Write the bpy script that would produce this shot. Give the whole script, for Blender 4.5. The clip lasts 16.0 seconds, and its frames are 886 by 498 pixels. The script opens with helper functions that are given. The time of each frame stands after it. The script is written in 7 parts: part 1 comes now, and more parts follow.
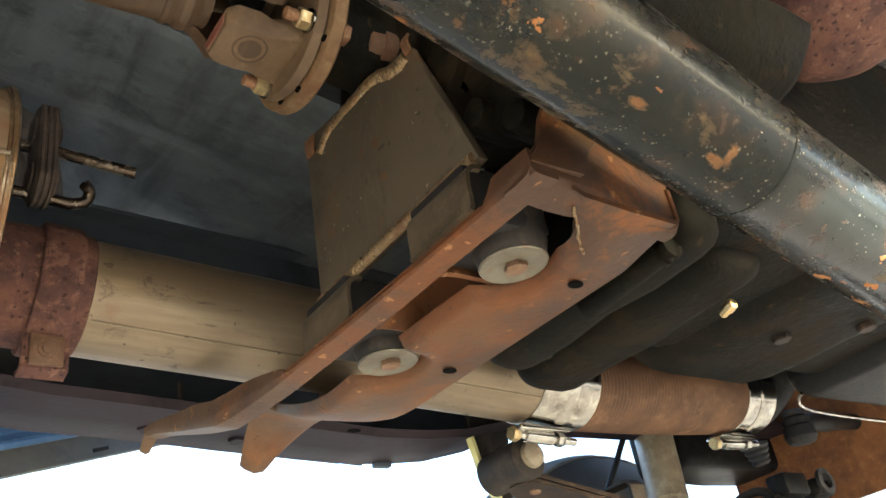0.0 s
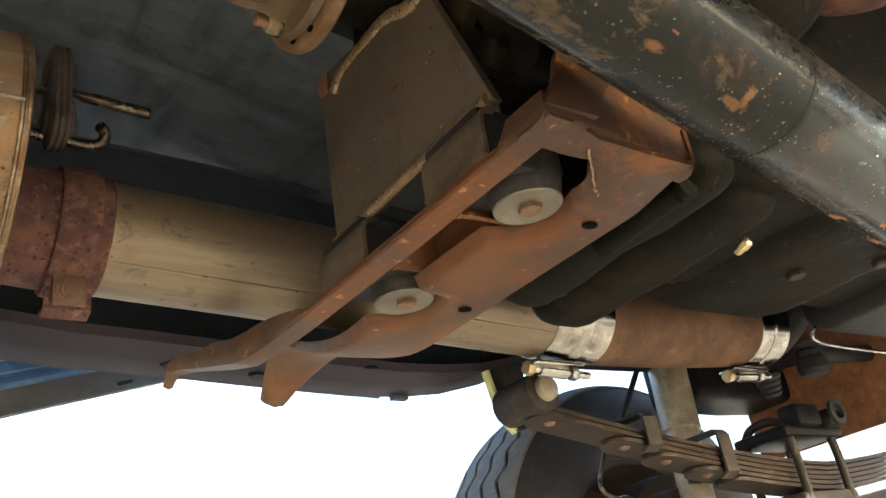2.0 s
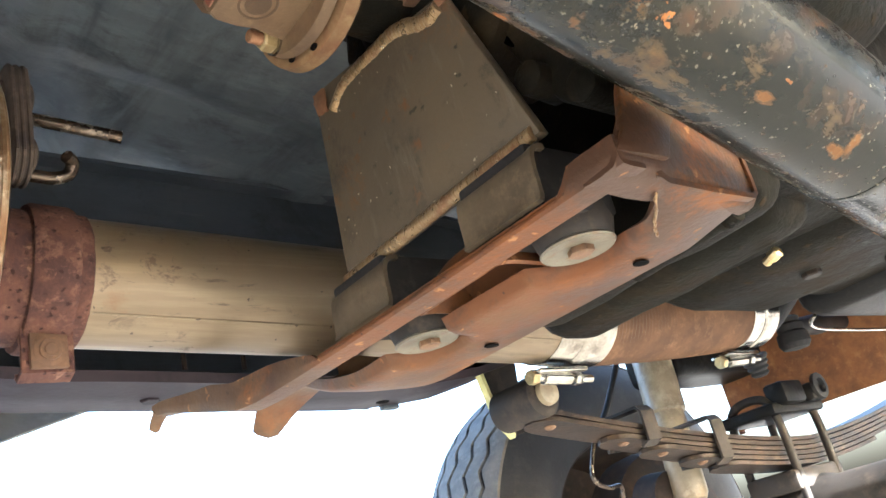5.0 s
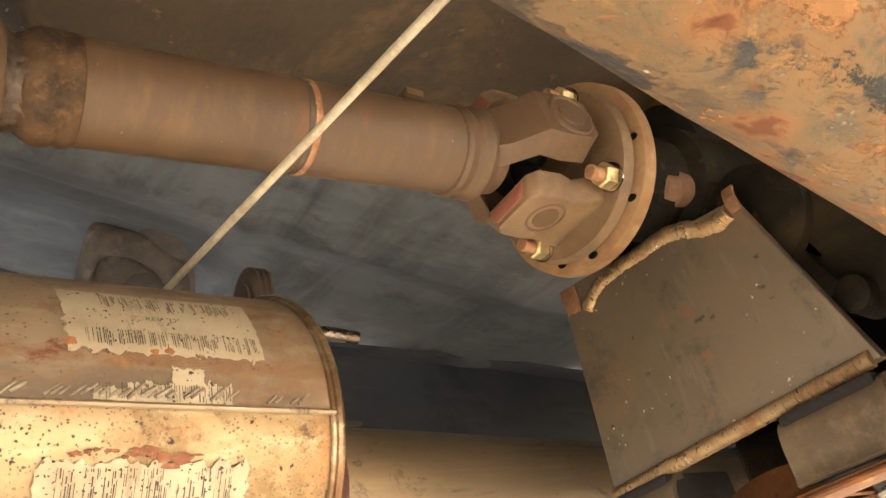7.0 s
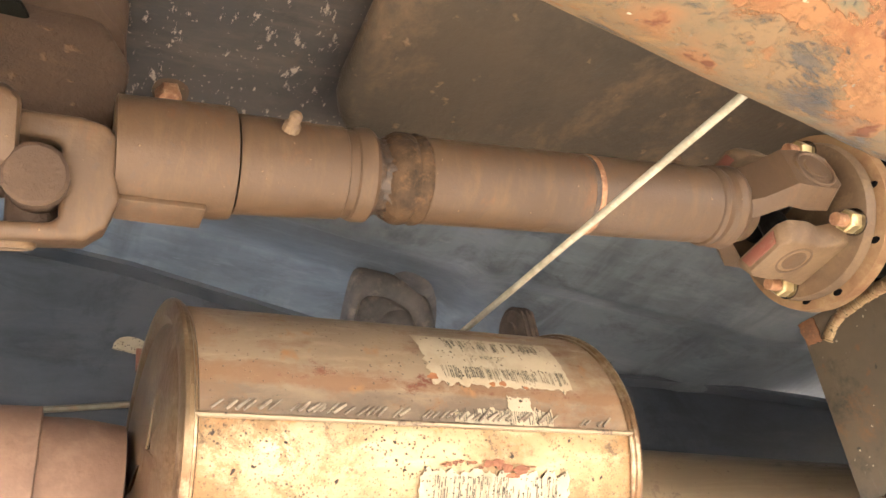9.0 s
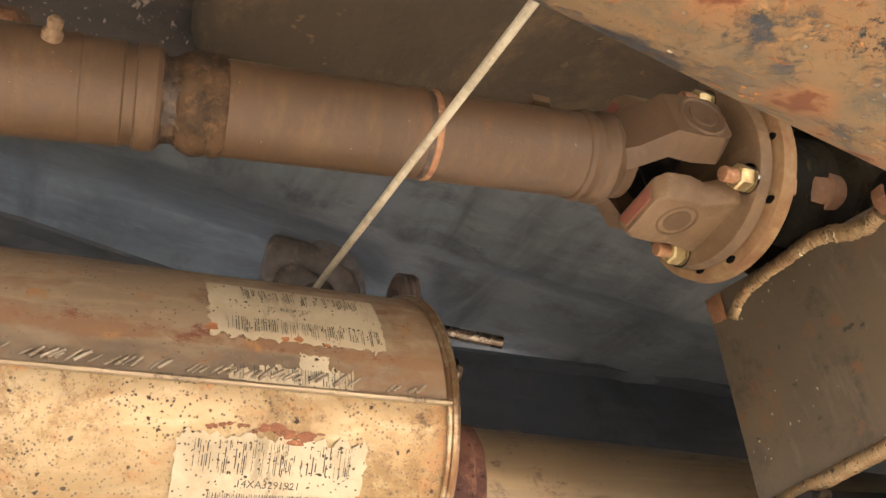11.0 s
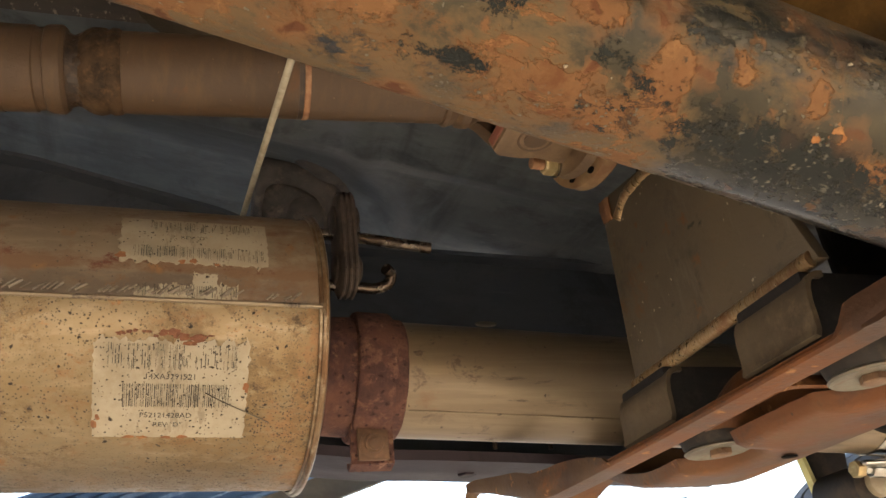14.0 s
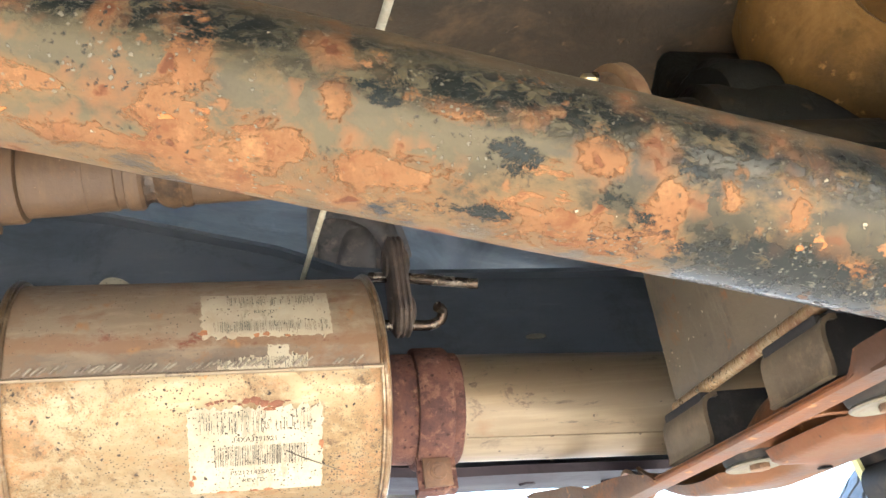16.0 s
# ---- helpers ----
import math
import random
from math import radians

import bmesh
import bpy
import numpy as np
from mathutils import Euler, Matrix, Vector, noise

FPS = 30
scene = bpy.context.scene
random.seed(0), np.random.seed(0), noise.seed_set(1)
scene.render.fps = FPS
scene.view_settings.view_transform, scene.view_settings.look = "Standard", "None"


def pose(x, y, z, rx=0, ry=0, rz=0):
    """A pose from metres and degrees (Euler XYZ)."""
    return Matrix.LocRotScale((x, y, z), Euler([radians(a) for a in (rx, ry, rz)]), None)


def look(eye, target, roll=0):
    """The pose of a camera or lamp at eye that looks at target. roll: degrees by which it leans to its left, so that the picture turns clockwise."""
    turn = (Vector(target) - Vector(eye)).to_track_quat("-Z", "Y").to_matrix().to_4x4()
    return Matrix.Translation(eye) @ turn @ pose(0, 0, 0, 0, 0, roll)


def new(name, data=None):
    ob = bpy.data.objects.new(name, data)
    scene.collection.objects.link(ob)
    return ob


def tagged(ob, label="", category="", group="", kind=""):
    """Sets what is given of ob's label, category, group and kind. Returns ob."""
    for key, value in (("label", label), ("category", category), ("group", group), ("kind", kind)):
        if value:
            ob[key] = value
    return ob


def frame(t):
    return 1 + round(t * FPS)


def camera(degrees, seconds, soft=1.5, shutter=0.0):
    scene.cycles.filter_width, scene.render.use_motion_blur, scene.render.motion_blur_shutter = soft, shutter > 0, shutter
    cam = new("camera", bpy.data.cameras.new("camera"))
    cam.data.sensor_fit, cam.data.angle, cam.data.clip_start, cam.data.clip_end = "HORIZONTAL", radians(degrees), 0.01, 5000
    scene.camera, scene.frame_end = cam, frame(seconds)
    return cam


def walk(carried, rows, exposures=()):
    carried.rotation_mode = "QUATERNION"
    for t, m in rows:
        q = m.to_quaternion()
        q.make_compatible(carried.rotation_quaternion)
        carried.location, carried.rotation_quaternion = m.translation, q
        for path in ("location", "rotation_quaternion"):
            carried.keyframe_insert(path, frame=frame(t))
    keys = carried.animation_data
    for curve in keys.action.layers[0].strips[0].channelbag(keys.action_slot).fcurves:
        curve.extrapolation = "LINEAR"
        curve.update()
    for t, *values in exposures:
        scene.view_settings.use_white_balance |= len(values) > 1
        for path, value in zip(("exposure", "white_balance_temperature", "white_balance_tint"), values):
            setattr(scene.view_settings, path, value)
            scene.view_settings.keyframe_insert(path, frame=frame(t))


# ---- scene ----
cam = camera(53.99, 16.0)
# seconds, x, y, z, and the turn about x, y and z
ROWS = [
    (0.0, 0.0037, 0.0006, 0.3062, 120.72, 9.74, -35.71),
    (0.5, 0.0098, -0.0003, 0.3070, 119.71, 9.77, -35.97),
    (1.0, 0.0076, -0.0006, 0.3082, 118.84, 9.94, -36.31),
    (1.5, 0.0092, -0.0041, 0.3125, 118.05, 9.87, -36.52),
    (2.0, 0.0011, -0.0060, 0.3119, 116.27, 9.52, -34.64),
    (2.5, -0.0101, -0.0012, 0.3102, 115.94, 8.94, -31.70),
    (3.0, -0.0121, -0.0159, 0.3151, 113.97, 9.14, -30.83),
    (3.2, -0.0058, -0.0312, 0.3193, 112.54, 9.53, -30.57),
    (5.3, -0.0305, 0.0960, 0.4335, 112.20, 15.56, -39.44),
    (5.5, -0.0346, 0.1556, 0.4494, 112.54, 16.95, -39.69),
    (6.0, -0.0524, 0.2346, 0.4762, 115.79, 17.08, -40.25),
    (6.5, -0.0720, 0.1966, 0.4837, 119.45, 15.40, -38.12),
    (7.0, -0.1319, 0.1289, 0.5219, 120.09, 13.31, -34.67),
    (7.5, -0.2203, 0.1002, 0.5314, 121.51, 11.94, -30.49),
    (8.0, -0.2591, 0.0846, 0.5274, 122.62, 10.55, -26.58),
    (8.2, -0.2640, 0.0881, 0.5215, 123.33, 10.41, -25.99),
    (10.3, -0.1506, 0.0905, 0.4929, 123.33, 7.08, -22.74),
    (10.5, -0.1327, 0.0997, 0.4943, 123.67, 6.80, -23.04),
    (11.0, -0.1028, 0.1034, 0.4956, 123.49, 6.37, -23.56),
    (11.5, -0.0743, 0.0930, 0.4957, 123.60, 5.63, -23.26),
    (12.0, -0.0540, 0.0716, 0.5024, 123.14, 5.40, -22.57),
    (12.5, -0.0207, 0.0587, 0.4892, 122.51, 5.41, -20.79),
    (13.0, 0.0053, 0.0514, 0.4717, 121.18, 5.42, -19.92),
    (13.5, 0.0007, 0.0318, 0.4660, 120.56, 5.44, -18.62),
    (14.0, -0.0111, -0.0214, 0.4498, 117.20, 6.07, -17.06),
    (14.5, -0.0175, -0.0711, 0.4630, 116.16, 5.96, -15.35),
    (15.0, -0.0315, -0.0980, 0.4577, 115.91, 6.66, -14.32),
    (15.5, -0.0478, -0.0928, 0.4710, 115.89, 7.83, -12.99),
    (16.0, -0.0239, -0.0978, 0.4751, 116.19, 8.26, -12.20),
]
EXPOSURES = [(0.0, 3.77, 5500, 5), (3.2, 3.26, 5900, 6), (5.3, 4.6, 5200, 9), (6.0, 4.58, 5200, 12), (6.5, 5.12, 5600, 13), (7.0, 4.87, 6600, 14), (7.5, 5.44, 6100, 14), (8.0, 5.62, 5700, 14), (10.3, 4.83, 6000, 15), (11.0, 4.63, 6100, 16), (12.5, 4.56, 5700, 16), (13.0, 4.28, 5600, 15), (13.5, 3.86, 6100, 15), (14.0, 3.51, 6300, 14), (14.5, 3.4, 6700, 13), (15.0, 3.52, 6200, 11), (16.0, 5.12, 5150, 8)]
walk(cam, [(t, pose(x, y, z, rx, ry, rz)) for t, x, y, z, rx, ry, rz in ROWS], EXPOSURES)

# ---- world, sun and ground light ----
SUN_ELEV, SUN_AZ = radians(15), radians(172)
world = bpy.data.worlds.new("daylight")
scene.world = world
world.use_nodes = True
wn = world.node_tree.nodes
sky = wn.new("ShaderNodeTexSky")
sky.sky_type, sky.sun_disc = "NISHITA", False
sky.sun_elevation, sky.sun_rotation = SUN_ELEV, SUN_AZ
sky.air_density, sky.dust_density = 1.0, 8.0
wn["Background"].inputs["Strength"].default_value = 0.15
world.node_tree.links.new(sky.outputs["Color"], wn["Background"].inputs["Color"])
sun_data = bpy.data.lights.new("sun", "SUN")
sun_data.energy, sun_data.angle, sun_data.color = 5.0, radians(0.5), (1.0, 0.93, 0.82)
sun = new("sun", sun_data)
to_sun = Vector((math.sin(SUN_AZ) * math.cos(SUN_ELEV), math.cos(SUN_AZ) * math.cos(SUN_ELEV), math.sin(SUN_ELEV)))
sun.matrix_world = look(to_sun * 20, (0, 0, 0))


# ---- materials ----
def ramp(nodes, links, source, stops):
    node = nodes.new("ShaderNodeValToRGB")
    while len(node.color_ramp.elements) < len(stops):
        node.color_ramp.elements.new(0.5)
    for e, (at, col) in zip(node.color_ramp.elements, stops):
        e.position, e.color = at, (*col, 1) if len(col) == 3 else col
    links.new(source, node.inputs["Fac"])
    return node.outputs["Color"]


def grey(v):
    return (v, v, v)


class Mat:
    """A material made layer by layer over one principled surface."""

    def __init__(self, name, base, rough=0.6, metal=0.0, spec=0.5):
        self.m = bpy.data.materials.new(name)
        self.m.use_nodes = True
        self.n, self.l = self.m.node_tree.nodes, self.m.node_tree.links
        self.out = self.n["Principled BSDF"]
        self.out.inputs["Specular IOR Level"].default_value = spec
        self.out.inputs["Metallic"].default_value = metal
        rgb = self.n.new("ShaderNodeRGB")
        rgb.outputs[0].default_value = (*base, 1)
        self.col = rgb.outputs[0]
        val = self.n.new("ShaderNodeValue")
        val.outputs[0].default_value = rough
        self.rough = val.outputs[0]
        val = self.n.new("ShaderNodeValue")
        val.outputs[0].default_value = metal
        self.metal = val.outputs[0]
        self.height = None
        self.co = self.n.new("ShaderNodeTexCoord").outputs["Object"]

    def at(self, stretch=(1, 1, 1), turn=(0, 0, 0)):
        mp = self.n.new("ShaderNodeMapping")
        mp.inputs["Scale"].default_value = stretch
        mp.inputs["Rotation"].default_value = [radians(a) for a in turn]
        self.l.new(self.co, mp.inputs["Vector"])
        return mp.outputs["Vector"]

    def noise(self, scale, detail=6, rough=0.6, stretch=(1, 1, 1), distort=0.0, offset=0.0):
        t = self.n.new("ShaderNodeTexNoise")
        t.noise_dimensions = "4D"
        t.inputs["W"].default_value = offset
        t.inputs["Scale"].default_value, t.inputs["Detail"].default_value = scale, detail
        t.inputs["Roughness"].default_value, t.inputs["Distortion"].default_value = rough, distort
        self.l.new(self.at(stretch), t.inputs["Vector"])
        return t.outputs["Fac"]

    def cells(self, scale, stretch=(1, 1, 1)):
        t = self.n.new("ShaderNodeTexVoronoi")
        t.inputs["Scale"].default_value = scale
        self.l.new(self.at(stretch), t.inputs["Vector"])
        return t.outputs["Distance"]

    def spots(self, scale, keep, far, near, warp=0.0, stretch=(1, 1, 1), shift=0.0):
        """Uneven round spots, in only some of the cells."""
        vec = self.at(stretch)
        if shift:
            add = self.n.new("ShaderNodeVectorMath")
            add.operation = "ADD"
            add.inputs[1].default_value = (shift, shift * 0.7, shift * 1.3)
            self.l.new(vec, add.inputs[0])
            vec = add.outputs[0]
        if warp:
            w = self.n.new("ShaderNodeTexNoise")
            w.inputs["Scale"].default_value, w.inputs["Detail"].default_value = scale * 1.7, 4
            self.l.new(vec, w.inputs["Vector"])
            mad = self.n.new("ShaderNodeVectorMath")
            mad.operation = "MULTIPLY_ADD"
            mad.inputs[1].default_value = (warp / scale,) * 3
            self.l.new(w.outputs["Color"], mad.inputs[0])
            self.l.new(vec, mad.inputs[2])
            vec = mad.outputs[0]
        t = self.n.new("ShaderNodeTexVoronoi")
        t.inputs["Scale"].default_value = scale
        self.l.new(vec, t.inputs["Vector"])
        sep = self.n.new("ShaderNodeSeparateColor")
        self.l.new(t.outputs["Color"], sep.inputs[0])
        size = self.math("MULTIPLY", sep.outputs[1], 0.12)
        near_enough = self.mask(self.math("ADD", t.outputs["Distance"], size), far, near)
        return self.math("MULTIPLY", near_enough, self.mask(sep.outputs[0], keep, keep + 0.02))

    def mask(self, source, lo, hi):
        t = self.n.new("ShaderNodeMapRange")
        t.inputs["From Min"].default_value, t.inputs["From Max"].default_value = lo, hi
        self.l.new(source, t.inputs["Value"])
        return t.outputs["Result"]

    def math(self, op, a, b):
        t = self.n.new("ShaderNodeMath")
        t.operation, t.use_clamp = op, True
        for k, v in enumerate((a, b)):
            if isinstance(v, (int, float)):
                t.inputs[k].default_value = v
            else:
                self.l.new(v, t.inputs[k])
        return t.outputs[0]

    def raw(self, op, a, b):
        """Arithmetic that is not kept between 0 and 1."""
        out = self.math(op, a, b)
        out.node.use_clamp = False
        return out

    def pick(self, k):
        s = self.n.new("ShaderNodeSeparateXYZ")
        self.l.new(self.co, s.inputs[0])
        return s.outputs[k]

    def dot(self, direction):
        dot = self.n.new("ShaderNodeVectorMath")
        dot.operation = "DOT_PRODUCT"
        dot.inputs[1].default_value = direction
        self.l.new(self.co, dot.inputs[0])
        return dot.outputs["Value"]

    def axis(self, k, lo, hi):
        return self.mask(self.pick(k), lo, hi)

    def slope(self, direction, lo, hi):
        """A ramp along any direction of the place."""
        return self.mask(self.dot(direction), lo, hi)

    def _mix(self, a, b, fac, color=True):
        t = self.n.new("ShaderNodeMix")
        t.data_type = "RGBA" if color else "FLOAT"
        ins = (6, 7) if color else (2, 3)
        self.l.new(fac, t.inputs[0])
        for k, v in zip(ins, (a, b)):
            if isinstance(v, bpy.types.NodeSocket):
                self.l.new(v, t.inputs[k])
            else:
                t.inputs[k].default_value = (*v, 1) if color else v
        return t.outputs[2 if color else 0]

    def layer(self, fac, color=None, rough=None, metal=None, lift=0.0):
        if color is not None:
            self.col = self._mix(self.col, color, fac)
        if rough is not None:
            self.rough = self._mix(self.rough, rough, fac, False)
        if metal is not None:
            self.metal = self._mix(self.metal, metal, fac, False)
        if lift:
            self.relief(fac, lift)
        return self

    def relief(self, source, amount):
        t = self.n.new("ShaderNodeMath")
        t.operation = "MULTIPLY_ADD"
        self.l.new(source, t.inputs[0])
        t.inputs[1].default_value = amount
        if self.height is not None:
            self.l.new(self.height, t.inputs[2])
        else:
            t.inputs[2].default_value = 0
        self.height = t.outputs[0]
        return self

    def done(self, depth=0.001):
        self.l.new(self.col, self.out.inputs["Base Color"])
        self.l.new(self.rough, self.out.inputs["Roughness"])
        self.l.new(self.metal, self.out.inputs["Metallic"])
        if self.height is not None:
            b = self.n.new("ShaderNodeBump")
            b.inputs["Distance"].default_value, b.inputs["Strength"].default_value = depth, 1.0
            self.l.new(self.height, b.inputs["Height"])
            self.l.new(b.outputs["Normal"], self.out.inputs["Normal"])
        return self.m


def worn(name, base, dark, light, rough=0.7, metal=0.0, scale=18, fine=160, relief=0.5, depth=0.0008, spec=0.4):
    """A base with darker stains, lighter dust and fine grain."""
    m = Mat(name, base, rough, metal, spec)
    m.layer(m.mask(m.noise(scale, 7, 0.65), 0.42, 0.62), dark)
    m.layer(m.mask(m.noise(scale * 2.3, 6, 0.7, offset=3), 0.52, 0.72), light, rough + 0.08)
    m.relief(m.noise(fine, 4, 0.6, offset=5), relief)
    return m.done(depth)


def make_tube_paint():
    m = Mat("flaking_black_paint", (0.0070, 0.0084, 0.0068), 0.19, 0.0, 0.20)
    along = m.axis(0, 0.32, 0.10)
    front = m.axis(0, 0.20, 0.34)
    grain = m.noise(150, 5, 0.7, (0.8, 1, 1), 0.0, 2)
    ragged = m.noise(60, 9, 0.78, (0.8, 1, 1), 0.5, 3)
    # the way round the tube, from its underside (0) to its upper side (1)
    round_way = (0.2208, -0.5, 0.866)

    def turn(ang):
        return 0.5013 + 0.0382 * math.sin(radians(ang + 30))

    def patch_at(x, ang, rx, ra, rag=2.3):
        far_x = m.raw("MULTIPLY", m.raw("SUBTRACT", m.pick(0), x), 1 / rx)
        far_q = m.raw("MULTIPLY", m.raw("SUBTRACT", m.dot(round_way), turn(ang)), 1 / (0.0382 * radians(ra)))
        far = m.raw("POWER", m.raw("ADD", m.raw("MULTIPLY", far_x, far_x), m.raw("MULTIPLY", far_q, far_q)), 0.5)
        return m.raw("ADD", far, m.raw("MULTIPLY", m.raw("SUBTRACT", ragged, 0.5), rag * 2.2))

    def patches(spec, lo, hi):
        near = None
        for x, ang, rx, ra in spec:
            p = patch_at(x, ang, rx, ra)
            near = p if near is None else m.raw("MINIMUM", near, p)
        return near, m.mask(near, hi, lo)

    under = m.slope(round_way, turn(-44), turn(-64))
    upper = m.slope(round_way, turn(-26), turn(-10))
    crown = m.slope(round_way, turn(14), turn(30))
    # thin olive film of dust in bands along the tube, heavier towards the rear
    streak = m.noise(9, 5, 0.6, (0.28, 1.2, 1.2), 0.15, 1)
    film = m.mask(m.math("ADD", m.math("ADD", m.math("SUBTRACT", streak, 0.045), m.math("MULTIPLY", along, 0.14)), m.math("MULTIPLY", grain, 0.14)), 0.53, 0.74)
    ahead = m.math("MULTIPLY", m.axis(0, 0.11, 0.17), m.slope(round_way, turn(-40), turn(-58)))
    m.layer(m.math("MULTIPLY", film, m.math("SUBTRACT", 1.0, m.math("MULTIPLY", ahead, 0.8))), (0.078, 0.064, 0.035), 0.50)
    m.layer(m.math("MULTIPLY", crown, m.mask(m.noise(20, 6, 0.7, (0.4, 1, 1), 0.2, 13), 0.34, 0.60)), (0.060, 0.042, 0.023), 0.62)
    # dust ahead of the weld, laid on to brighten the sunlit patch there
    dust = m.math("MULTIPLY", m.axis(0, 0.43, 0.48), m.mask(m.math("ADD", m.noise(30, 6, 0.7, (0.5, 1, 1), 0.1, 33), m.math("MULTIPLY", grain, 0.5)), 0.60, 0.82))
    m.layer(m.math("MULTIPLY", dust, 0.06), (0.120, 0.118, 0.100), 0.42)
    # rust: dull stain first, then patches with sharp ragged edges
    field = m.math("ADD", m.noise(22, 8, 0.68, (0.75, 1.1, 1.1), 0.45, 4), m.math("MULTIPLY", m.math("MULTIPLY", along, under), 0.055))
    field = m.math("SUBTRACT", m.math("ADD", field, m.math("ADD", m.math("MULTIPLY", grain, 0.05), m.math("MULTIPLY", along, 0.035))), m.math("MULTIPLY", front, 0.022))
    m.layer(m.math("MULTIPLY", m.mask(field, 0.575, 0.66), 0.85), (0.120, 0.078, 0.034), 0.66)
    near, spread = patches(((0.108, -76, 0.030, 13), (-0.035, -56, 0.016, 16), (-0.031, -10, 0.007, 44), (0.0, -60, 0.018, 13), (0.036, -64, 0.030, 11),
                            (0.150, -52, 0.009, 22), (0.122, -24, 0.010, 12), (0.066, -18, 0.012, 7), (-0.060, -80, 0.050, 6), (0.205, -38, 0.006, 13), (0.020, -30, 0.006, 14), (0.176, -34, 0.005, 9),
                            (0.232, -64, 0.010, 9), (0.326, -74, 0.005, 3), (0.386, -78, 0.006, 3), (0.394, -66, 0.003, 6)), 0.78, 1.35)
    scale_ = m.math("MULTIPLY", m.math("MULTIPLY", m.axis(0, 0.17, 0.10), m.slope(round_way, turn(-66), turn(-82))), m.mask(m.math("ADD", m.noise(26, 8, 0.75, (0.8, 1, 1), 0.4, 47), m.math("MULTIPLY", grain, 0.1)), 0.42, 0.60))
    m.layer(m.math("MULTIPLY", scale_, 0.85), (0.128, 0.080, 0.036), 0.68)
    m.layer(m.math("MULTIPLY", scale_, m.mask(m.noise(75, 8, 0.8, (0.8, 1, 1), 0.4, 48), 0.52, 0.60)), (0.190, 0.110, 0.044), 0.75, lift=0.2)
    m.layer(m.math("MULTIPLY", scale_, m.mask(m.noise(24, 9, 0.78, (0.7, 1, 1), 0.5, 49), 0.535, 0.575)), (0.020, 0.023, 0.026), 0.42, lift=-0.3)
    m.layer(m.math("MULTIPLY", scale_, m.mask(m.noise(160, 6, 0.8, (0.8, 1, 1), 0.3, 50), 0.58, 0.64)), (0.040, 0.034, 0.024), 0.5, lift=-0.2)
    m.layer(m.math("MULTIPLY", spread, 0.85), (0.135, 0.070, 0.027), 0.70)
    patch = m.math("MAXIMUM", m.mask(field, 0.664, 0.684), m.mask(near, 0.84, 0.76))
    m.layer(patch, (0.158, 0.080, 0.032), 0.84, lift=0.35)
    m.layer(m.math("MULTIPLY", patch, m.mask(m.noise(55, 7, 0.72, offset=6), 0.46, 0.60)), (0.118, 0.050, 0.020), 0.88)
    m.layer(m.math("MULTIPLY", patch, m.mask(m.noise(40, 7, 0.75, offset=8), 0.53, 0.64)), (0.228, 0.124, 0.050), 0.85)
    edge = m.math("MULTIPLY", patch, m.mask(m.math("MAXIMUM", m.mask(field, 0.674, 0.700), m.mask(near, 0.80, 0.66)), 0.9, 0.3))
    m.layer(m.math("MULTIPLY", edge, m.mask(grain, 0.44, 0.56)), (0.245, 0.125, 0.048), 0.85)
    m.layer(m.math("MULTIPLY", m.mask(m.noise(120, 7, 0.8, (0.8, 1, 1), 0.4, 45), 0.56, 0.64), m.math("ADD", m.math("MULTIPLY", along, 0.5), 0.1)), (0.062, 0.050, 0.026), 0.6)
    # black paint that still holds: in patches, along the underside ahead, and crazed on the upper side
    _, held = patches(((0.086, -36, 0.014, 11), (0.077, -77, 0.018, 6), (0.036, -18, 0.011, 10), (0.205, -72, 0.066, 17), (0.160, -22, 0.012, 10), (0.125, -48, 0.010, 8)), 0.25, 1.45)
    crumb = m.mask(m.math("SUBTRACT", m.noise(130, 7, 0.85, (0.7, 1, 1), 0.3, 62), m.math("MULTIPLY", held, 0.25)), 0.335, 0.305)
    m.layer(crumb, (0.0095, 0.0115, 0.0100), 0.40, lift=-0.2)
    m.layer(m.math("MULTIPLY", held, m.mask(m.noise(210, 5, 0.7, (0.7, 1, 1), 0.2, 63), 0.60, 0.66)), (0.120, 0.110, 0.080), 0.45, lift=0.2)
    crazed = m.math("MULTIPLY", m.math("SUBTRACT", upper, m.math("MULTIPLY", crown, 0.85)), m.mask(m.noise(12, 6, 0.70, (0.5, 1, 1), 0.4, 91), 0.36, 0.47))
    m.layer(m.math("MULTIPLY", crazed, m.mask(m.noise(130, 7, 0.85, (0.6, 1, 1), 0.5, 92), 0.46, 0.50)), (0.0085, 0.0098, 0.0085), 0.32, lift=-0.35)
    m.layer(m.math("MULTIPLY", crazed, m.mask(m.noise(170, 6, 0.75, (0.6, 1, 1), 0.3, 93), 0.58, 0.66)), (0.090, 0.080, 0.052), 0.45, lift=0.2)
    # rust that ran round the tube in short streaks
    run = m.math("MULTIPLY", m.mask(m.noise(30, 5, 0.65, (3.2, 0.35, 0.35), 0.1, 81), 0.61, 0.69), m.mask(m.noise(8, 4, 0.6, offset=82), 0.52, 0.60))
    m.layer(m.math("MULTIPLY", run, m.math("MULTIPLY", along, m.math("ADD", grain, 0.2))), (0.20, 0.098, 0.036), 0.75)
    # round rust blisters with dark middles, each in a soft halo
    rear = m.math("ADD", m.math("MULTIPLY", along, 0.8), 0.12)
    m.layer(m.math("MULTIPLY", m.spots(50, 0.58, 0.66, 0.20, 1.3), rear), (0.165, 0.076, 0.028), 0.75, lift=0.2)
    m.layer(m.math("MULTIPLY", m.spots(50, 0.58, 0.30, 0.20, 1.3), rear), (0.085, 0.032, 0.014), 0.85, lift=0.25)
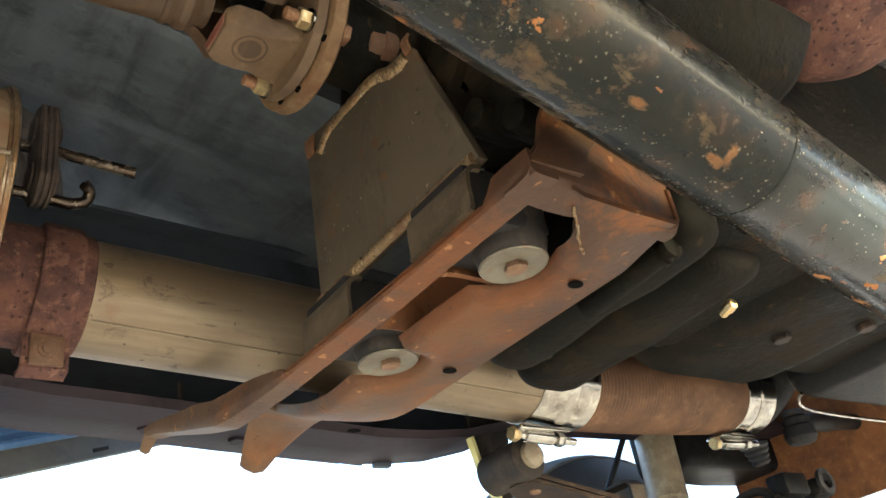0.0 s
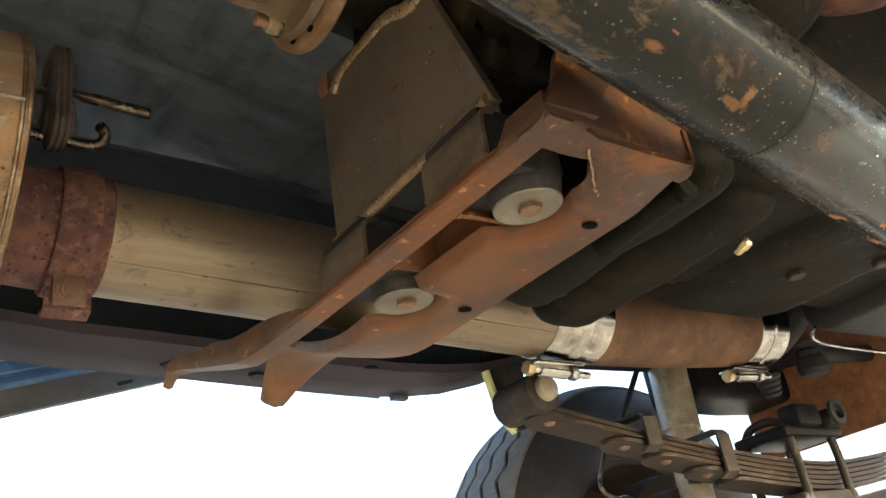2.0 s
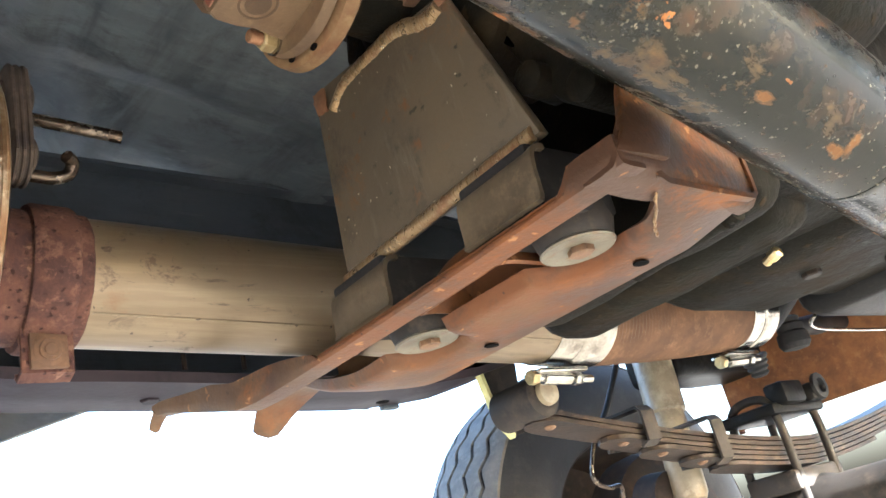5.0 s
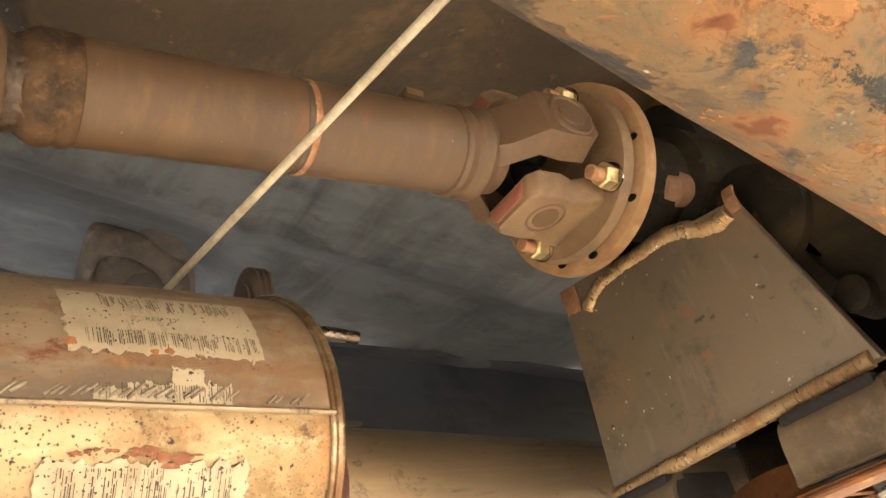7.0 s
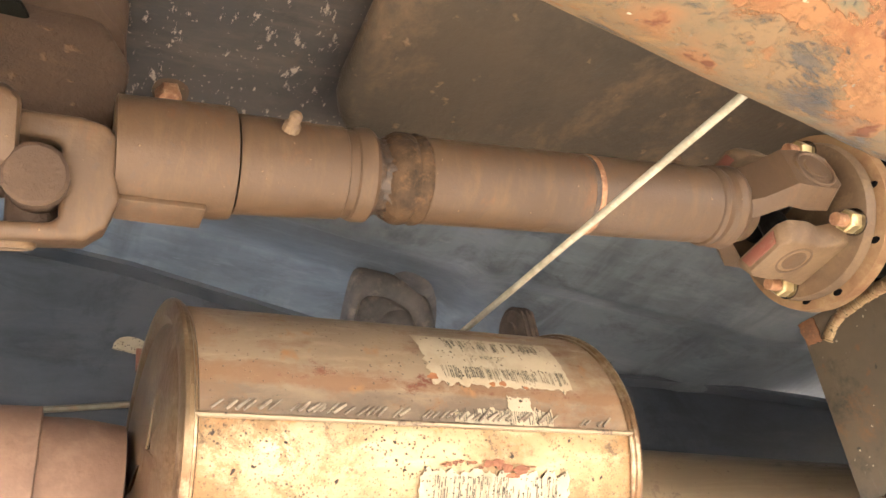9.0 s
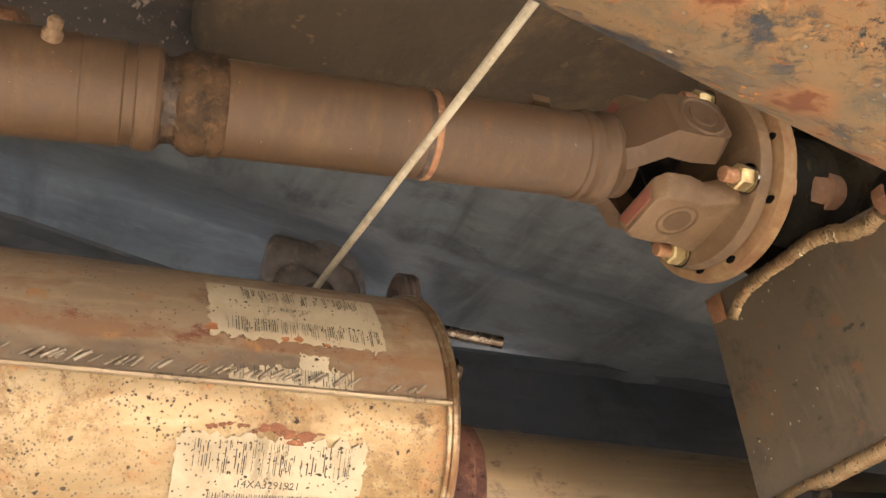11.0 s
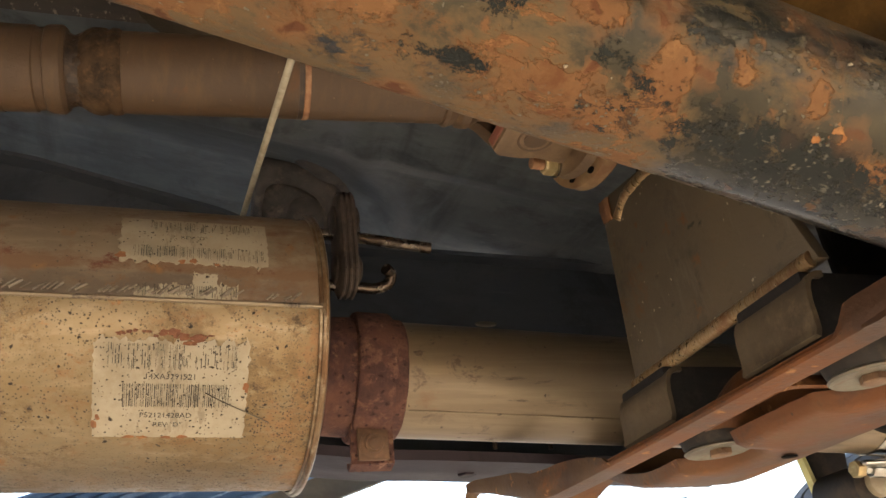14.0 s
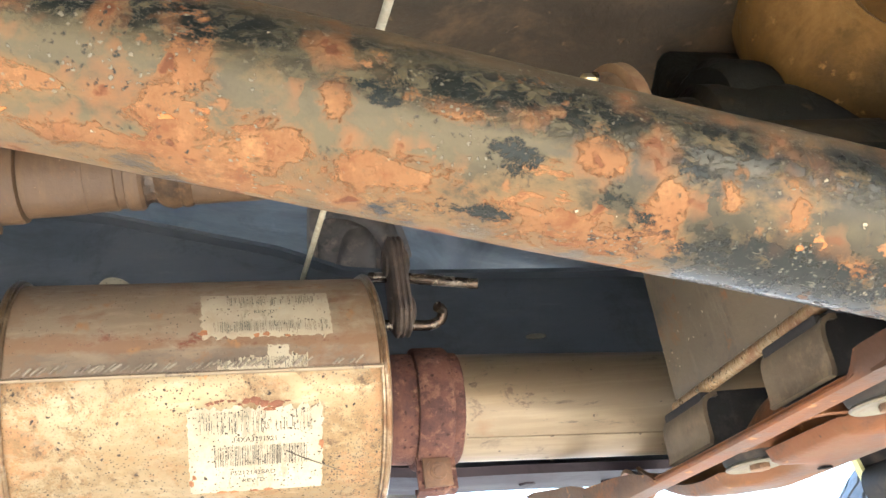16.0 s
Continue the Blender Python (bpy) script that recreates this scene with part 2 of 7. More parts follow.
    m.layer(m.math("MULTIPLY", m.spots(115, 0.84, 0.38, 0.22, 1.5, shift=3.1), m.math("ADD", rear, 0.1)), (0.150, 0.075, 0.030), 0.8, lift=0.2)
    m.layer(m.math("MULTIPLY", m.spots(300, 0.60, 0.40, 0.16, 1.4, shift=8.3), m.mask(m.noise(17, 4, 0.6, offset=41), 0.50, 0.60)), (0.012, 0.0135, 0.012), 0.38, lift=-0.2)
    # fresh orange flakes
    flake = m.math("MULTIPLY", m.spots(62, 0.885, 0.35, 0.31, 2.2, (0.8, 1.1, 1.1), 7.7), m.math("ADD", under, 0.25))
    m.layer(flake, (0.31, 0.125, 0.036), 0.85, lift=0.4)
    m.layer(m.math("MULTIPLY", flake, m.mask(grain, 0.5, 0.62)), (0.40, 0.20, 0.068), 0.85)
    # small chips and dust specks
    chips = m.math("MULTIPLY", m.spots(340, 0.45, 0.32, 0.20, 0.9, (0.9, 1, 1), 1.3), m.mask(m.noise(18, 4, 0.6, offset=27), 0.49, 0.54))
    m.layer(chips, (0.135, 0.122, 0.086), 0.5, lift=0.3)
    m.layer(m.spots(190, 0.955, 0.24, 0.16, 0.9, shift=5.9), (0.34, 0.29, 0.20), 0.5, lift=0.3)
    m.relief(m.noise(260, 4, 0.6, offset=7), 0.16)
    return m.done(0.0010)


def make_muffler(name, dusty):
    base = (0.196, 0.150, 0.098) if dusty else (0.252, 0.200, 0.118)
    m = Mat(name, base, 0.60 if dusty else 0.33, 0.2 if dusty else 0.68)
    tall = (0.044, 0, 1)
    m.layer(m.mask(m.noise(8, 7, 0.68, (0.6, 1, 1), offset=1), 0.40, 0.66), (0.158, 0.114, 0.070) if dusty else (0.200, 0.132, 0.058), 0.58 if dusty else 0.42)
    m.layer(m.mask(m.noise(120, 4, 0.6, (0.3, 1, 1), 0.2, 2), 0.52, 0.84), (0.255, 0.198, 0.130) if dusty else (0.33, 0.27, 0.17), 0.38)
    rusty = m.noise(20, 10, 0.82, (0.8, 1, 1), 0.3, 3)
    ends = m.math("ADD", m.axis(0, 0.045, 0.090), m.axis(0, -0.120, -0.170))
    if dusty:
        m.layer(m.mask(m.noise(30, 7, 0.75, (0.5, 1, 1), 0.3, 41), 0.58, 0.74), (0.115, 0.082, 0.050), 0.7)
        # bare scraped strip next to the fold
        strip = m.slope(tall, 0.6995, 0.6965)
        m.layer(m.math("MULTIPLY", strip, m.mask(m.noise(50, 7, 0.75, (0.4, 1, 1), 0.3, 43), 0.40, 0.56)), (0.120, 0.092, 0.064), 0.45, 0.3)
        # rust that ran down to the fold
        tide = m.math("MULTIPLY", m.slope(tall, 0.714, 0.703), m.slope(tall, 0.6955, 0.6995))
        run = m.mask(m.math("ADD", m.noise(26, 8, 0.72, (0.55, 1, 1), 0.3, 19), m.math("MULTIPLY", tide, 0.14)), 0.555, 0.66)
        m.layer(m.math("MULTIPLY", run, 0.8), (0.135, 0.070, 0.032), 0.78, 0.05)
        m.layer(m.mask(m.math("ADD", m.noise(60, 8, 0.76, (0.6, 1, 1), 0.3, 20), m.math("MULTIPLY", tide, 0.09)), 0.62, 0.70), (0.105, 0.036, 0.017), 0.85, 0.0, 0.2)
    m.layer(m.mask(rusty, 0.565 if dusty else 0.55, 0.64), (0.160, 0.100, 0.052) if dusty else (0.225, 0.125, 0.048), 0.75, 0.1)
    m.layer(m.mask(rusty, 0.63, 0.66), (0.140, 0.055, 0.026), 0.85, 0.0, 0.3)
    m.layer(m.spots(60, 0.84, 0.44, 0.10, 1.6, shift=2.0), (0.21, 0.110, 0.040), 0.8, 0.0)
    near_rim = m.mask(m.math("ADD", m.noise(34, 10, 0.84, (0.8, 1, 1), 0.4, 71), m.math("MULTIPLY", ends, 0.12)), 0.555, 0.62)
    m.layer(m.math("MULTIPLY", near_rim, 0.55 if dusty else 1.0), (0.150, 0.088, 0.042) if dusty else (0.220, 0.118, 0.044), 0.7, 0.1)
    dense = m.mask(m.noise(11, 4, 0.6, offset=8), 0.36, 0.58)
    if not dusty:
        # tide of orange under the fold, brown stains in clusters, dulled areas
        tide = m.math("MULTIPLY", m.slope(tall, 0.668, 0.680), m.mask(m.noise(12, 5, 0.6, offset=55), 0.42, 0.58))
        m.layer(m.mask(m.math("ADD", m.noise(60, 10, 0.84, (0.7, 1, 1), 0.4, 54), m.math("MULTIPLY", tide, 0.10)), 0.585, 0.66), (0.275, 0.130, 0.042), 0.72, 0.1)
        stain = m.math("MULTIPLY", m.mask(m.noise(40, 10, 0.85, (0.85, 1, 1), 0.5, 51), 0.485, 0.55), m.mask(m.noise(11, 5, 0.65, offset=52), 0.42, 0.54))
        m.layer(m.math("MULTIPLY", stain, 0.75), (0.150, 0.092, 0.032), 0.6, 0.3)
        m.layer(m.math("MULTIPLY", stain, m.mask(m.noise(130, 6, 0.75, offset=57), 0.55, 0.60)), (0.075, 0.044, 0.017), 0.7, 0.1)
        m.layer(m.mask(m.noise(75, 6, 0.72, (0.5, 1, 1), 0.2, 53), 0.56, 0.72), (0.190, 0.152, 0.092), 0.45, 0.5)
    pit = m.math("MULTIPLY", m.spots(450, 0.80 if dusty else 0.22, 0.36, 0.24, 0.8), dense)
    m.layer(pit, (0.070, 0.050, 0.030) if dusty else (0.028, 0.018, 0.010), 0.8, 0.0, -0.3)
    if not dusty:
        m.layer(m.math("MULTIPLY", m.spots(560, 0.40, 0.36, 0.22, 1.0, shift=9.0), m.mask(m.noise(9, 4, 0.6, offset=28), 0.40, 0.56)), (0.045, 0.031, 0.018), 0.8, 0.0)
        m.layer(m.spots(190, 0.78, 0.28, 0.21, 0.9, shift=4.0), (0.026, 0.017, 0.010), 0.8, 0.0, -0.4)
    m.relief(m.noise(300, 3, 0.5, offset=5), 0.12)
    return m.done(0.0006)


def make_pipe():
    m = Mat("brushed_exhaust_steel", (0.178, 0.134, 0.082), 0.42, 0.48)
    m.layer(m.mask(m.noise(6, 7, 0.72, (0.5, 1, 1), 0.3, 1), 0.40, 0.64), (0.170, 0.130, 0.082), 0.46, 0.42)
    m.layer(m.mask(m.noise(100, 5, 0.65, (0.05, 1, 1), offset=2), 0.47, 0.74), (0.235, 0.185, 0.116), 0.30)
    m.layer(m.mask(m.noise(34, 7, 0.78, (0.25, 1, 1), 0.6, 3), 0.57, 0.66), (0.070, 0.055, 0.038), 0.6, 0.3)
    m.layer(m.mask(m.noise(26, 8, 0.75, (0.6, 1, 1), 0.3, 6), 0.64, 0.72), (0.30, 0.25, 0.18), 0.6, 0.3)
    m.layer(m.mask(m.noise(14, 7, 0.7, (0.6, 1, 1), 0.2, 16), 0.62, 0.74), (0.165, 0.088, 0.042), 0.7, 0.2)
    m.layer(m.math("MULTIPLY", m.mask(m.noise(48, 7, 0.8, (0.7, 1, 1), 0.5, 36), 0.56, 0.62), m.mask(m.noise(7, 4, 0.6, offset=37), 0.46, 0.56)), (0.075, 0.052, 0.034), 0.7, 0.1)
    m.layer(m.spots(150, 0.88, 0.25, 0.17, 1.0), (0.07, 0.052, 0.036), 0.7, 0.2)
    m.relief(m.noise(220, 3, 0.6, (0.2, 1, 1), offset=5), 0.12)
    return m.done(0.0005)


def make_floor_paint(name, base, dust, chips=0.0, spec=0.45, soot_sheen=False):
    m = Mat(name, base, 0.5, 0.0, spec)
    m.layer(m.mask(m.noise(4.5, 6, 0.62, (0.45, 1, 1), 0.3, 1), 0.40, 0.66), tuple(0.5 * (a + b) for a, b in zip(base, dust)), 0.6)
    m.layer(m.mask(m.noise(6, 7, 0.7, (0.5, 1, 1), 0.1, 2), 0.46, 0.70), tuple(c * 0.45 for c in base), 0.6)
    m.layer(m.mask(m.noise(9, 8, 0.76, (0.8, 1, 1), 0.9, 71), 0.52, 0.64), tuple(c * 0.5 for c in base), 0.45)
    m.layer(m.mask(m.noise(3.2, 7, 0.66, (1.3, 0.8, 1), 0.8, 72), 0.56, 0.74), tuple(c * 0.95 for c in dust), 0.65)
    m.layer(m.mask(m.noise(40, 7, 0.70, (0.22, 1, 1), 0.10, 7), 0.52, 0.86), dust, 0.66)
    m.layer(m.mask(m.noise(120, 6, 0.7, (0.12, 1, 1), 0.05, 17), 0.62, 0.84), tuple(c * 1.3 for c in dust), 0.7)
    if soot_sheen:
        smear = m.mask(m.noise(4.5, 7, 0.62, (2.4, 0.55, 1), 0.3, 81), 0.50, 0.64)
        m.layer(m.math("MULTIPLY", smear, 0.8), tuple(c * 0.30 for c in base), 0.5)
        # blue sheen between the soot smears, put in as a paler colour
        m.layer(m.mask(m.noise(5.5, 6, 0.6, (2.6, 0.6, 1), 0.2, 83), 0.58, 0.70), (0.135, 0.150, 0.172), 0.42)
    if chips:
        m.layer(m.mask(m.noise(85, 7, 0.66, (1.5, 0.7, 1), 0.2, 4), 0.655 - chips, 0.69 - chips), (0.30, 0.25, 0.195), 0.7, lift=0.5)
        m.layer(m.spots(230, 0.70, 0.30, 0.2, 1.2), (0.20, 0.17, 0.135), 0.7)
        m.layer(m.mask(m.noise(30, 8, 0.75, (1.2, 0.6, 1), 0.4, 51), 0.55, 0.70), (0.075, 0.060, 0.046), 0.8)
    m.relief(m.noise(120, 4, 0.6, offset=5), 0.3)
    return m.done(0.001)


def make_grimy(name, base, dark, light, oily):
    """Cast metal under oil and road dirt."""
    m = Mat(name, base, 0.62, 0.0, 0.05)
    m.layer(m.mask(m.noise(5, 7, 0.7, (0.8, 1, 1), 0.4, 1), 0.42, 0.60), dark, 0.5)
    m.layer(m.mask(m.noise(9, 7, 0.72, distort=0.5, offset=3), 0.50, 0.66), light, 0.8)
    m.layer(m.mask(m.noise(26, 7, 0.72, distort=0.3, offset=6), 0.58, 0.72), oily, 0.32)
    m.layer(m.spots(75, 0.8, 0.36, 0.15, 1.3), tuple(c * 1.3 for c in light), 0.85, lift=0.3)
    m.relief(m.noise(28, 6, 0.7, offset=8), 1.6)
    m.relief(m.noise(150, 5, 0.65, offset=9), 0.5)
    return m.done(0.0020)


MAT = {}
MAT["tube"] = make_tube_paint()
MAT["muf_top"] = make_muffler("dusty_aluminised_steel", True)
MAT["muf_low"] = make_muffler("bare_aluminised_steel", False)
MAT["pipe"] = make_pipe()
MAT["muf_rim"] = worn("worn_rim_steel", (0.195, 0.138, 0.078), (0.125, 0.066, 0.030), (0.38, 0.31, 0.21), 0.28, 0.7, scale=26, fine=260)
MAT["floor_blue"] = make_floor_paint("blue_grey_floor_paint", (0.086, 0.103, 0.114), (0.190, 0.202, 0.208), soot_sheen=True)
MAT["floor_black"] = make_floor_paint("flaked_black_underseal", (0.046, 0.041, 0.036), (0.120, 0.095, 0.070), 0.06)
MAT["floor_brown"] = make_grimy("brown_dusted_shield", (0.068, 0.053, 0.037), (0.044, 0.037, 0.028), (0.120, 0.083, 0.050), (0.052, 0.045, 0.034))
# one frame paint: web lifted against deep shade, underside darkened against ground bounce
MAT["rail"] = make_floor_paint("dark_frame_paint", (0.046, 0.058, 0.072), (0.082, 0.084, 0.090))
MAT["rail_under"] = make_floor_paint("shaded_frame_paint", (0.017, 0.012, 0.016), (0.036, 0.026, 0.028), spec=0.12)
def make_shaft():
    m = Mat("dust_caked_steel", (0.074, 0.044, 0.022), 0.52, 0.0, 0.34)
    m.layer(m.mask(m.noise(7, 8, 0.72, distort=0.4, offset=1), 0.42, 0.62), (0.068, 0.042, 0.023), 0.52)
    m.layer(m.mask(m.noise(60, 7, 0.74, (1.6, 0.35, 0.35), 0.2, 4), 0.50, 0.70), (0.102, 0.064, 0.031), 0.72)
    m.layer(m.mask(m.noise(22, 9, 0.78, (1.2, 0.7, 0.7), 0.4, 7), 0.55, 0.66), (0.108, 0.056, 0.025), 0.75)
    m.layer(m.mask(m.noise(34, 8, 0.78, distort=0.3, offset=11), 0.58, 0.68), (0.062, 0.040, 0.025), 0.5)
    m.layer(m.spots(170, 0.80, 0.32, 0.2, 1.1), (0.070, 0.045, 0.028), 0.6)
    m.layer(m.spots(320, 0.93, 0.24, 0.16, 1.1, shift=4.4), (0.17, 0.115, 0.060), 0.7, lift=0.3)
    m.relief(m.noise(90, 6, 0.72, offset=9), 0.5)
    m.relief(m.noise(280, 4, 0.6, offset=5), 0.35)
    return m.done(0.0009)


MAT["shaft"] = make_shaft()
MAT["grease"] = worn("wet_black_grease", (0.055, 0.035, 0.021), (0.020, 0.014, 0.010), (0.115, 0.070, 0.038), 0.40, scale=90, fine=300, relief=1.0, spec=0.4)
MAT["stain"] = worn("brown_rust_stain", (0.165, 0.066, 0.030), (0.105, 0.042, 0.022), (0.24, 0.115, 0.048), 0.8, scale=70, fine=400, relief=0.6)
MAT["flange"] = worn("dusty_cast_flange", (0.135, 0.086, 0.044), (0.085, 0.052, 0.027), (0.190, 0.126, 0.066), 0.6, scale=26, fine=200, relief=0.7)
MAT["flange_rust"] = worn("rust_tinted_flange", (0.190, 0.115, 0.052), (0.135, 0.066, 0.028), (0.255, 0.175, 0.088), 0.66, scale=38, fine=260, relief=0.6)
def make_plate():
    m = Mat("mill_scale_plate", (0.100, 0.078, 0.049), 0.46, 0.15, 0.4)
    m.layer(m.mask(m.noise(6, 7, 0.7, distort=0.3, offset=1), 0.42, 0.62), (0.078, 0.063, 0.043), 0.54)
    m.layer(m.mask(m.noise(24, 8, 0.78, distort=0.3, offset=12), 0.52, 0.66), (0.044, 0.037, 0.027), 0.40)
    m.layer(m.mask(m.noise(10, 9, 0.78, distort=0.5, offset=2), 0.56, 0.66), (0.150, 0.086, 0.042), 0.72)
    m.layer(m.mask(m.noise(110, 5, 0.7, (1, 1, 0.15), offset=3), 0.56, 0.78), (0.135, 0.112, 0.078), 0.5)
    m.layer(m.spots(200, 0.90, 0.24, 0.14, 1.0), (0.34, 0.29, 0.21), 0.5)
    m.layer(m.spots(60, 0.86, 0.38, 0.10, 1.5, shift=3.3), (0.155, 0.080, 0.038), 0.75)
    m.layer(m.spots(90, 0.88, 0.30, 0.16, 1.5, shift=6.1), (0.035, 0.029, 0.021), 0.45)
    m.relief(m.noise(200, 5, 0.7, offset=5), 0.4)
    return m.done(0.0009)


MAT["plate"] = make_plate()
def make_weld():
    m = Mat("weld_bead", (0.300, 0.205, 0.102), 0.28, 0.55, 0.5)
    m.layer(m.mask(m.noise(55, 6, 0.7, offset=1), 0.50, 0.62), (0.20, 0.105, 0.045), 0.55, 0.2)
    m.layer(m.mask(m.noise(150, 5, 0.7, offset=3), 0.57, 0.66), (0.52, 0.43, 0.28), 0.18, 0.9)
    m.layer(m.mask(m.noise(90, 5, 0.7, offset=8), 0.60, 0.72), (0.18, 0.110, 0.055), 0.5, 0.3)
    m.relief(m.noise(260, 6, 0.75, (0.6, 2.2, 0.6), offset=5), 1.0)
    return m.done(0.0009)


MAT["weld"] = make_weld()
def make_cross():
    m = Mat("rusty_crossmember", (0.120, 0.045, 0.014), 0.56, 0.0, 0.22)
    m.layer(m.mask(m.noise(6, 8, 0.74, distort=0.4, offset=1), 0.44, 0.53), (0.056, 0.029, 0.016), 0.46)
    m.layer(m.mask(m.noise(12, 8, 0.74, distort=0.4, offset=2), 0.53, 0.66), (0.215, 0.080, 0.020), 0.72)
    m.layer(m.mask(m.noise(16, 7, 0.72, offset=3), 0.56, 0.72), (0.108, 0.064, 0.028), 0.6)
    m.layer(m.math("MULTIPLY", m.axis(1, 0.40, 0.74), m.mask(m.noise(9, 8, 0.74, offset=14), 0.36, 0.60)), (0.135, 0.086, 0.048), 0.62)
    m.layer(m.spots(95, 0.82, 0.36, 0.15, 1.4), (0.30, 0.155, 0.065), 0.8)
    m.layer(m.spots(150, 0.86, 0.30, 0.18, 1.2, shift=2.2), (0.045, 0.026, 0.016), 0.5)
    m.relief(m.noise(40, 6, 0.7, offset=6), 0.7)
    m.relief(m.noise(220, 4, 0.6, offset=5), 0.5)
    return m.done(0.0010)


MAT["cross"] = make_cross()
MAT["heat_stain"] = worn("heat_stained_steel", (0.125, 0.066, 0.034), (0.085, 0.05, 0.03), (0.17, 0.095, 0.05), 0.7, scale=60, fine=300)
MAT["rust_corner"] = worn("orange_brown_corner_rust", (0.150, 0.068, 0.028), (0.095, 0.046, 0.022), (0.21, 0.105, 0.042), 0.72, scale=60, fine=300, relief=0.8)
MAT["scrape"] = worn("scraped_steel", (0.200, 0.165, 0.120), (0.110, 0.082, 0.055), (0.30, 0.25, 0.19), 0.5, 0.3, scale=90, fine=300)
def make_pitted_rust():
    m = Mat("red_brown_rust", (0.122, 0.056, 0.038), 0.82, 0.0, 0.25)
    m.layer(m.mask(m.noise(26, 7, 0.72, distort=0.3, offset=1), 0.44, 0.60), (0.062, 0.030, 0.026), 0.85)
    m.layer(m.mask(m.noise(70, 7, 0.75, distort=0.3, offset=2), 0.52, 0.62), (0.165, 0.084, 0.058), 0.85)
    m.layer(m.spots(190, 0.60, 0.42, 0.20, 1.2), (0.045, 0.022, 0.019), 0.9, lift=-0.6)
    m.layer(m.spots(120, 0.82, 0.36, 0.16, 1.3, shift=5.0), (0.200, 0.115, 0.075), 0.85, lift=0.4)
    m.relief(m.noise(60, 7, 0.75, offset=4), 1.2)
    m.relief(m.noise(240, 5, 0.7, offset=5), 0.6)
    return m.done(0.0016)


MAT["clamp_rust"] = make_pitted_rust()
MAT["rust_orange"] = worn("orange_rust", (0.27, 0.115, 0.040), (0.165, 0.070, 0.030), (0.36, 0.18, 0.07), 0.8, scale=30, fine=260, relief=0.8)
MAT["pad"] = worn("olive_brown_pressed_steel", (0.118, 0.090, 0.056), (0.066, 0.050, 0.032), (0.170, 0.124, 0.074), 0.5, 0.1, scale=24)
MAT["tail"] = worn("dusty_brown_pipe", (0.165, 0.100, 0.066), (0.11, 0.064, 0.042), (0.21, 0.135, 0.09), 0.75, scale=12, fine=220)
MAT["rubber"] = worn("black_rubber", (0.014, 0.013, 0.013), (0.009, 0.009, 0.009), (0.045, 0.04, 0.035), 0.75, scale=25)
MAT["cushion"] = worn("dust_filmed_rubber", (0.030, 0.024, 0.019), (0.016, 0.014, 0.012), (0.065, 0.047, 0.032), 0.75, scale=40)
MAT["washer"] = worn("galvanised_washer", (0.165, 0.152, 0.112), (0.115, 0.100, 0.070), (0.16, 0.095, 0.050), 0.5, 0.25, scale=40, fine=300)
MAT["bolt_rust"] = worn("rusty_bolt", (0.30, 0.16, 0.08), (0.18, 0.08, 0.04), (0.44, 0.30, 0.18), 0.6, 0.3, scale=80, fine=400)
MAT["clamp_bolt"] = worn("dull_rusty_bolt", (0.170, 0.098, 0.052), (0.105, 0.058, 0.032), (0.24, 0.165, 0.10), 0.65, 0.15, scale=80, fine=400)
MAT["arm_dirt"] = make_grimy("brown_caked_arm", (0.072, 0.048, 0.032), (0.046, 0.032, 0.024), (0.108, 0.070, 0.044), (0.048, 0.034, 0.025))
MAT["zinc"] = worn("yellow_zinc", (0.50, 0.40, 0.20), (0.34, 0.24, 0.11), (0.66, 0.56, 0.34), 0.38, 0.75, scale=70, fine=400, relief=0.3)
MAT["chrome"] = worn("bright_clamp_steel", (0.40, 0.38, 0.33), (0.20, 0.18, 0.15), (0.62, 0.60, 0.54), 0.18, 1.0, scale=34, fine=300, relief=0.15)
MAT["rod"] = worn("worn_steel_rod", (0.115, 0.085, 0.060), (0.045, 0.032, 0.024), (0.42, 0.36, 0.28), 0.26, 0.75, scale=16, fine=300, relief=0.4)
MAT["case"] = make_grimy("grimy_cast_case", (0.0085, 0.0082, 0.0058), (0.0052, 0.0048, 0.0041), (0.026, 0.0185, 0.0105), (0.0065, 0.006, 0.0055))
MAT["ochre"] = make_grimy("ochre_stained_casting", (0.110, 0.058, 0.015), (0.040, 0.024, 0.009), (0.165, 0.092, 0.026), (0.062, 0.034, 0.013))
MAT["pan"] = worn("black_oil_pan", (0.011, 0.011, 0.011), (0.007, 0.007, 0.007), (0.032, 0.028, 0.023), 0.42, scale=12, relief=1.0, spec=0.07)
MAT["spring"] = worn("rusty_spring_steel", (0.030, 0.021, 0.015), (0.014, 0.011, 0.009), (0.066, 0.043, 0.027), 0.5, scale=16, fine=160, relief=0.9, spec=0.16)
MAT["shock"] = worn("cream_shock_paint", (0.26, 0.215, 0.14), (0.17, 0.130, 0.08), (0.36, 0.31, 0.22), 0.42, scale=18)
MAT["tread"] = worn("dusty_tyre_tread", (0.152, 0.131, 0.106), (0.105, 0.094, 0.080), (0.20, 0.182, 0.158), 0.85, scale=30)
MAT["tyre"] = worn("tyre_rubber", (0.020, 0.020, 0.022), (0.014, 0.014, 0.015), (0.04, 0.038, 0.036), 0.75, scale=14)
MAT["wheel"] = worn("rusty_wheel_steel", (0.032, 0.022, 0.016), (0.017, 0.013, 0.011), (0.062, 0.041, 0.027), 0.7, scale=14, spec=0.15)
MAT["axle"] = worn("axle_black", (0.032, 0.027, 0.023), (0.016, 0.014, 0.012), (0.068, 0.049, 0.035), 0.6, scale=14, spec=0.18)
MAT["flex"] = worn("rusted_flex_braid", (0.150, 0.080, 0.040), (0.095, 0.052, 0.029), (0.22, 0.13, 0.068), 0.7, 0.2, scale=20, fine=300)
